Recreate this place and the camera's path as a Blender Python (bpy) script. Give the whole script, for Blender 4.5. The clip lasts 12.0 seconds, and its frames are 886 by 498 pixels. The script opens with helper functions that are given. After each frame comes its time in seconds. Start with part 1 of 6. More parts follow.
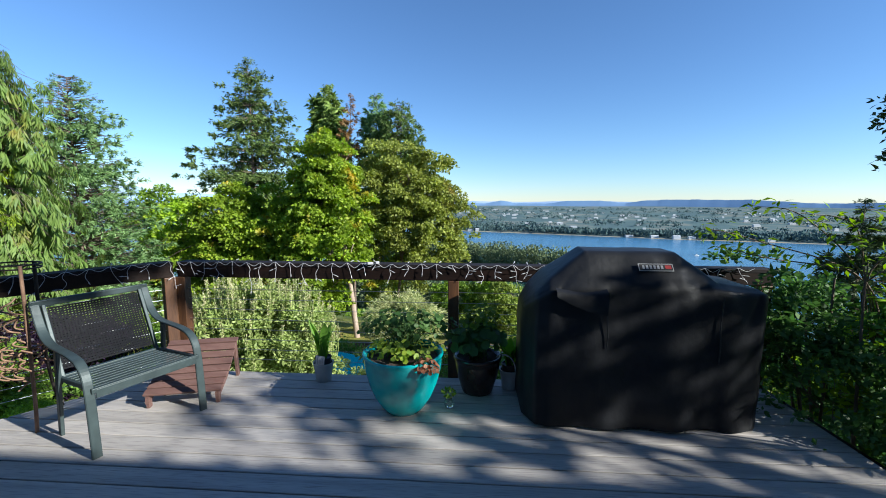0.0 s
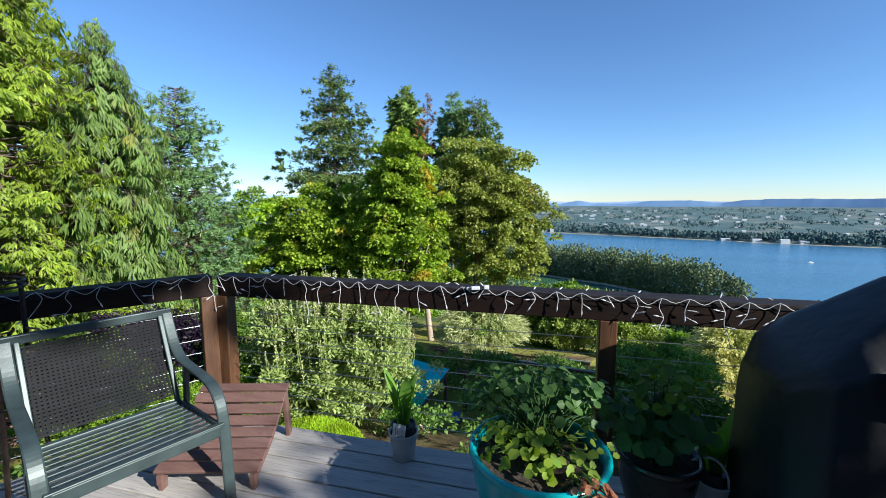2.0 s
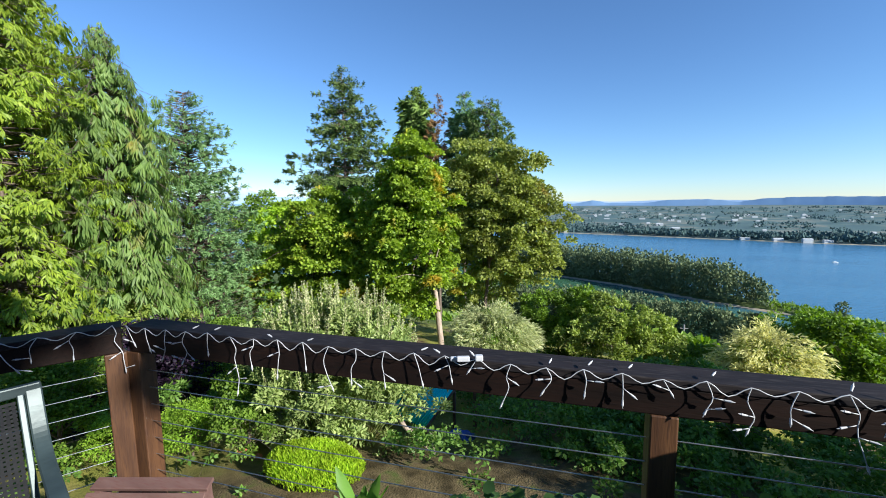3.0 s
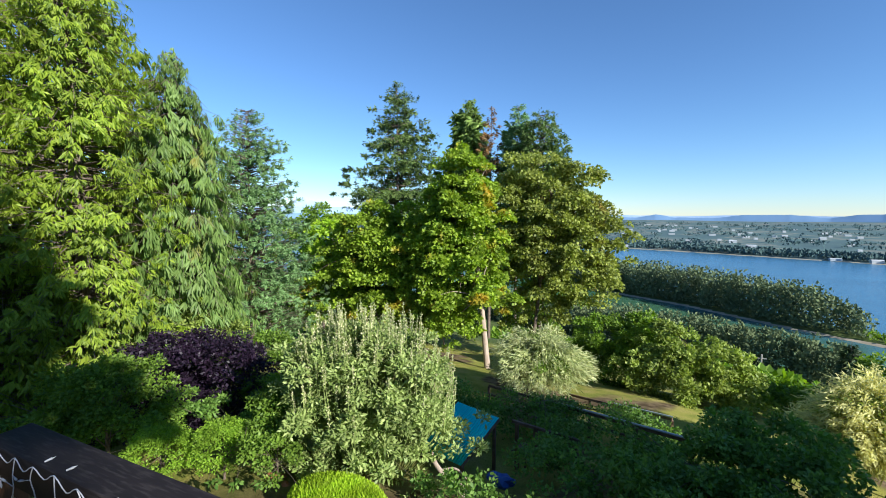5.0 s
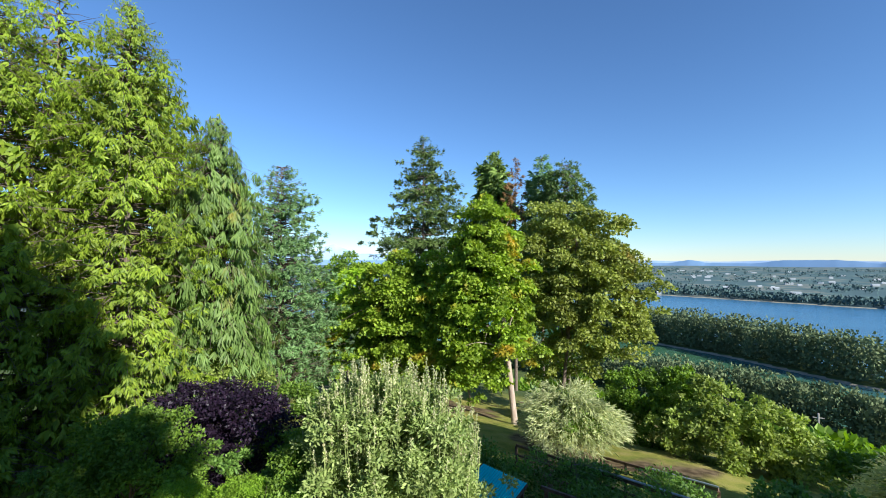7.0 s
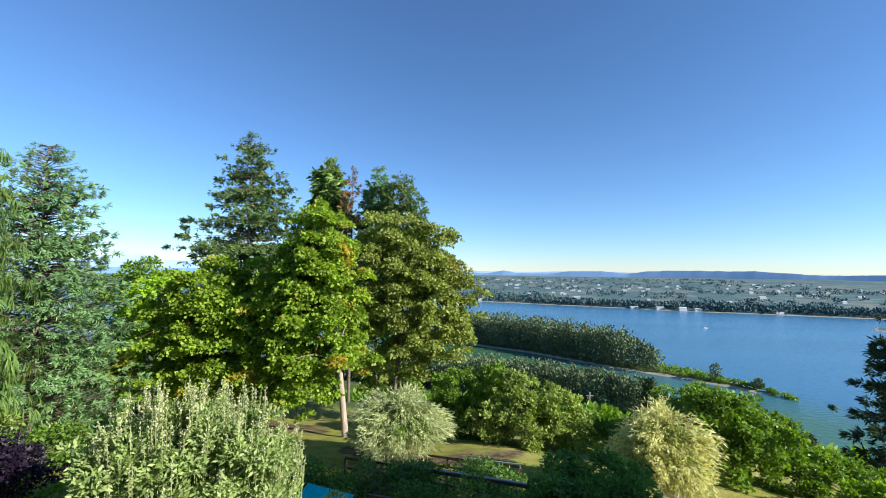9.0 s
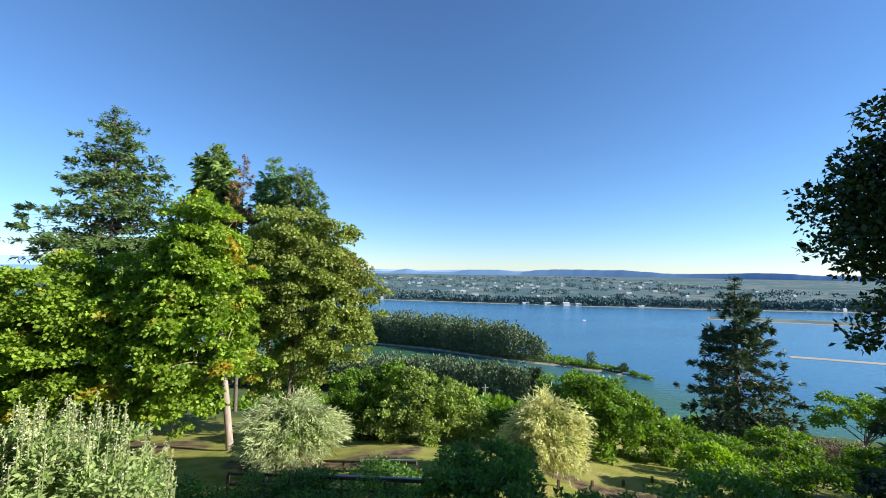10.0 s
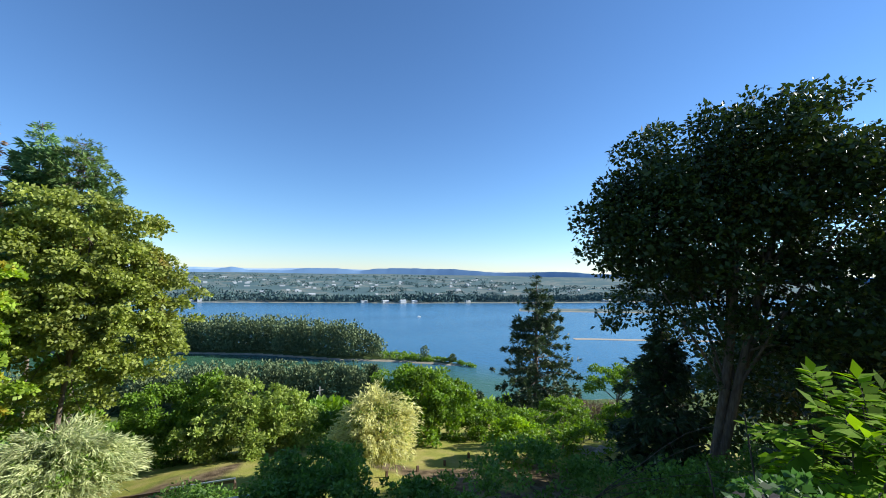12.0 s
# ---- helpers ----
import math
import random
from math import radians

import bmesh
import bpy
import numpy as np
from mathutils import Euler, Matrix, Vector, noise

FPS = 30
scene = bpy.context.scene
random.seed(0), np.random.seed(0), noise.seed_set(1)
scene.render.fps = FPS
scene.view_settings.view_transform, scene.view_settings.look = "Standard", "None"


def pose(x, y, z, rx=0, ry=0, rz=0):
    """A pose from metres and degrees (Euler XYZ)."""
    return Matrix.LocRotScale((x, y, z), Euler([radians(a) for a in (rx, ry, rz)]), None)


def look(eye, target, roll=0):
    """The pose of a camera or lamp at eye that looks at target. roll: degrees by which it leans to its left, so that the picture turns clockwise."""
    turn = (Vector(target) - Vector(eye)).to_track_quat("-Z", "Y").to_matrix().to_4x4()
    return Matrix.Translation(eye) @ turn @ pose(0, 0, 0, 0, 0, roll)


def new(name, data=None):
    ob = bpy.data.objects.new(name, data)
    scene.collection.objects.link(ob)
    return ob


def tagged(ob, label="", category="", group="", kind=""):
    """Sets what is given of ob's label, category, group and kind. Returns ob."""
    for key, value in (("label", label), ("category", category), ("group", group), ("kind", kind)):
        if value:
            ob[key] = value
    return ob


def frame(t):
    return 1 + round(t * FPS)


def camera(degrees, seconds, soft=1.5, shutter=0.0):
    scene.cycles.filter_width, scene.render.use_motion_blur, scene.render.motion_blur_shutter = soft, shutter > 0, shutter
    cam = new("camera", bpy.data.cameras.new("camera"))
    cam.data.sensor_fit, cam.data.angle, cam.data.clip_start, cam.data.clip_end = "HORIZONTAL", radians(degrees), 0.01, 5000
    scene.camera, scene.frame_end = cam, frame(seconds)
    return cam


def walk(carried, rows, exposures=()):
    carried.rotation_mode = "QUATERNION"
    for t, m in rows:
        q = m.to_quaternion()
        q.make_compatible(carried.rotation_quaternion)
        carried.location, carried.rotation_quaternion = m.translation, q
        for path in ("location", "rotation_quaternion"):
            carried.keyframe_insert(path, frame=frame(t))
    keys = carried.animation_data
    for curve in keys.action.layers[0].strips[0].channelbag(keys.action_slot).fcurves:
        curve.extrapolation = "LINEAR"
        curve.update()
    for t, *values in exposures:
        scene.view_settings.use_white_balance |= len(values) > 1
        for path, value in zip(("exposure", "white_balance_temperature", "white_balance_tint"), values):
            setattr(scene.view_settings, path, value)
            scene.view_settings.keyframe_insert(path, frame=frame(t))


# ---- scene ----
cam = camera(94.8, 12.0, 0.95)
PATH = [
    (0, (0.005, -0.007, 1.55), (-0.133, 1.974, 1.314), 0.1),
    (0.5, (-0.127, 0.207, 1.494), (-0.357, 2.179, 1.255), -0.1),
    (1, (-0.306, 0.499, 1.464), (-0.638, 2.457, 1.228), -0.0),
    (1.5, (-0.419, 0.854, 1.486), (-0.842, 2.794, 1.25), -0.1),
    (2, (-0.485, 1.176, 1.5), (-0.971, 3.103, 1.266), -0.1),
    (2.5, (-0.529, 1.565, 1.532), (-1.054, 3.481, 1.301), -0.5),
    (4.5, (-0.429, 2.676, 1.856), (-1.110, 4.545, 1.646), 0.2),
    (5, (-0.464, 2.777, 1.855), (-1.256, 4.606, 1.683), 0.2),
    (5.5, (-0.467, 2.792, 1.877), (-1.362, 4.577, 1.762), 0.2),
    (6, (-0.439, 2.741, 1.990), (-1.399, 4.495, 1.949), 0.1),
    (6.5, (-0.395, 2.708, 2.095), (-1.361, 4.459, 2.119), 0.1),
    (8.5, (-0.308, 2.733, 2.014), (-0.697, 4.692, 2.117), 0.4),
    (9, (-0.273, 2.762, 2.033), (-0.425, 4.753, 2.136), 0.5),
    (9.5, (-0.202, 2.781, 2.033), (-0.114, 4.777, 2.135), 0.5),
    (10, (-0.161, 2.792, 2.053), (0.158, 4.764, 2.152), 0.7),
    (10.5, (-0.114, 2.768, 2.066), (0.418, 4.693, 2.166), 0.7),
    (11, (-0.077, 2.693, 2.067), (0.647, 4.555, 2.167), 0.8),
    (11.5, (-0.059, 2.616, 2.076), (0.834, 4.402, 2.177), 0.9),
    (12, (-0.039, 2.560, 2.081), (1.003, 4.264, 2.184), 0.9),
]
EXPOSURES = [(0, 0.92, 5800, 8), (12, 0.92, 5800, 8)]
walk(cam, [(t, look(eye, target, roll)) for t, eye, target, roll in PATH], EXPOSURES)

# ---- world, sun ----
SUN_AZ, SUN_EL = radians(110.0), radians(26.0)      # clockwise from +y, above the level
to_sun = Vector((math.sin(SUN_AZ) * math.cos(SUN_EL), math.cos(SUN_AZ) * math.cos(SUN_EL), math.sin(SUN_EL)))
world = bpy.data.worlds.new("world")
scene.world = world
world.use_nodes = True
wn = world.node_tree.nodes
sky = wn.new("ShaderNodeTexSky")
sky.sky_type = 'NISHITA'
sky.sun_disc = False
sky.sun_elevation = SUN_EL
sky.sun_rotation = SUN_AZ
sky.altitude = 500
sky.air_density = 1.0
sky.dust_density = 0.0
sky.ozone_density = 5.5
world.node_tree.links.new(sky.outputs[0], wn["Background"].inputs[0])
wn["Background"].inputs[1].default_value = 0.088
sun = new("sun", bpy.data.lights.new("sun", 'SUN'))
sun.data.energy = 5.0
sun.data.angle = radians(0.55)
sun.data.color = (1.0, 0.92, 0.78)
sun.matrix_world = look(tuple(to_sun * 50), (0, 0, 0))


# ---- materials ----
def mat(name, c1, c2=None, rough=0.7, scale=8.0, bump=0.0, metal=0.0, stretch=(1, 1, 1), c3=None, fine=60.0, spec=0.5, bdist=0.01, lo=0.3, hi=0.7, rand=0.0):
    """A surface of two mixed colours at one scale, a third at a finer one, with a little relief."""
    m = bpy.data.materials.new(name)
    m.use_nodes = True
    t = m.node_tree
    n, l = t.nodes, t.links
    b = n["Principled BSDF"]
    b.inputs["Roughness"].default_value = rough
    b.inputs["Metallic"].default_value = metal
    b.inputs["Specular IOR Level"].default_value = spec
    b.inputs["Base Color"].default_value = (*c1, 1)
    tc = n.new("ShaderNodeTexCoord")
    mp = n.new("ShaderNodeMapping")
    mp.inputs["Scale"].default_value = stretch
    l.new(tc.outputs["Object"], mp.inputs[0])
    col = None
    if c2:
        nz = n.new("ShaderNodeTexNoise")
        nz.inputs["Scale"].default_value = scale
        nz.inputs["Detail"].default_value = 6
        l.new(mp.outputs[0], nz.inputs["Vector"])
        r = n.new("ShaderNodeValToRGB")
        r.color_ramp.elements[0].position, r.color_ramp.elements[1].position = lo, hi
        r.color_ramp.elements[0].color, r.color_ramp.elements[1].color = (*c1, 1), (*c2, 1)
        l.new(nz.outputs[0], r.inputs[0])
        col = r.outputs[0]
        if c3:
            nf = n.new("ShaderNodeTexNoise")
            nf.inputs["Scale"].default_value = fine
            nf.inputs["Detail"].default_value = 4
            l.new(mp.outputs[0], nf.inputs["Vector"])
            mr = n.new("ShaderNodeMapRange")
            mr.inputs[1].default_value, mr.inputs[2].default_value = 0.5, 0.72
            l.new(nf.outputs[0], mr.inputs[0])
            mx = n.new("ShaderNodeMixRGB")
            mx.inputs[2].default_value = (*c3, 1)
            l.new(mr.outputs[0], mx.inputs[0])
            l.new(col, mx.inputs[1])
            col = mx.outputs[0]
        if rand:
            oi = n.new("ShaderNodeObjectInfo")
            mr2 = n.new("ShaderNodeMapRange")
            mr2.inputs[3].default_value, mr2.inputs[4].default_value = 1 - rand, 1 + rand
            l.new(oi.outputs["Random"], mr2.inputs[0])
            hs = n.new("ShaderNodeHueSaturation")
            l.new(mr2.outputs[0], hs.inputs["Value"])
            l.new(col, hs.inputs["Color"])
            col = hs.outputs[0]
        l.new(col, b.inputs["Base Color"])
    if bump:
        nb = n.new("ShaderNodeTexNoise")
        nb.inputs["Scale"].default_value = fine
        nb.inputs["Detail"].default_value = 5
        l.new(mp.outputs[0], nb.inputs["Vector"])
        bp = n.new("ShaderNodeBump")
        bp.inputs["Strength"].default_value = bump
        bp.inputs["Distance"].default_value = bdist
        l.new(nb.outputs[0], bp.inputs["Height"])
        l.new(bp.outputs[0], b.inputs["Normal"])
    return m


def leafmat(name, c1, c2, accent=None, amount=0.0, patch=0.6, rough=0.5, trans=0.38, dark=0.8, spec=0.3):
    """Leaves: colour varies leaf by leaf and in wide patches; part of the light passes through."""
    m = bpy.data.materials.new(name)
    m.use_nodes = True
    t = m.node_tree
    n, l = t.nodes, t.links
    b = n["Principled BSDF"]
    b.inputs["Roughness"].default_value = rough
    b.inputs["Specular IOR Level"].default_value = spec
    g = n.new("ShaderNodeNewGeometry")
    r = n.new("ShaderNodeValToRGB")
    r.color_ramp.elements[0].color, r.color_ramp.elements[1].color = (*c1, 1), (*c2, 1)
    l.new(g.outputs["Random Per Island"], r.inputs[0])
    tc = n.new("ShaderNodeTexCoord")
    nz = n.new("ShaderNodeTexNoise")
    nz.inputs["Scale"].default_value = patch
    nz.inputs["Detail"].default_value = 3
    l.new(tc.outputs["Object"], nz.inputs["Vector"])
    col = r.outputs[0]
    hs = n.new("ShaderNodeHueSaturation")
    mr = n.new("ShaderNodeMapRange")
    mr.inputs[1].default_value, mr.inputs[2].default_value = 0.35, 0.65
    mr.inputs[3].default_value, mr.inputs[4].default_value = dark, 1.2
    l.new(nz.outputs[0], mr.inputs[0])
    l.new(mr.outputs[0], hs.inputs["Value"])
    l.new(col, hs.inputs["Color"])
    col = hs.outputs[0]
    if accent:
        n2 = n.new("ShaderNodeTexNoise")
        n2.inputs["Scale"].default_value = patch * 1.7
        n2.inputs["Detail"].default_value = 5
        l.new(tc.outputs["Generated"], n2.inputs["Vector"])
        n2.inputs["Scale"].default_value = 4.5
        m2 = n.new("ShaderNodeMapRange")
        m2.inputs[1].default_value, m2.inputs[2].default_value = 0.66 - amount * 0.3, 0.80 - amount * 0.3
        l.new(n2.outputs[0], m2.inputs[0])
        mx = n.new("ShaderNodeMixRGB")
        mx.inputs[2].default_value = (*accent, 1)
        l.new(m2.outputs[0], mx.inputs[0])
        l.new(col, mx.inputs[1])
        col = mx.outputs[0]
    l.new(col, b.inputs["Base Color"])
    tr = n.new("ShaderNodeBsdfTranslucent")
    h2 = n.new("ShaderNodeHueSaturation")
    h2.inputs["Value"].default_value = 1.3
    h2.inputs["Saturation"].default_value = 1.15
    l.new(col, h2.inputs["Color"])
    l.new(h2.outputs[0], tr.inputs[0])
    ms = n.new("ShaderNodeMixShader")
    ms.inputs[0].default_value = trans
    l.new(b.outputs[0], ms.inputs[1])
    l.new(tr.outputs[0], ms.inputs[2])
    l.new(ms.outputs[0], n["Material Output"].inputs[0])
    return m


M_CEDAR = leafmat("cedar sprays", (0.15, 0.23, 0.018), (0.34, 0.43, 0.04), patch=0.5, dark=0.7)
M_WEEP = leafmat("weeping sprays", (0.12, 0.20, 0.045), (0.24, 0.34, 0.085), accent=(0.35, 0.27, 0.05), amount=0.1)
M_BLUE = leafmat("blue-green needles", (0.12, 0.22, 0.07), (0.25, 0.38, 0.15), patch=0.5, trans=0.25)
M_FIR = leafmat("fir needles", (0.07, 0.115, 0.03), (0.17, 0.24, 0.06), patch=0.6, trans=0.15)
M_PINE = leafmat("pine needles", (0.09, 0.15, 0.04), (0.20, 0.28, 0.08), trans=0.25)
M_LARCH = leafmat("browning needles", (0.22, 0.14, 0.06), (0.34, 0.20, 0.08), trans=0.3)
M_THIN = leafmat("thin cedar sprays", (0.12, 0.19, 0.04), (0.25, 0.34, 0.08), trans=0.3)
M_MAPLE = leafmat("maple leaves", (0.145, 0.23, 0.018), (0.35, 0.47, 0.042), accent=(0.56, 0.36, 0.04), amount=0.24, patch=0.45, dark=0.75)
M_MAPLE2 = leafmat("olive maple leaves", (0.17, 0.21, 0.04), (0.36, 0.40, 0.085), accent=(0.38, 0.27, 0.08), amount=0.14, patch=0.45, dark=0.78)
M_LIME = leafmat("lime leaves", (0.22, 0.36, 0.02), (0.38, 0.52, 0.03))
# Near-black leaf colour has the crown's shaded side put into it.
M_SHADELEAF = leafmat("maple leaves darkened for shade", (0.030, 0.052, 0.014), (0.070, 0.100, 0.018), accent=(0.20, 0.10, 0.02), amount=0.05, trans=0.14, rough=0.4)
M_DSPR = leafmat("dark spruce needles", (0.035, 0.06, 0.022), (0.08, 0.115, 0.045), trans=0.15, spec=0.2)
M_SAGE = leafmat("sage leaves", (0.20, 0.28, 0.07), (0.42, 0.49, 0.17), patch=1.5, trans=0.3)
M_SEED = leafmat("dry flower spikes", (0.42, 0.40, 0.20), (0.66, 0.62, 0.38), trans=0.2)
M_PURPLE = leafmat("purple leaves", (0.010, 0.006, 0.014), (0.030, 0.015, 0.034), patch=1.0, trans=0.15)
M_SHRUB = leafmat("green shrub leaves", (0.10, 0.18, 0.02), (0.25, 0.37, 0.05), patch=0.8, dark=0.75)
M_SHRUB2 = leafmat("yellow-green shrub leaves", (0.17, 0.24, 0.045), (0.38, 0.45, 0.10), patch=0.8, dark=0.75)
M_DGREEN = leafmat("deep green vine leaves", (0.095, 0.185, 0.03), (0.22, 0.35, 0.07), patch=1.0)
M_PAMPAS = leafmat("grey willow leaves", (0.26, 0.32, 0.12), (0.66, 0.66, 0.34), patch=1.2)
M_CREAM = leafmat("cream flowering sprays", (0.50, 0.50, 0.18), (0.78, 0.74, 0.34), patch=1.5)
M_BALL = leafmat("clipped box leaves", (0.16, 0.28, 0.02), (0.30, 0.45, 0.04), patch=2)
M_GLIME = leafmat("heather tips", (0.28, 0.42, 0.02), (0.46, 0.62, 0.03), patch=2)
M_BROWN = leafmat("dry brush", (0.12, 0.08, 0.05), (0.24, 0.17, 0.10), trans=0.1)
M_SUMAC = leafmat("sumac leaflets", (0.14, 0.24, 0.015), (0.27, 0.42, 0.035), patch=1.5, trans=0.45, rough=0.75, spec=0.05)
# Poplar green is greyed and lightened to include haze over the river.
M_POPLAR = leafmat("poplar crowns, haze-greyed", (0.10, 0.135, 0.07), (0.18, 0.215, 0.105), patch=0.06, trans=0.1, rough=0.95, spec=0.0)
# Blue-grey crowns: the leaf colour itself imitates aerial haze.
M_HAZEWOOD = leafmat("far wood crowns, haze tint", (0.065, 0.108, 0.110), (0.085, 0.130, 0.125), patch=0.01, dark=0.9, trans=0.0, rough=0.95, spec=0.0)
M_POTLEAF = leafmat("strawberry leaves", (0.15, 0.25, 0.03), (0.34, 0.44, 0.05), accent=(0.50, 0.46, 0.05), amount=0.12, patch=6)
# Dark leaf green, lowered to stand in for shade on these plants.
M_POTDARK = leafmat("hellebore and climber leaves, shade in colour", (0.045, 0.105, 0.028), (0.12, 0.22, 0.06), patch=4)
M_DEAD = leafmat("withered leaves", (0.28, 0.10, 0.06), (0.45, 0.22, 0.12), patch=6)
M_BLADE = leafmat("blade leaves", (0.10, 0.22, 0.03), (0.18, 0.34, 0.05), patch=5)
M_BARK = mat("bark", (0.10, 0.07, 0.05), (0.22, 0.17, 0.13), 0.95, 6, 0.8, stretch=(3, 3, 0.6), fine=18, bdist=0.05)
M_BARKP = mat("pale bark", (0.30, 0.22, 0.17), (0.48, 0.38, 0.30), 0.9, 3, 0.6, stretch=(3, 3, 0.6), fine=15, bdist=0.04)
M_DECK = mat("weathered deck boards", (0.34, 0.315, 0.295), (0.48, 0.445, 0.415), 0.62, 3.0, 0.35, stretch=(0.35, 5, 5), c3=(0.25, 0.23, 0.22), fine=22, bdist=0.003, rand=0.07)
# Rail stain is darkened to hold its face's shade; posts stay lighter.
M_RAIL = mat("brown-stained rail wood, darkened for shade", (0.008, 0.0042, 0.0032), (0.019, 0.0088, 0.006), 0.6, 4, 0.4, stretch=(0.5, 4, 4), c3=(0.007, 0.0042, 0.0035), fine=25, bdist=0.003, spec=0.22)
M_POST = mat("brown-stained post wood", (0.060, 0.026, 0.012), (0.125, 0.058, 0.024), 0.5, 4, 0.4, stretch=(5, 5, 0.5), c3=(0.05, 0.022, 0.012), fine=25, bdist=0.003)
M_CAP = mat("worn rail top", (0.011, 0.009, 0.010), (0.021, 0.016, 0.017), 0.7, 6, 0.3, stretch=(0.4, 3, 3), c3=(0.04, 0.034, 0.034), fine=30, bdist=0.002, spec=0.2)
M_CABLE = mat("steel cable", (0.55, 0.56, 0.57), rough=0.35, metal=1.0)
M_FRAME = mat("grey-green painted metal", (0.035, 0.050, 0.052), (0.055, 0.078, 0.080), 0.42, 12, 0.05, metal=0.2, spec=0.45)
M_WEAVE = mat("black plastic weave", (0.003, 0.0035, 0.005), (0.006, 0.007, 0.010), 0.5, 40, 0.1, spec=0.06)
M_STOOL = mat("reddish stool wood", (0.115, 0.062, 0.052), (0.18, 0.105, 0.088), 0.6, 5, 0.3, stretch=(0.6, 5, 5), c3=(0.13, 0.06, 0.05), fine=30, bdist=0.002)
M_TEAL = mat("teal glaze", (0.010, 0.31, 0.33), (0.025, 0.42, 0.43), 0.18, 3, 0.04, c3=(0.008, 0.25, 0.28), fine=9, spec=0.7)
M_BROWNPOT = mat("dark brown glaze", (0.022, 0.012, 0.010), (0.05, 0.022, 0.016), 0.25, 5, 0.05, spec=0.7)
M_WHITEPOT = mat("pale grey plastic", (0.42, 0.42, 0.44), (0.52, 0.52, 0.53), 0.5, 9, 0.05)
M_SOIL = mat("potting soil", (0.03, 0.02, 0.015), (0.07, 0.05, 0.035), 0.95, 30, 0.8, fine=80)
M_BLACKP = mat("black plastic pot", (0.015, 0.015, 0.017), (0.03, 0.03, 0.033), 0.5, 20)
M_COVER = mat("black fabric cover", (0.007, 0.008, 0.010), (0.013, 0.014, 0.017), 0.5, 2.5, 0.35, c3=(0.013, 0.014, 0.017), fine=14, spec=0.32, bdist=0.01)
M_LOGO = mat("pale grey print", (0.45, 0.45, 0.45), rough=0.5)
M_LOGOB = mat("black print", (0.02, 0.02, 0.02), rough=0.5)
M_LOGOR = mat("red print", (0.45, 0.03, 0.03), rough=0.5)
M_WIRE = mat("white cord", (0.5, 0.51, 0.55), (0.6, 0.6, 0.62), 0.4, 30)
M_BULB = mat("dark glass bulb", (0.05, 0.05, 0.06), rough=0.1, spec=0.8)
M_CARD = mat("white card", (0.70, 0.70, 0.72), (0.6, 0.6, 0.62), 0.5, 20)
M_INK = mat("grey print", (0.25, 0.27, 0.3), rough=0.5)
M_IRON = mat("dark iron", (0.03, 0.028, 0.027), (0.06, 0.045, 0.04), 0.5, 20, 0.2, metal=0.7)
M_RUST = mat("tan twisted vine", (0.18, 0.10, 0.06), (0.32, 0.20, 0.13), 0.75, 12, 0.4)
# Turquoise is raised to make up for sunlight the maple blocks.
M_ROOFLIT = mat("turquoise corrugated plastic", (0.02, 0.56, 0.55), (0.04, 0.64, 0.62), 0.35, 3, 0.05, spec=0.5)
M_OLDWOOD = mat("old brown wood", (0.09, 0.05, 0.03), (0.19, 0.12, 0.08), 0.85, 5, 0.4, fine=30)
M_FARWALL = mat("pale far wall", (0.42, 0.44, 0.46), (0.5, 0.52, 0.53), 0.8, 3)
M_PIPE = mat("pale grey rail", (0.50, 0.50, 0.50), (0.6, 0.6, 0.6), 0.4, 10)
M_BLUE2 = mat("blue tarp", (0.02, 0.07, 0.35), (0.03, 0.1, 0.45), 0.5, 5)
M_STONE = mat("pale stone", (0.28, 0.25, 0.21), (0.45, 0.41, 0.36), 0.9, 4, 0.5, fine=20)
M_TERRA = mat("terracotta", (0.42, 0.14, 0.07), (0.5, 0.2, 0.1), 0.8, 8)
M_POLE = mat("grey utility pole", (0.30, 0.28, 0.25), (0.4, 0.37, 0.33), 0.9, 3)
M_WHITE = mat("white paint", (0.75, 0.75, 0.74), (0.68, 0.68, 0.68), 0.6, 3)
M_SIDING = mat("house siding", (0.45, 0.42, 0.37), (0.5, 0.47, 0.42), 0.7, 3)
M_SHINGLE = mat("dark shingle", (0.05, 0.05, 0.05), (0.1, 0.1, 0.1), 0.9, 10)
M_SAND = mat("sand", (0.42, 0.34, 0.25), (0.36, 0.30, 0.22), 0.9, 0.05)
# Hills and range: distance haze is put into the base colour as blue.
M_HILLHAZE = mat("far hills, haze tint", (0.15, 0.25, 0.40), (0.18, 0.28, 0.43), 1.0, 0.002, spec=0.0)
M_MOUNTHAZE = mat("far mountain, haze tint", (0.24, 0.36, 0.55), (0.36, 0.46, 0.60), 1.0, 0.004, spec=0.0)


# ---- mesh helpers ----
def quads(name, V, F, material, smooth=False):
    """A mesh from arrays of vertices and four-cornered faces."""
    me = bpy.data.meshes.new(name)
    V, F = np.asarray(V, np.float32), np.asarray(F, np.int32)
    me.vertices.add(len(V))
    me.vertices.foreach_set("co", V.ravel())
    me.loops.add(F.size)
    me.loops.foreach_set("vertex_index", F.ravel())
    me.polygons.add(len(F))
    me.polygons.foreach_set("loop_start", np.arange(len(F), dtype=np.int32) * 4)
    if smooth:
        me.polygons.foreach_set("use_smooth", np.ones(len(F), bool))
    me.update(calc_edges=True)
    me.materials.append(material)
    return me


def place(name, me, parent=None, label="", category="", group="", kind=""):
    ob = new(name, me)
    if parent:
        ob.parent = parent
        p, off = parent, Vector((0, 0, 0))
        while p:
            off += p.location
            p = p.parent
        ob.location = -off
    return tagged(ob, label, category, group, kind)


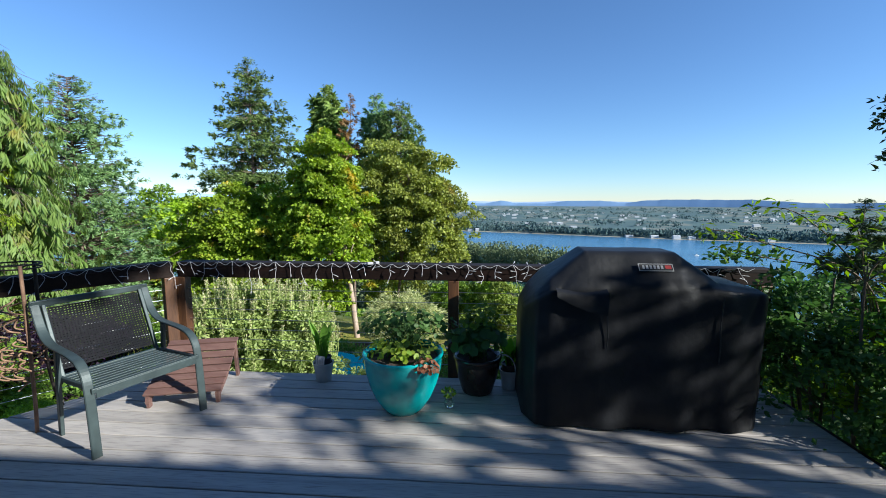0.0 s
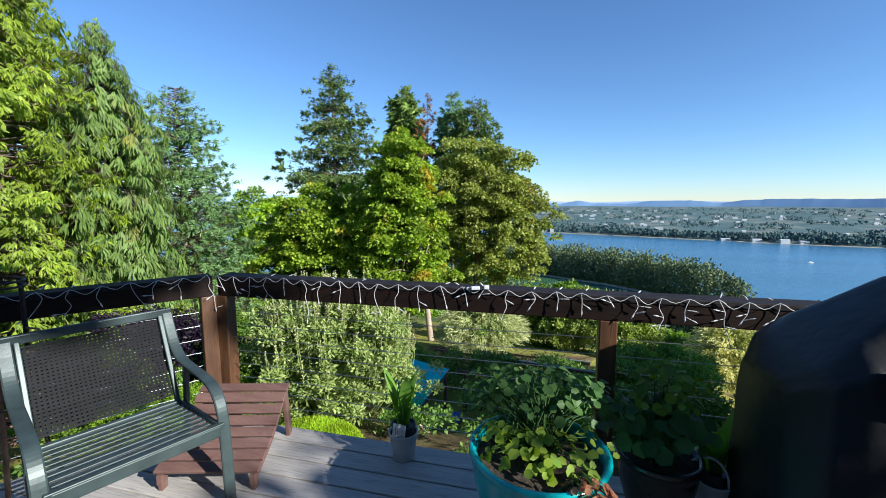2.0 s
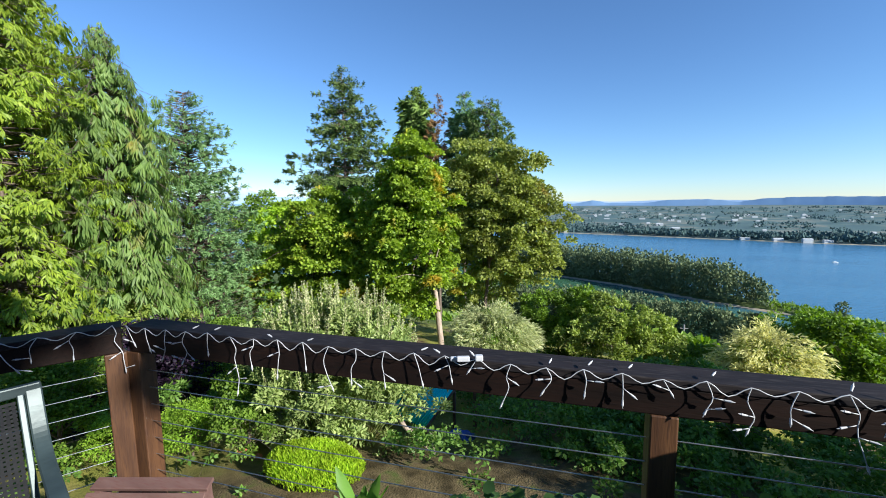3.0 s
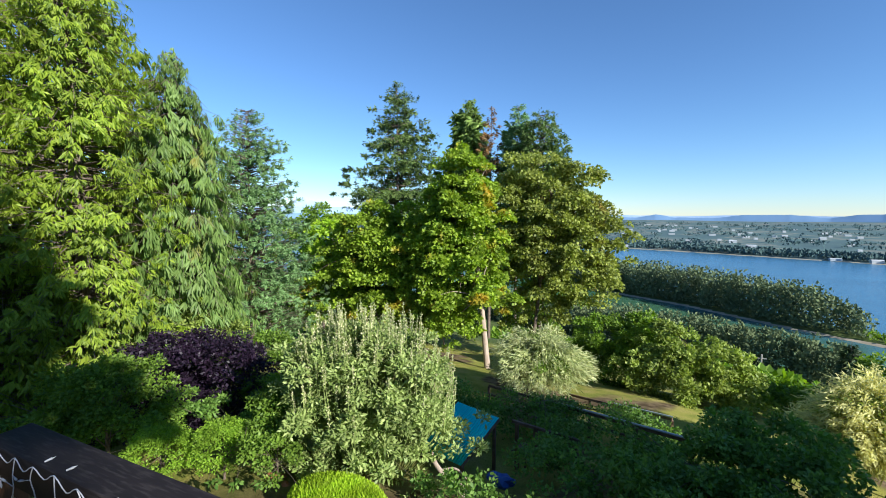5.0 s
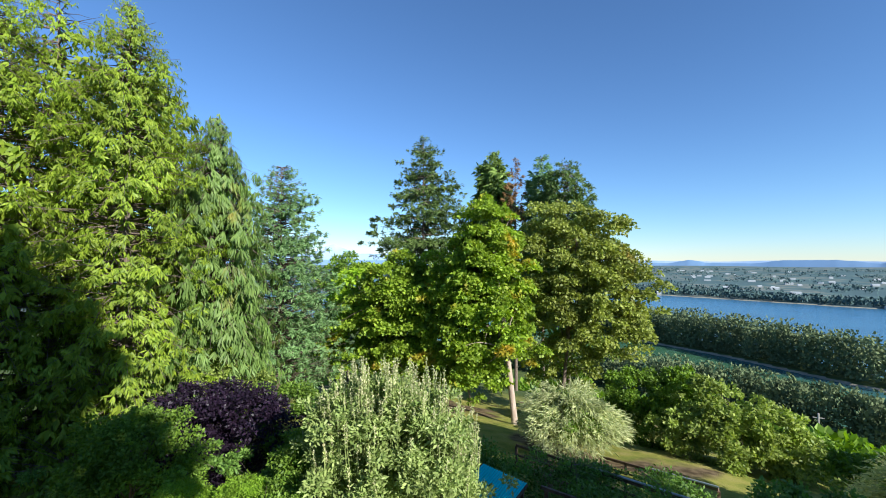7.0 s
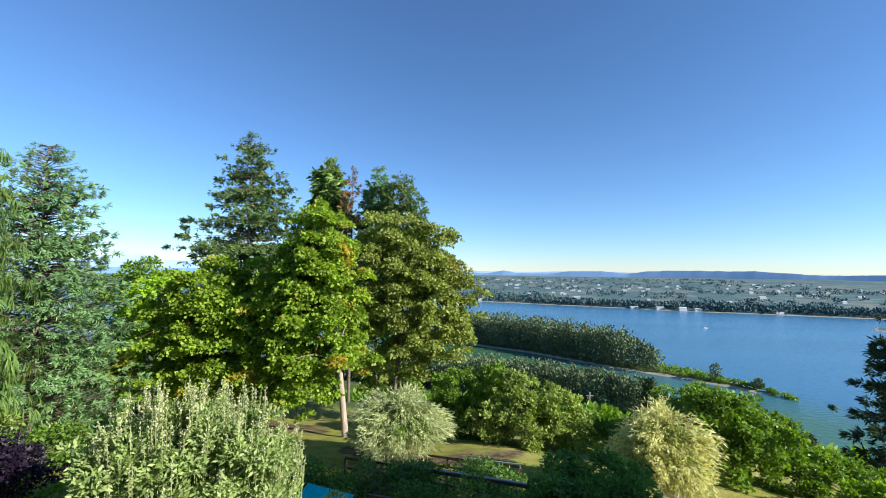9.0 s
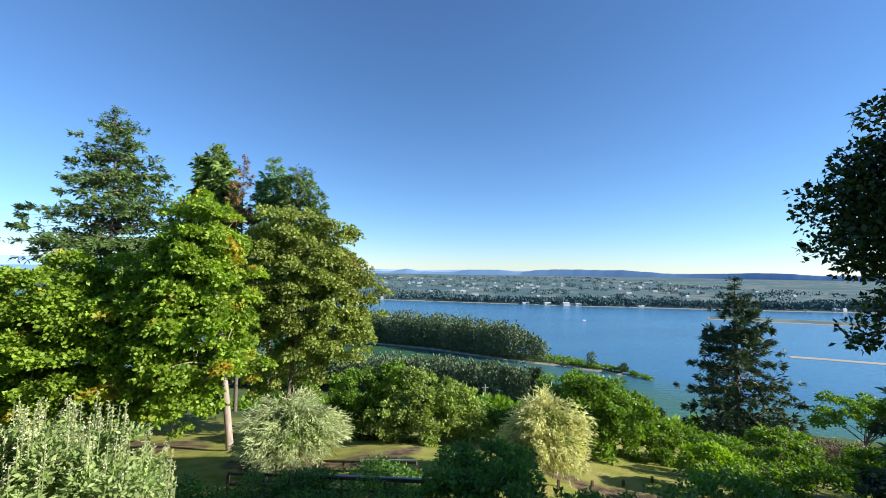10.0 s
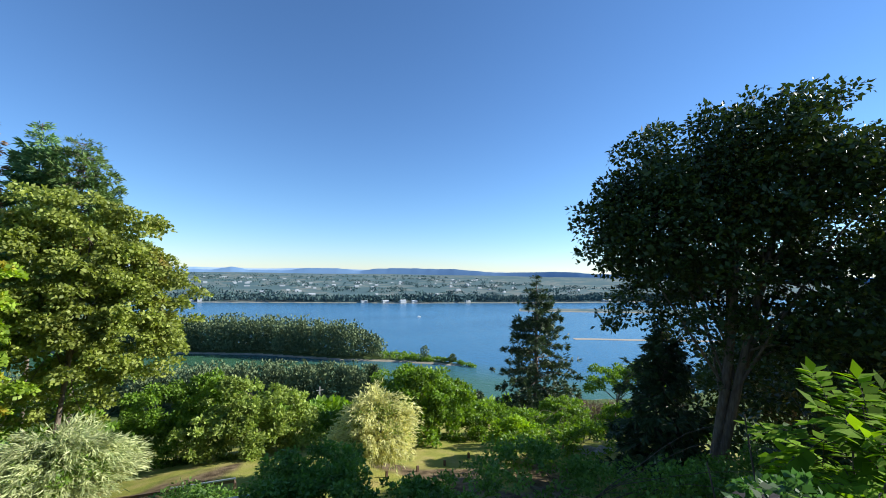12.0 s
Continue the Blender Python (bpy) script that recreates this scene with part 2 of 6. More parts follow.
def thing(name, at, label, category, group="", kind=""):
    e = new(name)
    e.empty_display_size = 0.1
    e.location = at
    return tagged(e, label, category, group, kind)


def bmpart(name, bm, material, parent=None, label="", smooth=False):
    """Links a bmesh, whose points are in world metres, as one part under a thing."""
    me = bpy.data.meshes.new(name)
    bmesh.ops.recalc_face_normals(bm, faces=bm.faces)
    bm.to_mesh(me)
    bm.free()
    me.materials.append(material)
    if smooth:
        me.polygons.foreach_set("use_smooth", np.ones(len(me.polygons), bool))
    ob = new(name, me)
    if parent:
        ob.parent = parent
        p, off = parent, Vector((0, 0, 0))
        while p:
            off += p.location
            p = p.parent
        ob.location = -off
    if label:
        ob["label"] = label
    return ob


def unit(a):
    return a / np.maximum(np.linalg.norm(a, axis=-1, keepdims=True), 1e-9)


def leaf_arrays(C, D, N, L, W, fold=0.15):
    S = unit(np.cross(D, N))
    N = np.cross(S, D)
    L, W = np.broadcast_to(L, len(C))[:, None], np.broadcast_to(W, len(C))[:, None]
    mid = C + D * L * 0.45 + N * W * fold
    V = np.stack([C, mid + S * W / 2, C + D * L, mid - S * W / 2], 1).reshape(-1, 3)
    return V, np.arange(len(C) * 4).reshape(-1, 4)


def join_arrays(some):
    Vs, Fs, k = [], [], 0
    for V, F in some:
        Vs.append(V)
        Fs.append(np.asarray(F) + k)
        k += len(V)
    return np.concatenate(Vs), np.concatenate(Fs)


def tube_arrays(pts, radii, sides=6):
    """A tapered tube along points, open ended, as quads."""
    P = np.asarray(pts, float)
    n = len(P)
    R = np.broadcast_to(radii, n)
    T = unit(np.gradient(P, axis=0))
    ref = np.array([0, 0, 1.0]) if abs(T[:, 2]).mean() < 0.85 else np.array([1.0, 0, 0])
    A = unit(np.cross(T, ref))
    B = np.cross(T, A)
    a = np.linspace(0, 2 * np.pi, sides, endpoint=False)
    V = P[:, None] + R[:, None, None] * (np.cos(a)[None, :, None] * A[:, None] + np.sin(a)[None, :, None] * B[:, None])
    i, j = np.meshgrid(np.arange(n - 1), np.arange(sides), indexing="ij")
    F = np.stack([i * sides + j, i * sides + (j + 1) % sides, (i + 1) * sides + (j + 1) % sides, (i + 1) * sides + j], -1).reshape(-1, 4)
    cap = []
    if sides == 4:
        cap = [[3, 2, 1, 0], [n * 4 - 4, n * 4 - 3, n * 4 - 2, n * 4 - 1]]
        F = np.concatenate([F, cap])
    return V.reshape(-1, 3), F


def smooth_path(pts, steps=6):
    """Catmull-Rom through points."""
    P = [Vector(p) for p in pts]
    P = [2 * P[0] - P[1]] + P + [2 * P[-1] - P[-2]]
    out = []
    for i in range(1, len(P) - 2):
        for s in range(steps):
            t = s / steps
            a, b, c, d = P[i - 1], P[i], P[i + 1], P[i + 2]
            out.append(0.5 * ((2 * b) + (c - a) * t + (2 * a - 5 * b + 4 * c - d) * t * t + (3 * b - a - 3 * c + d) * t ** 3))
    out.append(P[-2])
    return np.array([tuple(p) for p in out])


def box(bm, lo, hi, bevel=0.0, turn=0.0):
    """A box between two corners, turned about z at its middle, with worn edges."""
    c = (Vector(lo) + Vector(hi)) / 2
    s = Vector(hi) - Vector(lo)
    m = Matrix.Translation(c) @ Matrix.Rotation(turn, 4, 'Z') @ Matrix.Diagonal((*s, 1))
    r = bmesh.ops.create_cube(bm, size=1, matrix=m)
    if bevel:
        es = list({e for v in r["verts"] for e in v.link_edges})
        bmesh.ops.bevel(bm, geom=es, offset=bevel, segments=2, affect='EDGES', profile=0.5)


def beam(bm, a, b, w, h, bevel=0.004, up=(0, 0, 1)):
    """A squared bar from a to b, w wide and h high."""
    a, b = Vector(a), Vector(b)
    x = (b - a).normalized()
    y = Vector(up).cross(x).normalized()
    z = x.cross(y)
    R = Matrix((x, y, z)).transposed().to_4x4()
    m = Matrix.Translation((a + b) / 2) @ R @ Matrix.Diagonal(((b - a).length, w, h, 1))
    r = bmesh.ops.create_cube(bm, size=1, matrix=m)
    if bevel:
        es = list({e for v in r["verts"] for e in v.link_edges})
        bmesh.ops.bevel(bm, geom=es, offset=bevel, segments=2, affect='EDGES', profile=0.5)


def spun(bm, profile, centre, n=40):
    """A vessel turned about the upright through centre, from (radius, height) pairs."""
    rings = []
    for r, z in profile:
        rings.append([bm.verts.new((centre[0] + r * math.cos(2 * math.pi * k / n), centre[1] + r * math.sin(2 * math.pi * k / n), centre[2] + z)) for k in range(n)])
    for a, b in zip(rings, rings[1:]):
        for k in range(n):
            bm.faces.new((a[k], a[(k + 1) % n], b[(k + 1) % n], b[k]))
    bm.faces.new(list(reversed(rings[0])))
    bm.faces.new(rings[-1])


# ---- the lie of the land ----
def smooth01(v, a, b):
    t = np.clip((v - a) / (b - a), 0, 1)
    return t * t * (3 - 2 * t)


def hill(x, y):
    r = np.hypot(x + 0.5, y - 2.7)
    s = 0.25 - 0.05 * smooth01(-x, 5, 22)
    z = -3.65 - s * np.clip(r - 8, 0, 37) - 0.35 * np.clip(r - 45, 0, 65) - 0.47 * np.clip(r - 110, 0, 400)
    z = z - 0.5 * (1 - smooth01(r, 12, 24))
    z = z - 0.85 * np.exp(-((x + 3.1) / 2.3) ** 2 - ((y - 13.1) / 2.0) ** 2)
    return z + 0.12 * np.sin(x * 0.7 + 1) * np.sin(y * 0.6) * smooth01(r, 8, 14)


NEAR_X, NEAR_Y = [-900, 0, 60, 118, 140, 300, 900], [640, 400, 372, 330, 290, 215, 40]
ISL_X, ISL_NEAR, ISL_FAR = [-900, -200, -7, 69, 144, 196, 232, 262], [1000, 665, 563, 515, 445, 409, 375, 348], [1150, 790, 665, 610, 545, 470, 425, 352]
FAR_X, FAR_Y = [-1500, -400, 4, 237, 530, 700, 990, 1600], [1900, 1520, 1350, 1250, 1115, 1060, 960, 800]
SPIT_X, SPIT_NEAR, SPIT_FAR = [700, 764, 886, 1100, 1500], [790, 752, 675, 540, 300], [792, 860, 800, 690, 480]


def land(x, y):
    """Height of the ground sheet."""
    near = np.interp(x, NEAR_X, NEAR_Y)
    h = np.maximum(hill(x, y), -98.3)
    shore = smooth01(y - near, -8, 4)
    h = h * (1 - shore) - 103 * shore
    i0, i1 = np.interp(x, ISL_X, ISL_NEAR), np.interp(x, ISL_X, ISL_FAR)
    isl = smooth01(y - i0, 0, 12) * smooth01(i1 - y, 0, 10) * (x < 263)
    h = np.where(isl > 0, np.maximum(h, -102 + 3.6 * isl), h)
    s0, s1 = np.interp(x, SPIT_X, SPIT_NEAR), np.interp(x, SPIT_X, SPIT_FAR)
    sp = smooth01(y - s0, 0, 20) * smooth01(s1 - y, 0, 20) * (x > 700)
    h = np.where(sp > 0, np.maximum(h, -102 + 3.5 * sp), h)
    fy = np.interp(x, FAR_X, FAR_Y)
    d = y - fy
    r = np.hypot(x, y)
    plain = -98.6 + 42 * smooth01(r, 1300, 4900) + 3.0 * np.sin(x * 0.004) * np.sin(y * 0.0031) * smooth01(d, 100, 900)
    far = smooth01(d, -6, 10)
    return np.where(far > 0, -103 * (1 - far) + plain * far, h)


rr = np.r_[0.01, np.arange(1.5, 46, 1.5), np.arange(48, 250, 5), np.arange(250, 820, 7), np.arange(820, 1600, 16), np.arange(1600, 4700, 110), 4880]
az = np.radians(np.r_[np.arange(-80, 80, 0.6), np.arange(80, 280.1, 8)])[:-1]
RR, AZ = np.meshgrid(rr, az, indexing="ij")
GX, GY = RR * np.sin(AZ), 2.7 + RR * np.cos(AZ)
GZ = land(GX, GY)
back = GY < -1
GZ = np.where(back & (RR > 60), np.maximum(GZ, -20), GZ)
na = len(az)
ii, jj = np.meshgrid(np.arange(len(rr) - 1), np.arange(na), indexing="ij")
GF = np.stack([ii * na + jj, (ii + 1) * na + jj, (ii + 1) * na + (jj + 1) % na, ii * na + (jj + 1) % na], -1).reshape(-1, 4)


def ground_material():
    m = bpy.data.materials.new("lawn, earth and haze-tinted far fields")
    m.use_nodes = True
    n, l = m.node_tree.nodes, m.node_tree.links
    b = n["Principled BSDF"]
    b.inputs["Roughness"].default_value = 0.95
    b.inputs["Specular IOR Level"].default_value = 0.1
    g = n.new("ShaderNodeNewGeometry")
    dist = n.new("ShaderNodeVectorMath")
    dist.operation = 'LENGTH'
    l.new(g.outputs["Position"], dist.inputs[0])

    def ns(scale, detail=5):
        k = n.new("ShaderNodeTexNoise")
        k.inputs["Scale"].default_value = scale
        k.inputs["Detail"].default_value = detail
        l.new(g.outputs["Position"], k.inputs["Vector"])
        return k.outputs[0]

    def ramp(src, stops):
        k = n.new("ShaderNodeValToRGB")
        el = k.color_ramp.elements
        while len(el) < len(stops):
            el.new(0.5)
        for e, (p, c) in zip(el, stops):
            e.position, e.color = p, (*c, 1)
        l.new(src, k.inputs[0])
        return k.outputs[0]

    def mix(f, a, c):
        k = n.new("ShaderNodeMixRGB")
        l.new(f, k.inputs[0])
        l.new(a, k.inputs[1])
        l.new(c, k.inputs[2])
        return k.outputs[0]

    def rng(src, a, c):
        k = n.new("ShaderNodeMapRange")
        k.inputs[1].default_value, k.inputs[2].default_value = a, c
        l.new(src, k.inputs[0])
        return k.outputs[0]

    lawn = ramp(ns(1.1), [(0.35, (0.20, 0.24, 0.04)), (0.5, (0.36, 0.34, 0.07)), (0.7, (0.48, 0.38, 0.14))])
    fine = ramp(ns(14), [(0.3, (0.10, 0.13, 0.02)), (0.7, (0.36, 0.33, 0.09))])
    lawn = mix(rng(ns(30), 0.35, 0.75), lawn, fine)
    earth = ramp(ns(2.5), [(0.35, (0.08, 0.055, 0.03)), (0.7, (0.26, 0.19, 0.11))])
    near = mix(rng(ns(0.16, 3), 0.56, 0.6), lawn, earth)
    bed = ramp(ns(1.7), [(0.35, (0.06, 0.045, 0.022)), (0.55, (0.16, 0.12, 0.06)), (0.7, (0.10, 0.13, 0.03))])
    near = mix(rng(dist.outputs["Value"], 12, 15.5), bed, near)
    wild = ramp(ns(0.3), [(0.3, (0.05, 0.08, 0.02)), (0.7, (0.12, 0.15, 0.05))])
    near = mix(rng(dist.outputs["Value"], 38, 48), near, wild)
    # Fields past 900 m carry haze as a bluish tint in their colour.
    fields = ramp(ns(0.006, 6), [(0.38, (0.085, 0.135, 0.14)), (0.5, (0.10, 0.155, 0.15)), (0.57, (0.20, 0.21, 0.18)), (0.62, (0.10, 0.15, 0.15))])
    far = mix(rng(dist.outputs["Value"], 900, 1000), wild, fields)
    sep = n.new("ShaderNodeSeparateXYZ")
    l.new(g.outputs["Position"], sep.inputs[0])
    sandy = n.new("ShaderNodeMapRange")
    sandy.inputs[1].default_value, sandy.inputs[2].default_value = -98.75, -98.9
    l.new(sep.outputs["Z"], sandy.inputs[0])
    sandc = ramp(ns(0.1), [(0.3, (0.28, 0.24, 0.17)), (0.7, (0.40, 0.34, 0.25))])
    far = mix(sandy.outputs[0], far, sandc)
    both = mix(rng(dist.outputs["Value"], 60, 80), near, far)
    l.new(both, b.inputs["Base Color"])
    bp = n.new("ShaderNodeBump")
    bp.inputs["Strength"].default_value = 0.6
    bp.inputs["Distance"].default_value = 0.08
    l.new(ns(25), bp.inputs["Height"])
    l.new(bp.outputs[0], b.inputs["Normal"])
    return m


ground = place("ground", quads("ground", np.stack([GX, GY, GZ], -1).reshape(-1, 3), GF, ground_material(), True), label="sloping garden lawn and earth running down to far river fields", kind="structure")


def water_material():
    m = bpy.data.materials.new("river water")
    m.use_nodes = True
    n, l = m.node_tree.nodes, m.node_tree.links
    b = n["Principled BSDF"]
    b.inputs["Roughness"].default_value = 0.22
    b.inputs["IOR"].default_value = 1.33
    g = n.new("ShaderNodeNewGeometry")
    mp = n.new("ShaderNodeMapping")
    mp.inputs["Scale"].default_value = (0.4, 1, 1)
    l.new(g.outputs["Position"], mp.inputs[0])
    nz = n.new("ShaderNodeTexNoise")
    nz.inputs["Scale"].default_value = 0.006
    nz.inputs["Detail"].default_value = 5
    l.new(mp.outputs[0], nz.inputs["Vector"])
    r = n.new("ShaderNodeValToRGB")
    r.color_ramp.elements[0].position, r.color_ramp.elements[1].position = 0.35, 0.65
    r.color_ramp.elements[0].color, r.color_ramp.elements[1].color = (0.04, 0.135, 0.24, 1), (0.055, 0.17, 0.29, 1)
    l.new(nz.outputs[0], r.inputs[0])
    sep = n.new("ShaderNodeSeparateXYZ")
    l.new(g.outputs["Position"], sep.inputs[0])
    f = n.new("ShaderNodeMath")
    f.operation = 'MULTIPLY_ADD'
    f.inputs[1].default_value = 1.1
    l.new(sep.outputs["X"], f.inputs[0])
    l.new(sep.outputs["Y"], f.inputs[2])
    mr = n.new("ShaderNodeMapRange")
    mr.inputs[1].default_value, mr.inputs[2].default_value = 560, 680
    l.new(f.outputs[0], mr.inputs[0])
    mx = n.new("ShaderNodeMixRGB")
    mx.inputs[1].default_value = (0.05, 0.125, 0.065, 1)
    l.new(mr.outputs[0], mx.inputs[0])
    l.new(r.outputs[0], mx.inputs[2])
    l.new(mx.outputs[0], b.inputs["Base Color"])
    w = n.new("ShaderNodeTexNoise")
    w.inputs["Scale"].default_value = 0.35
    w.inputs["Detail"].default_value = 5
    l.new(mp.outputs[0], w.inputs["Vector"])
    bp = n.new("ShaderNodeBump")
    bp.inputs["Strength"].default_value = 1.0
    bp.inputs["Distance"].default_value = 0.6
    l.new(w.outputs[0], bp.inputs["Height"])
    l.new(bp.outputs[0], b.inputs["Normal"])
    return m


wx, wy = np.meshgrid(np.linspace(-3000, 3000, 13), np.linspace(190, 2200, 9), indexing="ij")
wi, wj = np.meshgrid(np.arange(12), np.arange(8), indexing="ij")
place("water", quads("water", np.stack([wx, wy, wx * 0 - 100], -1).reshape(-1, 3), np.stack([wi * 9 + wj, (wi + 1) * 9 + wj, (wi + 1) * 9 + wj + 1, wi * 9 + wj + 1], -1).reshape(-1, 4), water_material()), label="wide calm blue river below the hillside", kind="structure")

sb = np.array([[500, 432], [530, 415], [570, 388], [640, 345], [760, 270]], float)
sbV = np.concatenate([np.c_[sb + (-3, -5), np.full(5, -99.85)], np.c_[sb + (3, 6), np.full(5, -99.7)]])
place("sandbar", quads("sandbar", sbV, [[k, k + 1, k + 6, k + 5] for k in range(4)], M_SAND), label="low strip of bare sand in the river", kind="structure")


# far hills beyond the plain
def ridge(name, radius, tops, material, a0, a1, base, rough_h, label):
    A = np.radians(np.arange(a0, a1, 0.2))
    deg = np.degrees(A)
    top = np.interp(deg, [t[0] for t in tops], [t[1] for t in tops])
    top = top + rough_h * np.array([noise.noise(Vector((d * 0.9, radius * 0.01, 0))) + 0.5 * noise.noise(Vector((d * 3.1, 5, 0))) for d in deg])
    rows = [np.stack([(radius + q) * np.sin(A), 2.7 + (radius + q) * np.cos(A), base + (top - base) * f], -1) for q, f in ((-90, 0), (-45, 0.55), (0, 1.0))]
    n = len(A)
    V = np.concatenate(rows)
    F = [[r * n + k, r * n + k + 1, (r + 1) * n + k + 1, (r + 1) * n + k] for r in range(2) for k in range(n - 1)]
    place(name, quads(name, V, F, material, True), label=label, kind="structure")


ridge("backdrop_hills", 4850, [(-70, 5), (-30, 0), (-5, -24), (2, -32), (4, 4), (6, -26), (10, -30), (13, 2), (17, 3), (20, -24), (22, 4), (26, 18), (30, 14), (33, 16), (37, -10), (39, -22), (44, -8), (48, 4), (52, -16), (70, -8)], M_HILLHAZE, -88, 88, -80, 5, "wooded hills on the horizon with blue haze in their colour")
ridge("backdrop_range", 4930, [(-75, 40), (-45, 72), (-43.5, 150), (-42, 190), (-41, 150), (-39, 80), (-30, 60), (-18, 30), (0, -5), (8, -12), (14, 2), (16, 4), (20, -10), (60, -25), (88, -20)], M_MOUNTHAZE, -88, 88, -80, 4, "faint snowy mountain range with haze in its colour")


# ---- trees and shrubs ----
LIFT = 0.35      # the garden's datum above the plan's

rng = np.random.default_rng(7)


def rand_dirs(n):
    return unit(rng.normal(size=(n, 3)))


def clump_leaves(centres, sizes, n, leaf, aspect=0.6, flat=0.92, hang=0.35, shell=0.4, tier=False):
    """Leaves spread through rounded clumps, thickest near their outsides."""
    w = sizes ** 2
    idx = rng.choice(len(centres), n, p=w / w.sum())
    v = rand_dirs(n)
    v[:, 2] = np.abs(v[:, 2]) - 0.1 if tier else np.where(v[:, 2] < -0.3, -v[:, 2] * 0.7, v[:, 2])
    v = unit(v)
    p = centres[idx] + v * (sizes[idx] * rng.random(n) ** shell)[:, None] * (1, 1, flat)
    D = unit(v + 0.7 * rng.normal(size=(n, 3)) + (0, 0, -hang))
    N = unit(v * 0.9 + (0, 0, 0.1 if tier else 0.35) + 0.6 * rng.normal(size=(n, 3)))
    if tier:
        p[:, 2] -= 0.35 * ((p[:, :2] - centres[idx][:, :2]) ** 2).sum(1) / sizes[idx]
    L = leaf * rng.uniform(0.6, 1.3, n)
    return leaf_arrays(p, D, N, L, L * aspect)


def lobes_to_clumps(lobes, per, rel=0.30, inner=0.55):
    C, S = [], []
    tot = sum(r[3] * r[5] for r in lobes)
    for x, y, z, rx, ry, rz in lobes:
        k = max(4, int(per * rx * rz / tot))
        v = rand_dirs(k)
        v[:, 2] = np.where(v[:, 2] < -0.55, -v[:, 2], v[:, 2])
        q = (inner + (1 - inner) * rng.random(k) ** 0.5) * rng.uniform(0.84, 1.14, k)
        C.append(np.array([x, y, z]) + v * q[:, None] * (rx, ry, rz))
        S.append(rel * min(rx, rz) * rng.uniform(0.6, 1.35, k))
    return np.concatenate(C), np.concatenate(S)


def limbs(base, ends, r0, trunk_top):
    """Trunk and limbs as tapered tubes."""
    base, top = np.array(base, float), np.array(trunk_top, float)
    mid = (base + top) / 2 + rng.normal(size=3) * (0.15, 0.15, 0) * r0 * 6
    trunk = smooth_path([base - (0, 0, 0.3), mid, top], 5)
    parts = [tube_arrays(trunk, np.linspace(r0 * 1.25, r0 * 0.35, len(trunk)), 9)]
    br = []
    for e in ends:
        f = rng.uniform(0.35, 0.95)
        s = base + (top - base) * f
        s = trunk[min(len(trunk) - 1, int(f * len(trunk)))]
        m = (s + e) / 2 + (0, 0, 0.12 * np.linalg.norm(e - s)) + rng.normal(size=3) * 0.08 * np.linalg.norm(e - s)
        pth = smooth_path([s, m, e], 4)
        br.append(tube_arrays(pth, np.linspace(r0 * 0.38 * (1.1 - f * 0.5), r0 * 0.05, len(pth)), 5))
    return parts, br


def broadleaf(name, label, base_xy, lobes, n, leaf, material, bark=None, r0=0.2, per=60, nlimb=24, rel=0.3, aspect=0.6, category="tree", inner=0.55, group="", hang=0.35, stems=1, lift=LIFT, tier=False):
    x, y = base_xy
    z = float(land(np.array(x, float), np.array(y, float)))
    e = thing(name, (x, y, z), label, category, group)
    lobes = [(l[0], l[1], l[2] + lift, *l[3:]) for l in lobes]
    C, S = lobes_to_clumps(lobes, per, rel, inner)
    me = quads("crown", *clump_leaves(C, S, n, leaf, aspect, hang=hang, flat=0.5 if tier else 0.92, tier=tier), material)
    place("crown", me, e)
    tx = np.average([l[0] for l in lobes], weights=[l[3] * l[5] for l in lobes])
    ty = np.average([l[1] for l in lobes], weights=[l[3] * l[5] for l in lobes])
    tz = max(l[2] for l in lobes)
    tx, ty = x + (tx - x) * 0.6, y + (ty - y) * 0.6
    tr, br = [], []
    for s in range(stems):
        off = rng.normal(size=2) * (0.25 if stems > 1 else 0)
        far = rng.normal(size=2) * (0.8 if stems > 1 else 0)
        ends = C[rng.choice(len(C), min(nlimb // stems, len(C)), replace=False)]
        a, b = limbs((x + off[0], y + off[1], z), ends, r0, (tx + far[0], ty + far[1], tz))
        tr += a
        br += b
    place("trunk", quads("trunk", *join_arrays(tr), bark or M_BARK, True), e)
    for b in br:
        place("limb", quads("limb", *b, bark or M_BARK, True), e)
    return e


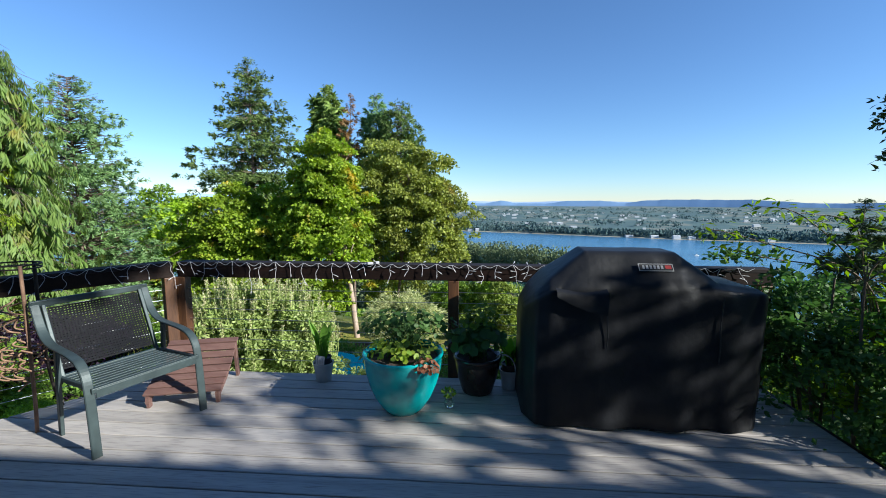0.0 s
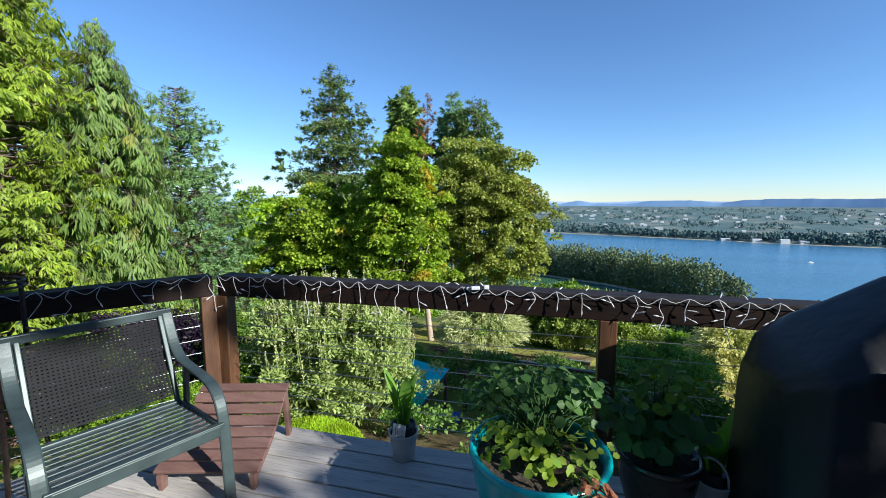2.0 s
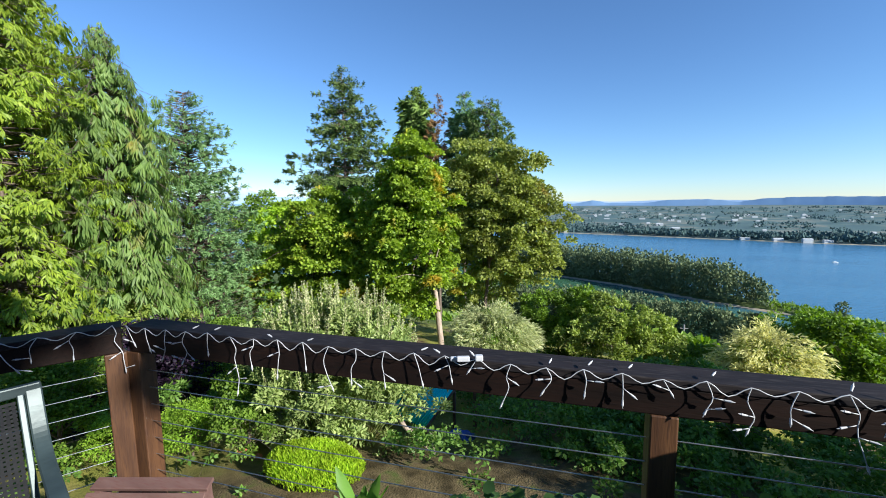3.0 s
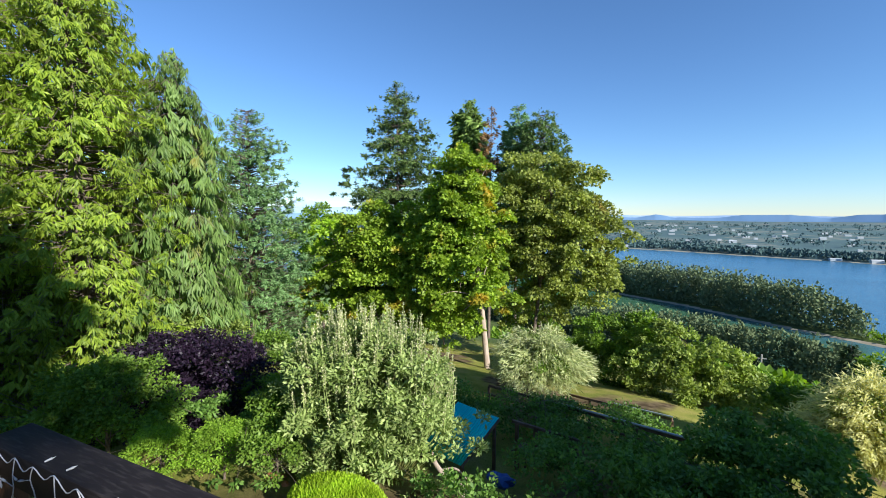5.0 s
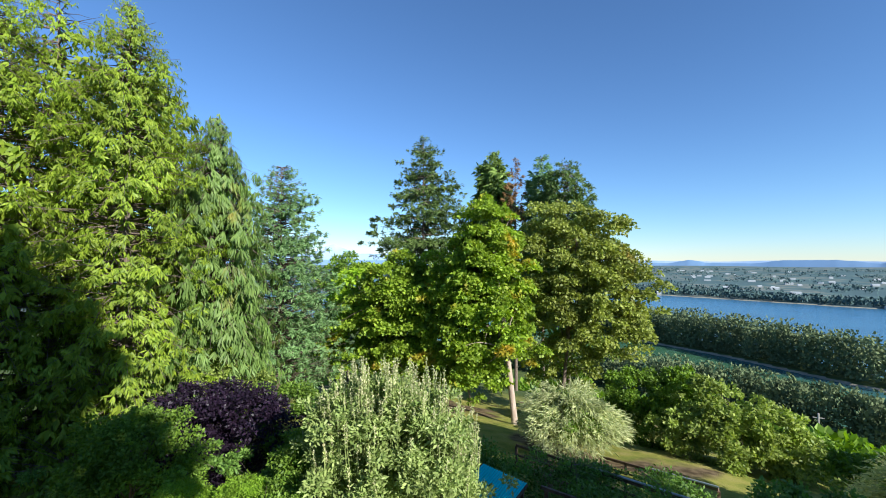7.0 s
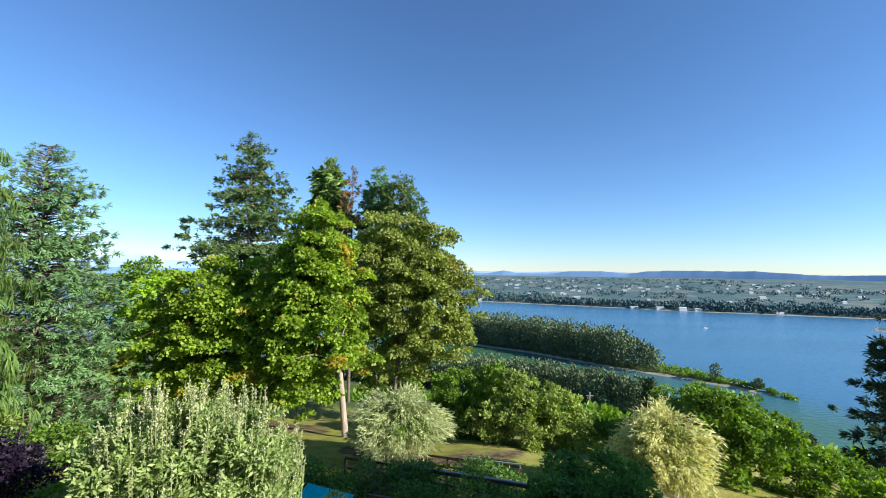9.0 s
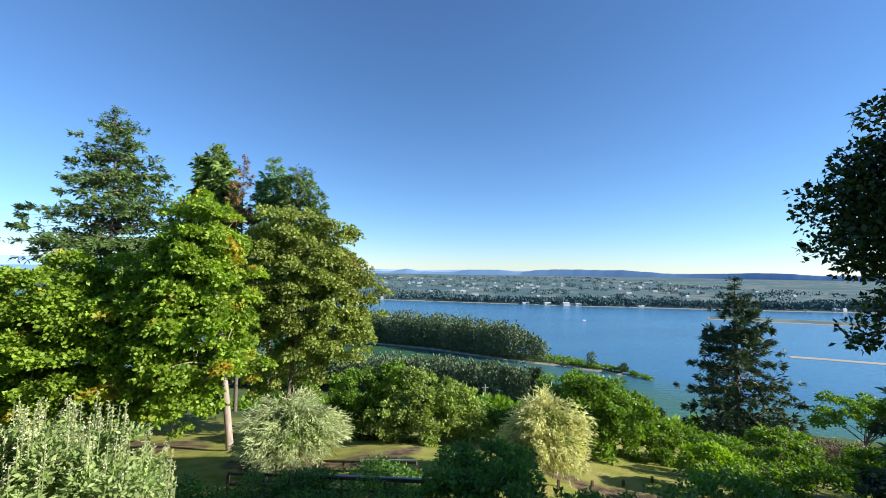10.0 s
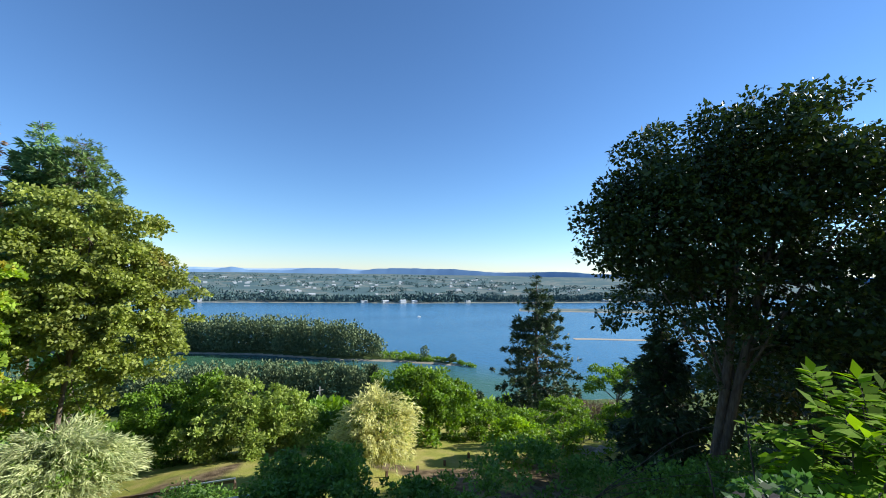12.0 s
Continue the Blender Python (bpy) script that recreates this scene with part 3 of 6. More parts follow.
def conifer(name, label, base_xy, top_z, prof, levels, per, sprays, slen, swid, material, droop=0.25, hang=0.4, r0=0.2, lift=0.15, bottom=None, lateral=0.35, group="", tilt=0.0, category="conifer tree", gaps=0.0, ragged=0.4, fan=6, spread=0.38, puff=0.2):
    """Whorled branches on a straight trunk; prof: (share of the way down, radius) pairs."""
    x, y = base_xy
    z = float(land(np.array(x, float), np.array(y, float)))
    e = thing(name, (x, y, z), label, category, group)
    zb = z + 0.5 if bottom is None else bottom
    top_z += LIFT
    f = (np.arange(levels) + rng.uniform(-0.3, 0.3, levels)) / levels
    f = np.clip(np.repeat(f, per) + rng.uniform(-ragged, ragged, levels * per) / levels, 0.0, 1)
    nb = len(f)
    a = rng.uniform(0, 2 * np.pi, nb)
    L = np.interp(f, [p[0] for p in prof], [p[1] for p in prof]) * rng.uniform(0.66, 1.14, nb)
    if gaps:
        L *= np.where(rng.random(nb) < gaps, 0.45, 1)
    h = top_z + (zb - top_z) * f
    out = np.stack([np.cos(a), np.sin(a), 0 * a], -1)
    side = np.stack([-np.sin(a), np.cos(a), 0 * a], -1)
    start = np.stack([x + 0 * a, y + 0 * a, h], -1)

    dr, lf = droop + rng.uniform(-0.12, 0.16, nb) * ragged, lift + rng.uniform(-0.08, 0.08, nb) * ragged

    def along(i, t):
        return start[i] + out[i] * (L[i] * t)[:, None] + np.stack([0 * t, 0 * t, L[i] * (lf[i] * t - dr[i] * t * t)], -1)

    tufts = max(1, int(nb * sprays / (fan * 4)))
    i = rng.choice(nb, tufts, p=(L + 0.15) / (L + 0.15).sum())
    t = rng.uniform(0.12, 1, tufts) ** 0.75
    sgn = np.where(rng.random(tufts) < 0.5, -1.0, 1.0)
    lat = sgn * rng.random(tufts) * lateral * L[i] * (1.15 - t)
    P = along(i, t) + side[i] * lat[:, None]
    P[:, 2] -= np.abs(lat) * 0.25
    P = np.repeat(P, 4, 0) + rng.normal(size=(tufts * 4, 3)) * (1, 1, 0.6 + 0.5 * hang) * (puff * slen)
    i, sgn = np.repeat(i, 4), np.repeat(sgn, 4)
    D = unit(out[i] * (0.9 - hang * 0.6) + side[i] * (sgn * 0.7)[:, None] + (0, 0, -hang * 1.6) + 0.3 * rng.normal(size=(len(i), 3)))
    P, D, i = np.repeat(P, fan, 0), np.repeat(D, fan, 0), np.repeat(i, fan)
    n = len(i)
    D = unit(D + spread * rng.normal(size=(n, 3)))
    P = P + D * (slen * 0.35 * rng.random(n))[:, None]
    N = unit(np.array([0, 0, 0.55]) + out[i] * (0.5 + hang) + 0.45 * rng.normal(size=(n, 3)))
    Ls = slen * rng.uniform(0.6, 1.25, n) * np.clip(0.5 + f[i] * 2.5, 0.5, 1)
    place("crown", quads("crown", *leaf_arrays(P, D, N, Ls, Ls * swid), material), e)
    tip = np.array([x, y, top_z])
    trunk = np.array([[x, y, z - 0.3], [x, y, (z + top_z) / 2], tip])
    place("trunk", quads("trunk", *tube_arrays(smooth_path(trunk, 5), np.linspace(r0, 0.015, 11), 9), M_BARK, True), e)
    tb = []
    for k in range(nb):
        ts = np.array([0, 0.5, 0.95])
        kk = np.full(3, k)
        tb.append(tube_arrays(along(kk, ts), np.array([0.018 + 0.012 * L[k], 0.014, 0.006]), 3))
    place("branchwork", quads("branchwork", *join_arrays(tb), M_BARK), e, kind="stuff")
    return e


# ---- the deck ----
PITCH = 0.1495
DECK_Y, DECK_R = 3.42, 2.42
HOUSE_Y = -1.55


def deck_left(y):
    return -2.63 - (3.42 - y) * 0.76


deck = thing("deck_floor", (0, 3, 0), "weathered grey composite deck boards laid side by side", "", kind="structure")


def rail_post(name, x, y, parent, turn=0.0, top=0.862, w=0.092):
    bm = bmesh.new()
    box(bm, (x - w / 2, y - w / 2, -0.32), (x + w / 2, y + w / 2, top), 0.006, turn)
    return bmpart(name, bm, M_POST, parent)


def rail_run(a, b, label, posts, first):
    """A railing from a to b: a deep top rail with a worn flat upper side, posts and steel cables."""
    a, b = Vector(a), Vector(b)
    e = thing("railing", (a.x, a.y, 0), label, "railing", "deck railings")
    d = (b - a).normalized()
    side = Vector((-d.y, d.x, 0))
    bm = bmesh.new()
    beam(bm, (a.x, a.y, 0.915), (b.x, b.y, 0.915), 0.088, 0.105, 0.005)
    bmpart("top_rail", bm, M_RAIL, e)
    bm = bmesh.new()
    out = side * (0.022 if first else -0.022)
    beam(bm, (a.x + out.x, a.y + out.y, 0.984), (b.x + out.x, b.y + out.y, 0.984), 0.142, 0.032, 0.004)
    bmpart("rail_cap", bm, M_CAP, e, "thin worn board with a dusty upper side")
    for p in posts:
        q = a + d * p
        rail_post("post", q.x, q.y, e, math.atan2(d.y, d.x))
    L = (b - a).length
    for k in range(8):
        z = 0.095 + 0.094 * k
        pts = [(a.x + d.x * L * s, a.y + d.y * L * s, z - 0.006 * math.sin(math.pi * ((s * L / 2.55) % 1.0))) for s in np.linspace(0.0, 1.0, 12)]
        place("cable", quads("cable", *tube_arrays(pts, 0.0024, 5), M_CABLE, True), e)
    return e


CORNER = (-2.66, 3.485)
rail_run((-2.64, 3.485, 0), (2.47, 3.485, 0), "dark brown wooden railing with steel cables along the deck's edge", [0.015, 2.495, 5.06], True)
rail_run((-2.695, 3.45, 0), (-4.75, 0.74, 0), "dark brown wooden railing with cables, angled back from the corner", [0.03, 1.75, 3.35], False)


# ---- string of icicle lights along the rails ----
def light_string(a, b, count, label, inner, seed):
    rs = random.Random(seed)
    a, b = Vector(a), Vector(b)
    L = (b - a).length
    d = (b - a) / L
    n_in = Vector(inner)
    e = thing("string_light", (a.x, a.y, 1.0), label, "string lights", "light strings on the railings")
    main, drops, bulbs, tips = [], [], [], []
    for k in range(count * 2 + 1):
        s = L * k / (count * 2)
        p = a + d * s + n_in * (0.008 + 0.006 * rs.random()) + Vector((0, 0, 0.003 + (0.010 * rs.random() if k % 2 == 0 else -0.02 - 0.016 * rs.random())))
        main.append(tuple(p))
    wire = [tube_arrays(smooth_path(main, 3), 0.0019, 5)]
    for k in range(count):
        p = Vector(main[k * 2])
        n = rs.choice((1, 2, 2, 3, 3, 2))
        if rs.random() < 0.08:
            n = 5
        pts, q = [p], p.copy()
        for s in range(n):
            q = q + d * rs.uniform(-0.028, 0.030) + Vector((0, 0, -rs.uniform(0.034, 0.06))) + n_in * rs.uniform(-0.003, 0.009)
            pts.append(q.copy())
            if rs.random() < 0.4:
                w = q + d * rs.choice((-1, 1)) * rs.uniform(0.022, 0.034) + Vector((0, 0, rs.uniform(-0.02, 0.014))) + n_in * 0.006
                wire.append(tube_arrays([tuple(q), tuple(w)], 0.0017, 4))
                bulbs.append((q, w))
        wire.append(tube_arrays(smooth_path([tuple(v) for v in pts], 3), 0.0018, 5))
        bulbs.append((pts[-2], pts[-1]))
        up = p + d * rs.uniform(-0.03, 0.03) + Vector((0, 0, 0.008)) - n_in * rs.uniform(0.0, 0.03)
        if rs.random() < 0.5:
            bulbs.append((p, up + Vector((0, 0, 0.002))))
    place("cord", quads("cord", *join_arrays(wire), M_WIRE, True), e)
    for s, t in bulbs:
        v = (t - s).normalized()
        me = quads("bulb", *join_arrays([tube_arrays([tuple(t), tuple(t + v * 0.019)], [0.0030, 0.0042], 6), tube_arrays([tuple(t + v * 0.019), tuple(t + v * 0.03)], [0.0030, 0.0008], 5)]), M_WIRE, True)
        place("bulb", me, e)
    return e


light_string((-2.62, 3.432, 1.0), (2.3, 3.432, 1.0), 38, "white icicle light string draped along the wooden top rail", (0, -1, 0), 3)
light_string((-2.68, 3.40, 1.0), (-4.0, 1.66, 1.0), 16, "white icicle light string draped along the angled top rail", (0.797, -0.604, 0), 8)
bm = bmesh.new()
for p, s in (((-0.86, 3.41, 1.012), (0.05, 0.02, 0.02)), ((-0.80, 3.42, 1.018), (0.03, 0.024, 0.022)), ((-0.90, 3.415, 1.006), (0.025, 0.02, 0.016))):
    box(bm, Vector(p) - Vector(s) / 2, Vector(p) + Vector(s) / 2, 0.004, 0.3)
plug = thing("light_plug", (-0.86, 3.43, 1.0), "white plug joining two light strings, lying on the top rail", "plug")
bmpart("plug_body", bm, M_WIRE, plug)

# ---- the house behind, closing the place ----
bm = bmesh.new()
box(bm, (-8, HOUSE_Y - 6, -4.5), (13, HOUSE_Y, 4.15))
wall = bmpart("wall_south", bm, M_SIDING, None)
tagged(wall, "plain pale house wall behind the deck", kind="structure")
bm = bmesh.new()
box(bm, (-8.5, HOUSE_Y - 6.5, 4.16), (13.6, HOUSE_Y + 0.62, 4.40), 0.01)
roof = bmpart("roof", bm, M_SHINGLE, None)
tagged(roof, "dark house eaves above the deck", kind="structure")


# ---- patio armchair ----
def armchair():
    o = Vector((-2.11, 2.44, 0))
    fwd = Vector((0.912, -0.41, 0))
    wid = Vector((0.41, 0.912, 0))
    e = thing("patio_armchair", tuple(o), "grey-green metal armchair with black woven back beside a wooden footstool", "chair")

    def at(u, v, z):
        return tuple(o + fwd * u + wid * v + Vector((0, 0, z)))

    path = [(-0.70, 0.875), (-0.655, 0.775), (-0.595, 0.68), (-0.50, 0.625), (-0.36, 0.61), (-0.22, 0.60), (-0.11, 0.575), (-0.045, 0.51), (-0.018, 0.40), (-0.005, 0.2), (0.005, 0.0)]
    for s, nm in ((-1, "arm_frame"), (1, "arm_frame")):
        P = smooth_path([at(u, s * 0.325, z) for u, z in path], 5)
        bm = bmesh.new()
        T = unit(np.gradient(P, axis=0))
        W = np.array(wid)
        rings = []
        for p, t in zip(P, T):
            nn = np.cross(t, W)
            rings.append([bm.verts.new(p + W * a * 0.026 + nn * b * 0.008) for a, b in ((-1, -0.6), (-0.8, -1), (0.8, -1), (1, -0.6), (1, 0.6), (0.8, 1), (-0.8, 1), (-1, 0.6))])
        for a, b in zip(rings, rings[1:]):
            for k in range(8):
                bm.faces.new((a[k], a[(k + 1) % 8], b[(k + 1) % 8], b[k]))
        bm.faces.new(rings[0])
        bm.faces.new(rings[-1])
        bmpart("arm_frame", bm, M_FRAME, e)
        bm = bmesh.new()
        beam(bm, at(-0.44, s * 0.318, 0.605), at(-0.50, s * 0.318, 0.0), 0.022, 0.04, 0.004, up=tuple(fwd))
        bmpart("rear_leg", bm, M_FRAME, e)
        bm = bmesh.new()
        beam(bm, at(-0.47, s * 0.30, 0.39), at(-0.015, s * 0.30, 0.415), 0.022, 0.03, 0.004)
        bmpart("seat_rail", bm, M_FRAME, e)
        bm = bmesh.new()
        beam(bm, at(-0.685, s * 0.285, 0.85), at(-0.475, s * 0.285, 0.36), 0.022, 0.03, 0.004)
        bmpart("back_rail", bm, M_FRAME, e)
    bm = bmesh.new()
    beam(bm, at(-0.697, -0.35, 0.862), at(-0.697, 0.35, 0.862), 0.026, 0.045, 0.006)
    bmpart("top_bar", bm, M_FRAME, e)
    bm = bmesh.new()
    beam(bm, at(-0.49, -0.30, 0.39), at(-0.49, 0.30, 0.39), 0.03, 0.03, 0.004)
    beam(bm, at(-0.01, -0.32, 0.415), at(-0.01, 0.32, 0.415), 0.03, 0.03, 0.004)
    bmpart("cross_bar", bm, M_FRAME, e)
    bm = bmesh.new()
    beam(bm, at(0.0, -0.30, 0.395), at(0.0, 0.30, 0.395), 0.012, 0.055, 0.004)
    bmpart("front_apron", bm, M_FRAME, e)

    def strip(p0, p1, w, nrm, wave=0.0, ph=0, n=26):
        p0, p1 = np.array(p0), np.array(p1)
        t = np.linspace(0, 1, n)
        P = p0 + (p1 - p0) * t[:, None] + np.array(nrm) * (wave * np.sin(np.pi * (t * (n - 1) + ph)))[:, None]
        d = unit((p1 - p0)[None])[0]
        s = np.cross(d, nrm)
        V = np.concatenate([P - s * w / 2, P + s * w / 2])
        return V, [[k, k + 1, n + k + 1, n + k] for k in range(n - 1)]

    bn = (np.array(fwd) * 0.92 + np.array((0, 0, 0.38)))
    rows = []
    for k in range(25):
        f = k / 24
        u, z = -0.672 + 0.165 * f, 0.825 - 0.385 * f
        bow = -0.02 * math.sin(math.pi * f)
        rows.append(strip(at(u + bow, -0.27, z), at(u + bow, 0.27, z), 0.0115, bn, 0.0018, k % 2, 31))
    for k in range(30):
        v = -0.262 + 0.524 * k / 29
        for j in range(4):
            f0, f1 = j / 4, (j + 1) / 4
            b0, b1 = -0.02 * math.sin(math.pi * f0), -0.02 * math.sin(math.pi * f1)
            rows.append(strip(at(-0.672 + 0.165 * f0 + b0, v, 0.825 - 0.385 * f0), at(-0.672 + 0.165 * f1 + b1, v, 0.825 - 0.385 * f1), 0.0105, bn, 0.0014, k % 2, 7))
    place("backrest", quads("backrest", *join_arrays(rows), M_WEAVE), e, "black woven plastic strip back")
    for k in range(9):
        u = -0.455 + 0.052 * k
        bm = bmesh.new()
        beam(bm, at(u, -0.30, 0.392 + 0.02 * k / 9), at(u, 0.30, 0.392 + 0.02 * k / 9), 0.028, 0.007, 0.002)
        bmpart("seat_slat", bm, M_FRAME, e)
    return e


armchair()


# ---- slatted footstool ----
def footstool():
    o = Vector((-2.42, 2.715, 0))
    w = Vector((0.966, 0.258, 0))
    d = Vector((-0.258, 0.966, 0))
    e = thing("wooden_footstool", tuple(o), "reddish-brown slatted wooden footstool sloping up towards the railing", "footstool")

    def at(a, b, z):
        return tuple(o + w * a + d * b + Vector((0, 0, z)))

    prof = smooth_path([(0, -0.01, 0.10), (0, 0.09, 0.135), (0, 0.22, 0.185), (0, 0.35, 0.265), (0, 0.44, 0.335), (0, 0.50, 0.352)], 6)
    seg = np.r_[0, np.cumsum(np.linalg.norm(np.diff(prof, axis=0), axis=1))]

    def on(s):
        return np.array([np.interp(s * seg[-1], seg, prof[:, k]) for k in (1, 2)])

    for s in (0.025, 0.505):
        bm = bmesh.new()
        pr = [on(t) for t in np.linspace(0, 1, 12)]
        rings = []
        for b, z in pr:
            rings.append([bm.verts.new(at(s + q, b, z - zz)) for q, zz in ((-0.012, 0.012), (0.012, 0.012), (0.012, 0.065), (-0.012, 0.065))])
        for x, y in zip(rings, rings[1:]):
            for k in range(4):
                bm.faces.new((x[k], x[(k + 1) % 4], y[(k + 1) % 4], y[k]))
        bm.faces.new(rings[0])
        bm.faces.new(rings[-1])
        bmpart("side_rail", bm, M_STOOL, e)
        bm = bmesh.new()
        beam(bm, at(s, 0.02, 0.0), at(s, 0.02, 0.09), 0.045, 0.024, 0.003, up=tuple(w))
        bmpart("front_leg", bm, M_STOOL, e)
        bm = bmesh.new()
        beam(bm, at(s, 0.52, 0.0), at(s, 0.47, 0.325), 0.05, 0.024, 0.003, up=tuple(w))
        bmpart("rear_leg", bm, M_STOOL, e)
    for k in range(8):
        (b0, z0), (b1, z1) = on((k + 0.06) / 8), on((k + 0.90) / 8)
        bm = bmesh.new()
        c = Vector(at(0, (b0 + b1) / 2, (z0 + z1) / 2))
        run = (Vector(at(0, b1, z1)) - Vector(at(0, b0, z0)))
        up = Vector(w).cross(run).normalized()
        beam(bm, c - w * 0.005, c + w * 0.535, run.length, 0.018, 0.003, up=tuple(up))
        bmpart("slat", bm, M_STOOL, e)
    return e


footstool()


# ---- pots ----
def pot_thing(name, label, centre, prof, material, soil_r, soil_z, category="plant pot", part_name="pot_body"):
    e = thing(name, centre, label, category)
    bm = bmesh.new()
    spun(bm, prof, centre)
    bmpart(part_name, bm, material, e, smooth=True)
    bm = bmesh.new()
    spun(bm, [(soil_r, soil_z - 0.02), (soil_r, soil_z)], centre, 24)
    bmpart("soil", bm, M_SOIL, e)
    return e


def disc_leaves(C, N, r, nseg=6):
    """Rounded leaves: each two quads folded along the middle."""
    n = len(C)
    A = unit(np.cross(N, rng.normal(size=(n, 3))))
    B = np.cross(N, A)
    r = np.broadcast_to(r, n)[:, None]
    up = N * r * 0.22
    V = np.stack([C - A * r, C - A * r * 0.45 + B * r * 0.85 + up, C + A * r * 0.5 + B * r * 0.8 + up, C + A * r * 1.05, C + A * r * 0.5 - B * r * 0.8 + up, C - A * r * 0.45 - B * r * 0.85 + up], 1).reshape(-1, 3)
    k = np.arange(n)[:, None] * 6
    F = np.stack([k + [0, 3, 2, 1], k + [0, 5, 4, 3]], 1).reshape(-1, 4)
    return V, F


def leafy(parent, name, centre, rad, n, size, material, stalk_from, label="", bias=0.3):
    v = rand_dirs(n)
    v[:, 2] = np.abs(v[:, 2]) * 1.0 - 0.15
    P = np.array(centre) + v * (rng.random(n) ** 0.45)[:, None] * rad
    N = unit(v * 0.8 + (0, -0.25, 0.8) + 0.45 * rng.normal(size=(n, 3)))
    place(name, quads(name, *disc_leaves(P, N, size * rng.uniform(0.6, 1.25, n)), material), parent, label)
    st = []
    for k in range(0, n, 3):
        m = (np.array(stalk_from) + P[k]) / 2 + (0, 0, 0.04)
        st.append(tube_arrays([stalk_from + rng.normal(size=3) * (0.05, 0.05, 0), m, P[k]], [0.004, 0.003, 0.0015], 3))
    place("stem", quads("stems", *join_arrays(st), M_POTDARK), parent)


TC = (-0.49, 2.87, 0.0)
teal = pot_thing("teal_pot", "large glazed teal pot overflowing with strawberry leaves, standing on the deck", TC, [(0.11, 0), (0.135, 0.004), (0.165, 0.04), (0.215, 0.12), (0.255, 0.22), (0.28, 0.33), (0.288, 0.40), (0.294, 0.425), (0.30, 0.435), (0.298, 0.446), (0.286, 0.449), (0.268, 0.44), (0.265, 0.40), (0.262, 0.38)], M_TEAL, 0.262, 0.40)
leafy(teal, "leaves", (-0.47, 2.86, 0.465), (0.32, 0.24, 0.08), 150, 0.022, M_POTLEAF, np.array([-0.49, 2.86, 0.4]), "yellow-green strawberry leaves")
leafy(teal, "tall_leaves", (-0.50, 3.10, 0.55), (0.44, 0.20, 0.19), 330, 0.023, M_POTDARK, np.array([-0.49, 2.92, 0.4]), "tall green leaves with long stalks, darkened for shade")
leafy(teal, "dry_leaves", (-0.31, 2.63, 0.42), (0.11, 0.07, 0.09), 60, 0.018, M_DEAD, np.array([-0.36, 2.7, 0.42]), "withered reddish leaves hanging over the rim")

BC = (0.065, 3.20, 0.0)
brown = pot_thing("brown_pot", "dark brown glazed pot with a bushy green plant, on the deck", BC, [(0.10, 0), (0.12, 0.004), (0.13, 0.03), (0.165, 0.15), (0.18, 0.24), (0.185, 0.28), (0.195, 0.285), (0.195, 0.305), (0.178, 0.31), (0.17, 0.28)], M_BROWNPOT, 0.172, 0.285)
leafy(brown, "leaves", (0.06, 3.2, 0.42), (0.25, 0.22, 0.18), 110, 0.045, M_POTDARK, np.array([0.065, 3.2, 0.28]), "broad dark green leaves")
leafy(brown, "upper_leaves", (0.10, 3.22, 0.55), (0.22, 0.18, 0.22), 120, 0.022, M_SHRUB, np.array([0.065, 3.2, 0.28]), "fine light green leaves")


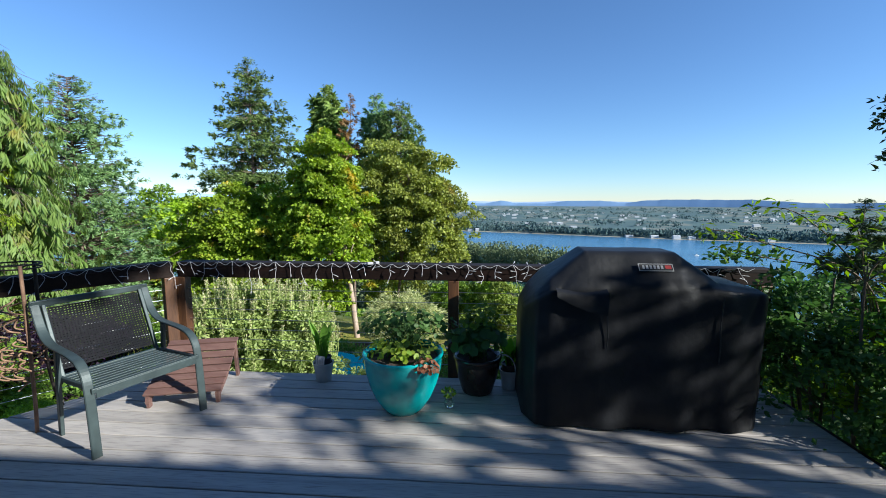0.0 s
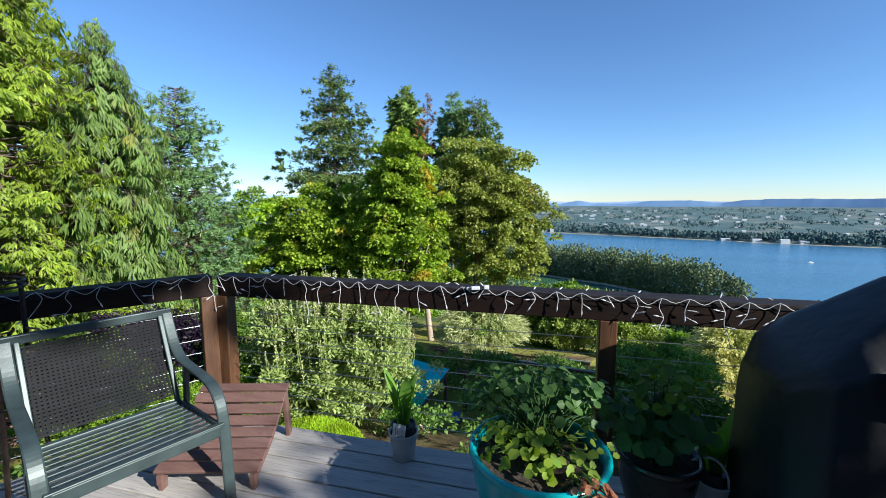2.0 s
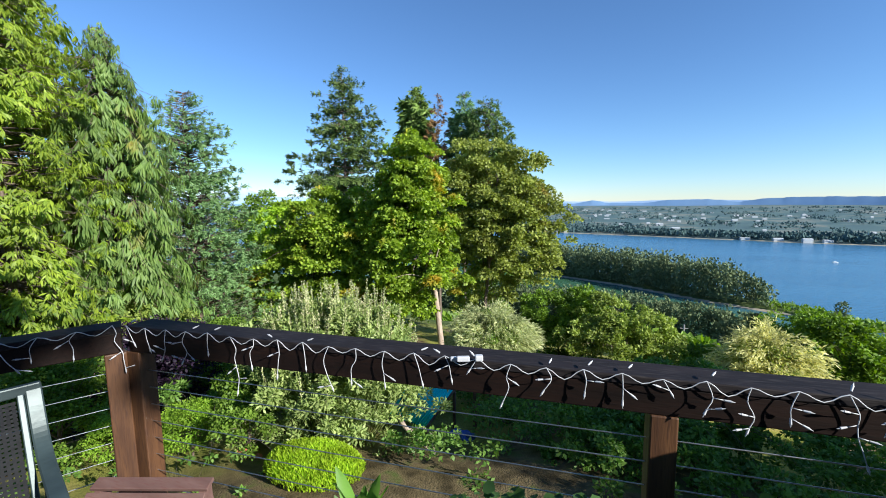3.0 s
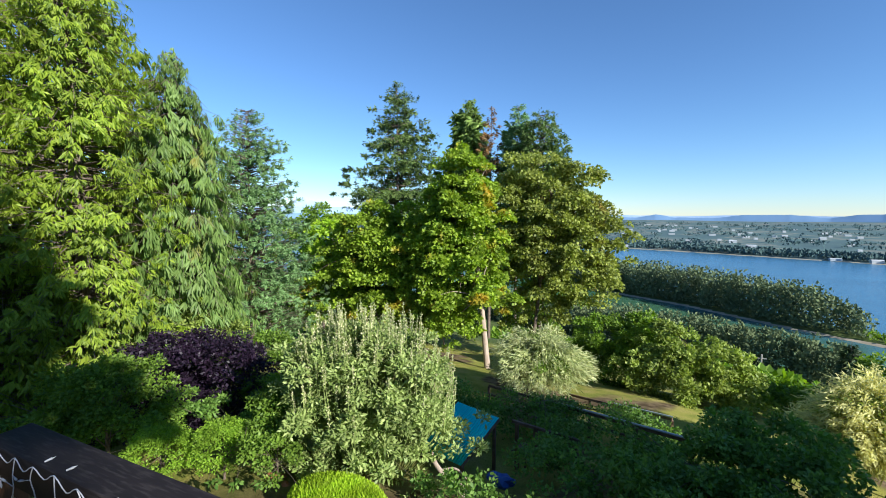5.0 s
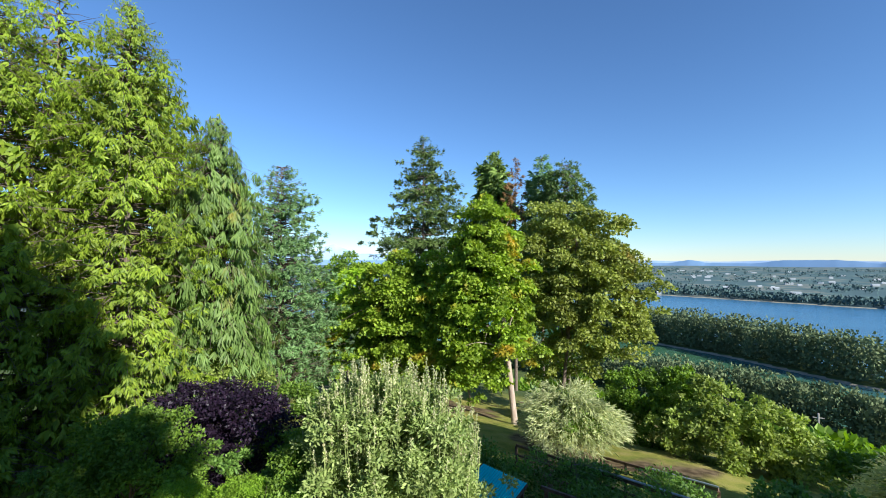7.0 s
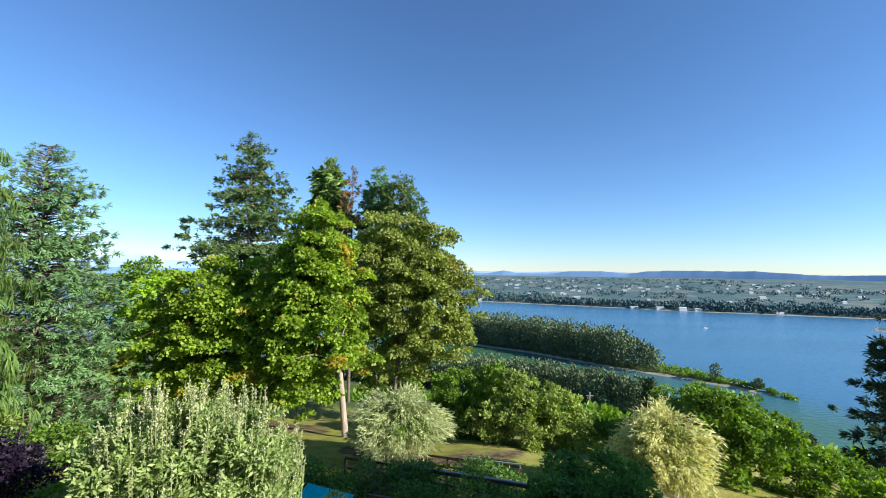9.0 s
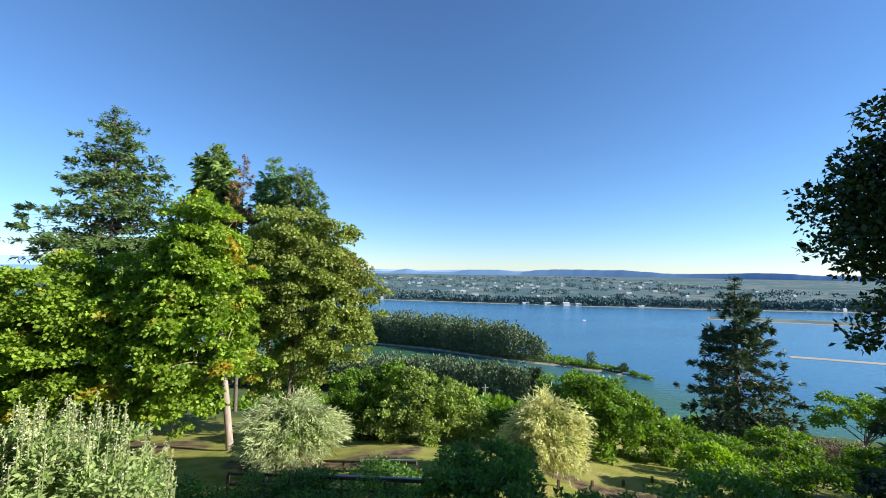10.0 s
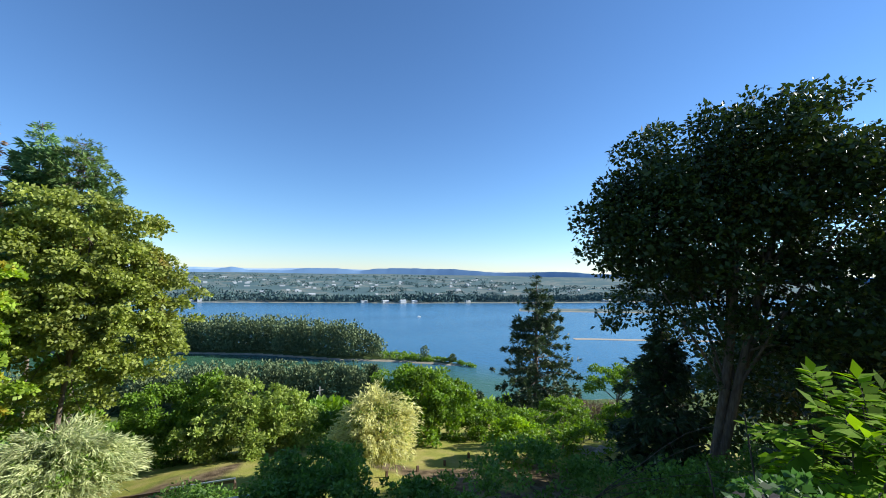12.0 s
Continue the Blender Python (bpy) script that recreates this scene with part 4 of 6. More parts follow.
def blade_pot(name, label, centre, r, h, blades, material, card):
    e = pot_thing(name, label, centre, [(r * 0.72, 0), (r * 0.76, 0.003), (r * 0.82, h * 0.4), (r, h * 0.93), (r * 1.04, h * 0.95), (r * 1.04, h), (r * 0.95, h), (r * 0.93, h * 0.93)], material, r * 0.9, h * 0.95)
    bm = bmesh.new()
    spun(bm, [(r * 0.7, h * 0.6), (r * 0.78, h * 1.22), (r * 0.84, h * 1.22), (r * 0.84, h * 1.28), (r * 0.74, h * 1.28), (r * 0.72, h * 1.2)], centre, 24)
    bmpart("inner_pot", bm, M_BLACKP, e, "black plastic nursery pot")
    rs = random.Random(int(centre[0] * 100))
    for k in range(blades):
        a = 2 * math.pi * k / blades + rs.uniform(-0.4, 0.4)
        L = rs.uniform(0.22, 0.42)
        lean = rs.uniform(0.1, 0.55)
        pts = [Vector(centre) + Vector((0.02 * math.cos(a), 0.02 * math.sin(a), h * 1.1))]
        for s in range(1, 8):
            t = s / 7
            pts.append(Vector(centre) + Vector((math.cos(a) * lean * L * t * t + 0.02 * math.cos(a), math.sin(a) * lean * L * t * t, h * 1.1 + L * t * (1 - 0.15 * lean * t))))
        w = [0.018 + 0.020 * math.sin(math.pi * min(1, i / 7 * 0.95 + 0.08)) for i in range(8)]
        w[-1] = 0.002
        sd = Vector((-math.sin(a), math.cos(a), 0))
        V, F = [], []
        for i, p in enumerate(pts):
            V += [tuple(p - sd * w[i]), tuple(p + Vector((math.cos(a), math.sin(a), 0)) * -0.006), tuple(p + sd * w[i])]
        for i in range(7):
            F += [[3 * i, 3 * i + 1, 3 * i + 4, 3 * i + 3], [3 * i + 1, 3 * i + 2, 3 * i + 5, 3 * i + 4]]
        place("blade_leaf", quads("blade_leaf", V, F, M_BLADE, True), e)
    if card:
        bm = bmesh.new()
        c = Vector((centre[0], centre[1] - r * 0.78, h * 1.15))
        beam(bm, c + Vector((-0.01, 0, -0.055)), c + Vector((0.006, -0.012, 0.055)), 0.075, 0.002, 0.0, up=(0, 1, 0.1))
        lab = bmpart("plant_label", bm, M_CARD, e, "white printed plant label")
        bm = bmesh.new()
        for j, (x, z, hh) in enumerate(((-0.022, 0.01, 0.05), (-0.008, 0.012, 0.045), (0.006, 0.0, 0.03), (0.018, 0.008, 0.04))):
            beam(bm, c + Vector((x, -0.010, z - hh / 2)), c + Vector((x + 0.004, -0.0145, z + hh / 2)), 0.004, 0.001, 0.0, up=(0, 1, 0.1))
        bmpart("print", bm, M_INK, e)
    return e


blade_pot("pale_pot", "pale grey plastic pot with upright lily leaves and a printed label", (-1.262, 3.30, 0), 0.085, 0.165, 6, M_WHITEPOT, True)
gp = blade_pot("grey_pot", "grey plastic pot with strappy leaves between brown pot and grill", (0.335, 3.27, 0), 0.085, 0.165, 7, M_WHITEPOT, False)
a = np.linspace(0, np.pi, 12)
place("handle", quads("handle", *tube_arrays(np.stack([0.275 + 0.10 * np.cos(a), 3.20 + 0 * a, 0.17 + 0.14 * np.sin(a)], -1), 0.006, 6), M_WIRE, True), gp, "white wire handle")
jar = thing("glass_jar", (-0.15, 2.91, 0), "small clear jar with a sprig of greenery on the deck", "jar")
M_GLASS = mat("clear glass", (0.9, 0.95, 0.93), rough=0.05)
M_GLASS.node_tree.nodes["Principled BSDF"].inputs["Transmission Weight"].default_value = 0.85
bm = bmesh.new()
spun(bm, [(0.02, 0), (0.032, 0.005), (0.038, 0.03), (0.034, 0.055), (0.02, 0.07), (0.024, 0.085), (0.021, 0.086), (0.016, 0.07)], (-0.15, 2.91, 0), 20)
bmpart("jar_body", bm, M_GLASS, jar, smooth=True)
C, S = np.array([[-0.15, 2.91, 0.105]]), np.array([0.045])
place("sprig", quads("sprig", *clump_leaves(C, S, 90, 0.028), M_SHRUB), jar)


# ---- plant stand with twisted vines ----
def vine_stand():
    e = thing("plant_stand", (-3.05, 2.55, 0), "tall thin iron plant stand wound with pale twisted vine stems", "plant stand")
    feet = [(-2.89, 2.37), (-3.24, 2.36), (-3.08, 2.72)]
    for fx, fy in feet:
        cx, cy = -3.07 + (fx + 3.07) * 0.75, 2.50 + (fy - 2.50) * 0.6
        P = smooth_path([(fx, fy, 0), (fx + (cx - fx) * 0.6, fy + (cy - fy) * 0.6, 0.2), (cx, cy, 0.6), (cx, cy, 1.12)], 5)
        place("leg", quads("leg", *tube_arrays(P, 0.011, 8), M_RUST if fx > -3 else M_IRON, True), e)
    a = np.linspace(0, 2 * np.pi, 25)
    for z, r in ((1.12, 0.15), (1.095, 0.15)):
        place("ring", quads("ring", *tube_arrays(np.stack([-3.07 + r * np.cos(a), 2.50 + r * 0.8 * np.sin(a), z + 0 * a], -1), 0.006, 6), M_IRON, True), e)
    rs = random.Random(4)
    for k in range(16):
        z0 = 0.24 + 0.45 * rs.random()
        x0, y0 = -3.07 + rs.uniform(-0.14, 0.18), 2.50 + rs.uniform(-0.12, 0.12)
        pts = []
        for j in range(9):
            pts.append((x0 + rs.uniform(-0.03, 0.03) + 0.05 * math.sin(j * 1.4 + k), y0 + 0.05 * math.cos(j * 1.4 + k), z0 + 0.028 * j))
        place("vine", quads("vine", *tube_arrays(smooth_path(pts, 4), 0.0055, 6), M_RUST, True), e)
    return e


vine_stand()


# ---- covered grill ----
def grill_cover():
    e = thing("covered_grill", (1.3, 3.0, 0), "large barbecue grill under a black fabric cover, standing on the deck", "covered grill")
    bm = bmesh.new()
    rows = []
    stations = [0.38, 0.45, 0.54, 0.80, 1.40, 1.56, 1.64, 1.90, 1.94]
    front = [2.84, 2.71, 2.685, 2.68, 2.68, 2.685, 2.69, 2.695, 2.73]
    back = [3.22, 3.30, 3.33, 3.34, 3.34, 3.34, 3.33, 3.31, 3.27]
    shoulder = [0.80, 0.89, 0.945, 0.965, 0.970, 0.968, 0.965, 0.950, 0.940]
    crest = [0.82, 0.93, 1.02, 1.205, 1.200, 1.08, 1.010, 0.975, 0.955]
    for x in np.linspace(0.38, 1.94, 105):
        yf, yb, zs, zt = (float(np.interp(x, stations, q)) for q in (front, back, shoulder, crest))
        hood = (zt - zs) / 0.24
        corner = [(yf - 0.012, 0.02), (yf, zs), (yf + 0.07 + 0.12 * hood, zt), (yb - 0.10 - 0.12 * hood, zt + 0.004), (yb, zs), (yb + 0.01, 0.02)]
        prof = []
        for (y0, z0), (y1, z1), n in zip(corner, corner[1:], (26, 9, 10, 9, 26)):
            prof += [(y0 + (y1 - y0) * k / n, z0 + (z1 - z0) * k / n) for k in range(n)]
        prof.append(corner[-1])
        prof = np.array(prof)
        prof[1:-1] = prof[:-2] * 0.25 + prof[1:-1] * 0.5 + prof[2:] * 0.25
        row = []
        for y, z in prof:
            low = max(0.0, 1 - z / 0.95)
            fold = 0.020 * low * math.sin(x * 15 + 1.2 * math.sin(z * 4)) + 0.026 * noise.noise(Vector((x * 3.0, y * 2, z * 1.6 + 4))) + 0.009 * noise.noise(Vector((x * 9, y * 5, z * 5)))
            for cx, cz, ax, az in ((0.54, 0.93, 0.5, -1.0), (0.56, 0.93, 1.0, -0.35), (1.55, 0.98, -0.8, 0.6), (1.52, 0.99, -1.0, -0.4), (0.60, 0.96, 0.75, 0.8), (1.88, 0.94, -0.4, -1.0)):
                n = math.hypot(ax, az)
                along_, off = ((x - cx) * ax + (z - cz) * az) / n, ((x - cx) * az - (z - cz) * ax) / n
                if 0 < along_ < 0.5:
                    fold -= 0.012 * math.exp(-(off / (0.012 + 0.05 * along_)) ** 2) * (1 - along_ / 0.5)
            sg = -1 if y < (yf + yb) / 2 else 1
            row.append(bm.verts.new((x + 0.014 * noise.noise(Vector((z * 4, x, 1))), y + sg * fold * (1 if z < zs + 0.02 else 0.4), max(0.012, z + (0.35 * fold if z > 0.6 else 0)))))
        rows.append(row)
    for a, b in zip(rows, rows[1:]):
        for k in range(len(a) - 1):
            bm.faces.new((a[k], b[k], b[k + 1], a[k + 1]))
    for r in (rows[0], rows[-1]):
        c = len(r)
        for k in range(c // 2):
            try:
                bm.faces.new((r[k], r[k + 1], r[c - 2 - k], r[c - 1 - k])) if k + 1 < c - 2 - k else None
            except ValueError:
                pass
    body = bmpart("cover", bm, M_COVER, e, "black creased fabric cover", smooth=True)
    for x0, y0, zt, zb in ((0.905, 2.668, 0.95, 0.58), (1.62, 2.668, 0.94, 0.49)):
        P = [(x0 + 0.004 * math.sin(k), y0 - 0.008, zb + (zt - zb) * k / 8) for k in range(9)]
        place("seam", quads("seam", *tube_arrays(P, 0.004, 5), M_LOGOB, True), e, "raised stitched seam")
    bm = bmesh.new()
    n = 16
    vs = []
    for k in range(n + 1):
        t = k / n
        x = 0.57 + 0.33 * t
        z = 0.955 - 0.02 * math.sin(math.pi * t)
        vs.append((bm.verts.new((x, 2.650 - 0.02 * math.sin(math.pi * t), z)), bm.verts.new((x, 2.640, z - 0.03 - 0.12 * t)), bm.verts.new((x, 2.70, z + 0.02))))
    for a, b in zip(vs, vs[1:]):
        bm.faces.new((a[0], b[0], b[1], a[1]))
        bm.faces.new((a[2], b[2], b[0], a[0]))
    bmpart("flap", bm, M_COVER, e, "black fabric handle flap", smooth=True)
    near = sorted((v for v in body.data.vertices if abs(v.co.x - 1.232) < 0.03 and v.co.y < 2.95 and v.co.z > 1.03), key=lambda v: v.co.z)
    spot = min(near, key=lambda v: abs(v.co.z - 1.115))
    nrm = Vector(spot.normal)
    if nrm.y > 0:
        nrm = -nrm
    logo = thing("badge", (1.232, 2.85, 1.10), "", "")
    logo.parent = e
    logo.location = Vector(spot.co) + nrm * 0.010 - e.location
    tilt = Matrix.Rotation(-math.atan2(max(nrm.z, 0.05), -nrm.y), 4, 'X')
    for (x0, z0, x1, z1), m, off in (((-0.112, -0.028, 0.112, 0.028), M_LOGO, 0), ((-0.107, -0.023, 0.107, 0.023), M_LOGOB, 0.0015), ((0.060, -0.012, 0.098, 0.014), M_LOGOR, 0.003)):
        bm = bmesh.new()
        box(bm, (x0, -0.0012 - off, z0), (x1, -off, z1))
        bmesh.ops.transform(bm, matrix=tilt, verts=bm.verts)
        me = bpy.data.meshes.new("plate")
        bm.to_mesh(me)
        bm.free()
        me.materials.append(m)
        place_plain("badge_plate", me, logo)
    for k in range(6):
        bm = bmesh.new()
        x = -0.088 + 0.024 * k
        box(bm, (x, -0.0045, -0.013), (x + 0.014, -0.003, 0.013))
        bmesh.ops.transform(bm, matrix=tilt, verts=bm.verts)
        me = bpy.data.meshes.new("bar")
        bm.to_mesh(me)
        bm.free()
        me.materials.append(M_LOGO)
        place_plain("badge_bar", me, logo)
    return e


def place_plain(name, me, parent):
    ob = new(name, me)
    ob.parent = parent
    return ob


grill_cover()


# ---- garden trees ----

CED = [(0, 0.7), (0.06, 2.1), (0.15, 3.2), (0.35, 4.2), (0.6, 5.2), (1.0, 5.4)]
CLAD = dict(puff=0.42, spread=0.34, droop=0.30, hang=1.1, r0=0.35, lift=0.2, ragged=3.0, group="cedars at the garden's edge", lateral=0.28)
conifer("cedar_tree", "tall dense yellow-green cedar with drooping sprays at the garden's edge", (-24.6, 8.6), 13.6, CED, 50, 17, 96, 0.27, 0.24, M_CEDAR, **CLAD)
conifer("cedar_tree", "tall yellow-green cedar, brightly lit, with pendulous sprays", (-20.9, 12.3), 13.0, [(0, 0.4), (0.1, 1.7), (0.3, 2.9), (0.6, 3.9), (1.0, 4.0)], 50, 16, 108, 0.26, 0.24, M_CEDAR, **CLAD)
conifer("cedar_tree", "broad yellow-green cedar whose lower part is shaded", (-23.5, 3.0), 14.5, CED, 40, 11, 46, 0.44, 0.26, M_CEDAR, **CLAD)
conifer("cedar_tree", "yellow-green cedar filling the row's gap", (-25.0, 11.3), 13.9, CED, 40, 12, 34, 0.44, 0.36, M_CEDAR, **CLAD)
conifer("cedar_tree", "yellow-green cedar behind the weeping cedar", (-24.6, 15.6), 12.4, [(0, 0.4), (0.1, 1.7), (0.3, 3.0), (0.6, 4.2), (1.0, 4.6)], 40, 12, 34, 0.44, 0.36, M_CEDAR, **CLAD)
conifer("weeping_cedar", "tall weeping cedar hung with long grey-green sprays", (-20.2, 15.9), 9.0, [(0, 0.5), (0.1, 1.5), (0.25, 2.5), (0.5, 3.2), (0.8, 3.4), (1.0, 3.2)], 46, 14, 88, 0.44, 0.17, M_WEEP, spread=0.2, ragged=2.0, droop=0.65, hang=1.6, r0=0.18, lift=0.25)
conifer("blue_spruce", "feathery blue-green conifer with dense soft branches", (-23.4, 22.9), 8.2, [(0, 0.6), (0.08, 1.6), (0.25, 2.9), (0.6, 4.2), (1.0, 5.0)], 52, 15, 76, 0.30, 0.22, M_BLUE, ragged=1.5, droop=0.05, hang=0.15, r0=0.2, lift=0.28)
conifer("dark_fir", "small dark fir beyond the garden", (-39.7, 48.0), 2.2, [(0, 0.2), (0.3, 1.3), (1, 2.2)], 22, 8, 40, 0.5, 0.3, M_DSPR)
conifer("fir_tree", "tall dark green fir with layered uneven branches", (-24.3, 44.5), 16.2, [(0, 0.5), (0.05, 1.6), (0.12, 2.9), (0.2, 3.7), (0.28, 4.4), (0.36, 6.2), (0.48, 6.9), (0.7, 6.2), (1.0, 6.0)], 34, 12, 160, 0.46, 0.26, M_FIR, puff=0.32, droop=0.10, hang=0.12, r0=0.3, lift=0.12, bottom=-8, gaps=0.28, lateral=0.34, ragged=0.6)
conifer("thin_cedar", "narrow olive-green conifer standing behind the maples", (-17.5, 49.8), 15.0, [(0, 0.3), (0.1, 1.5), (0.4, 2.6), (1, 3.4)], 40, 12, 46, 0.8, 0.34, M_THIN, hang=0.5, bottom=-2)
conifer("browning_larch", "thin half-bare conifer with browning needles", (-13.8, 46.8), 13.0, [(0, 0.1), (0.3, 1.2), (1, 2.4)], 30, 8, 22, 0.45, 0.25, M_LARCH, droop=-0.1, hang=0.1, bottom=0)
conifer("thin_cedar", "open grey-green conifer top rising behind the maples", (-11.0, 47.6), 13.2, [(0, 0.2), (0.15, 1.2), (0.5, 2.2), (1, 3.0)], 30, 9, 60, 0.65, 0.26, M_BLUE, droop=-0.05, hang=0.1, bottom=-2)
conifer("pine_tree", "dark green pine with tufted rounded branches", (-8.0, 46.1), 11.6, [(0, 1.0), (0.08, 1.9), (0.3, 2.9), (0.7, 4.0), (1, 4.4)], 30, 11, 100, 0.46, 0.24, M_PINE, droop=-0.1, hang=-0.1, bottom=-2)
# Added out of view; its lobes are placed to shadow the left cedars.
broadleaf("unseen_shading_tree", "unseen tall tree added to shade the cedars and lower left garden", (6.6, -2.6), [(6.0, -2.4, 14.0, 2.6, 2.1, 2.6), (6.4, -1.2, 11.2, 2.6, 2.3, 2.6), (6.6, -1.6, 8.2, 2.6, 2.0, 2.0), (5.4, -5.2, 14.2, 3.0, 2.6, 2.6), (5.6, -5.0, 9.6, 3.0, 3.0, 3.4), (5.4, -8.2, 12.0, 3.0, 2.8, 3.8), (6.2, -0.9, 12.6, 2.0, 1.8, 1.6), (6.4, -0.7, 6.5, 2.2, 1.5, 1.1), (6.0, -4.2, 6.2, 2.6, 2.2, 1.8), (7.9, 1.6, 6.4, 1.4, 0.8, 0.9), (9.6, 1.4, 7.2, 1.3, 0.8, 0.9), (7.2, 0.0, 7.2, 1.9, 1.0, 1.2), (9.4, 0.6, 8.2, 1.9, 1.1, 1.2), (4.6, -0.4, 6.9, 1.6, 0.8, 0.9)], 36000, 0.60, M_SHADELEAF, r0=0.28, per=200, rel=0.42)
broadleaf("small_dark_tree", "small dark green tree between the conifers and maples", (-30.0, 38.0), [(-30.0, 38.0, -0.4, 2.8, 2.4, 2.6), (-28.5, 37.0, -4.0, 3.8, 2.6, 3.0), (-33.0, 38.0, -3.0, 3.4, 2.4, 3.2)], 12000, 0.32, M_SHRUB, r0=0.12, per=60)
broadleaf("small_lime_tree", "small bright yellow-green tree", (-25.2, 34.2), [(-25.2, 34.2, -1.2, 2.8, 2.4, 2.6), (-24.6, 34.0, -4, 3.8, 2.8, 3.0), (-22.4, 32.4, -5.4, 2.6, 2.2, 2.2)], 12000, 0.32, M_LIME, r0=0.12, per=50)
LEAFY = dict(rel=0.24, inner=0.45, tier=True, aspect=0.75, group="maples on the lawn", hang=0.5)
broadleaf("maple_tree", "broad leafy maple turning yellow and orange in places", (-17.6, 29.6), [(-18.6, 29.4, -0.6, 2.9, 2.4, 2.8), (-15.2, 29.6, -0.8, 2.9, 2.4, 3.2), (-20.6, 29.2, -3.4, 3.0, 2.6, 2.6), (-17.2, 28.6, -4.2, 3.4, 2.6, 3.0), (-14.2, 28.8, -4.4, 3.0, 2.6, 2.8), (-15.6, 27.4, -6.3, 3.0, 1.6, 1.3), (-19.6, 28.4, -6.2, 3.0, 1.8, 1.6), (-17.4, 29.2, -2.4, 3.2, 2.4, 3.0), (-15.0, 28.6, -2.2, 2.6, 2.2, 2.6), (-22.2, 28.6, -5.2, 2.4, 2.0, 2.2), (-17.2, 27.6, -7.0, 3.6, 1.8, 1.4), (-13.4, 28.4, -6.6, 2.2, 1.6, 1.6), (-20.2, 27.2, -6.3, 2.6, 1.5, 1.5), (-14.4, 26.9, -6.9, 2.4, 1.4, 1.2)], 60000, 0.23, M_MAPLE, r0=0.22, per=480, **LEAFY)
broadleaf("maple_tree", "tall bright green maple with a pale trunk on the lawn", (-8.0, 27.6), [(-10.2, 28.6, 3.2, 2.2, 2.1, 2.8), (-9.9, 28.0, 0.2, 2.9, 2.4, 3.2), (-9.6, 27.6, -3.0, 3.0, 2.4, 2.6), (-11.8, 28.2, -2.8, 2.6, 2.4, 3.0), (-11.6, 28.5, 1.0, 2.2, 2.0, 2.8), (-11.2, 27.0, -5.2, 2.4, 1.7, 1.7), (-8.6, 28.4, -4.4, 1.8, 1.6, 1.8), (-10.4, 28.2, -1.4, 2.7, 2.2, 2.6), (-10.2, 28.4, 1.9, 2.3, 2.0, 2.4), (-12.0, 27.4, -5.9, 2.4, 1.6, 1.6), (-9.9, 27.2, -6.0, 1.6, 1.3, 1.4), (-11.6, 26.8, -6.9, 2.0, 1.3, 1.2), (-12.6, 28.6, -0.9, 2.4, 2.0, 2.6)], 60000, 0.23, M_MAPLE, bark=M_BARKP, r0=0.17, per=480, **LEAFY)
broadleaf("maple_tree", "large olive-green maple with leaning pale limbs", (-6.2, 31.6), [(-6.4, 32.6, 3.0, 2.8, 2.4, 2.9), (-3.9, 33.0, 2.4, 2.7, 2.4, 3.0), (-4.6, 32.0, -0.2, 3.9, 2.6, 3.0), (-2.2, 32.6, -1.0, 2.5, 2.2, 3.0), (-5.2, 31.6, -3.0, 3.4, 2.4, 2.8), (-7.4, 32.4, 0.5, 2.6, 2.4, 3.6), (-5.8, 33.0, -5.4, 3.4, 2.0, 2.0), (-2.4, 33.4, -4.6, 2.4, 1.8, 2.0), (-4.8, 32.6, 1.0, 3.4, 2.4, 2.6), (-3.0, 32.2, -2.6, 3.0, 2.2, 2.6), (-7.2, 32.0, -2.2, 2.4, 2.2, 3.0), (-1.4, 33.2, 0.4, 2.0, 1.8, 1.8), (-6.0, 32.6, -7.0, 3.0, 1.6, 1.6)], 56000, 0.22, M_MAPLE2, r0=0.11, per=500, stems=3, nlimb=36, **LEAFY)
broadleaf("small_ornamental_tree", "small shaded tree with a pale trunk and dull leaves", (-26.1, 11.4), [(-26.1, 11.4, -4.6, 2.2, 2.0, 1.3)], 6000, 0.17, M_SHRUB, bark=M_BARKP, r0=0.12, per=40, inner=0.4)
broadleaf("yellow_green_shrub", "yellow-green shrub in front of the conifers", (-19.6, 15.0), [(-19.6, 15.0, -4.0, 1.8, 1.5, 1.5), (-18.2, 15.9, -4.4, 1.5, 1.3, 1.2)], 8000, 0.16, M_SHRUB2, r0=0.05, per=50, category="shrub")
broadleaf("smoke_bush", "dark purple smoke bush", (-16.1, 13.4), [(-17.6, 12.2, -4.9, 2.0, 1.6, 1.2), (-18.6, 11.4, -6.0, 1.6, 1.3, 1.0), (-16.2, 10.8, -6.0, 1.8, 1.2, 1.0), (-15.4, 12.0, -4.4, 2.1, 1.8, 1.4), (-13.4, 12.8, -4.5, 2.3, 1.8, 1.5), (-14.9, 12.8, -6.0, 2.8, 2.0, 1.6), (-14.0, 13.0, -4.4, 1.9, 1.4, 1.3), (-14.6, 11.4, -5.3, 2.0, 1.2, 1.2)], 38000, 0.12, M_PURPLE, r0=0.06, per=400, rel=0.22, category="shrub")
broadleaf("round_shrub", "rounded green shrub with light yellow-green patches", (-13.4, 9.1), [(-13.4, 9.1, -3.9, 1.7, 1.5, 1.25), (-13.2, 9.0, -4.6, 1.7, 1.5, 1.0)], 20000, 0.10, M_SHRUB, r0=0.05, per=90, category="shrub")
broadleaf("clipped_ball_shrub", "clipped bright green ball-shaped shrub", (-9.6, 9.7), [(-9.6, 9.7, -4.5, 0.72, 0.7, 0.6)], 11000, 0.055, M_BALL, r0=0.03, per=500, rel=0.16, inner=0.9, category="shrub", nlimb=6)
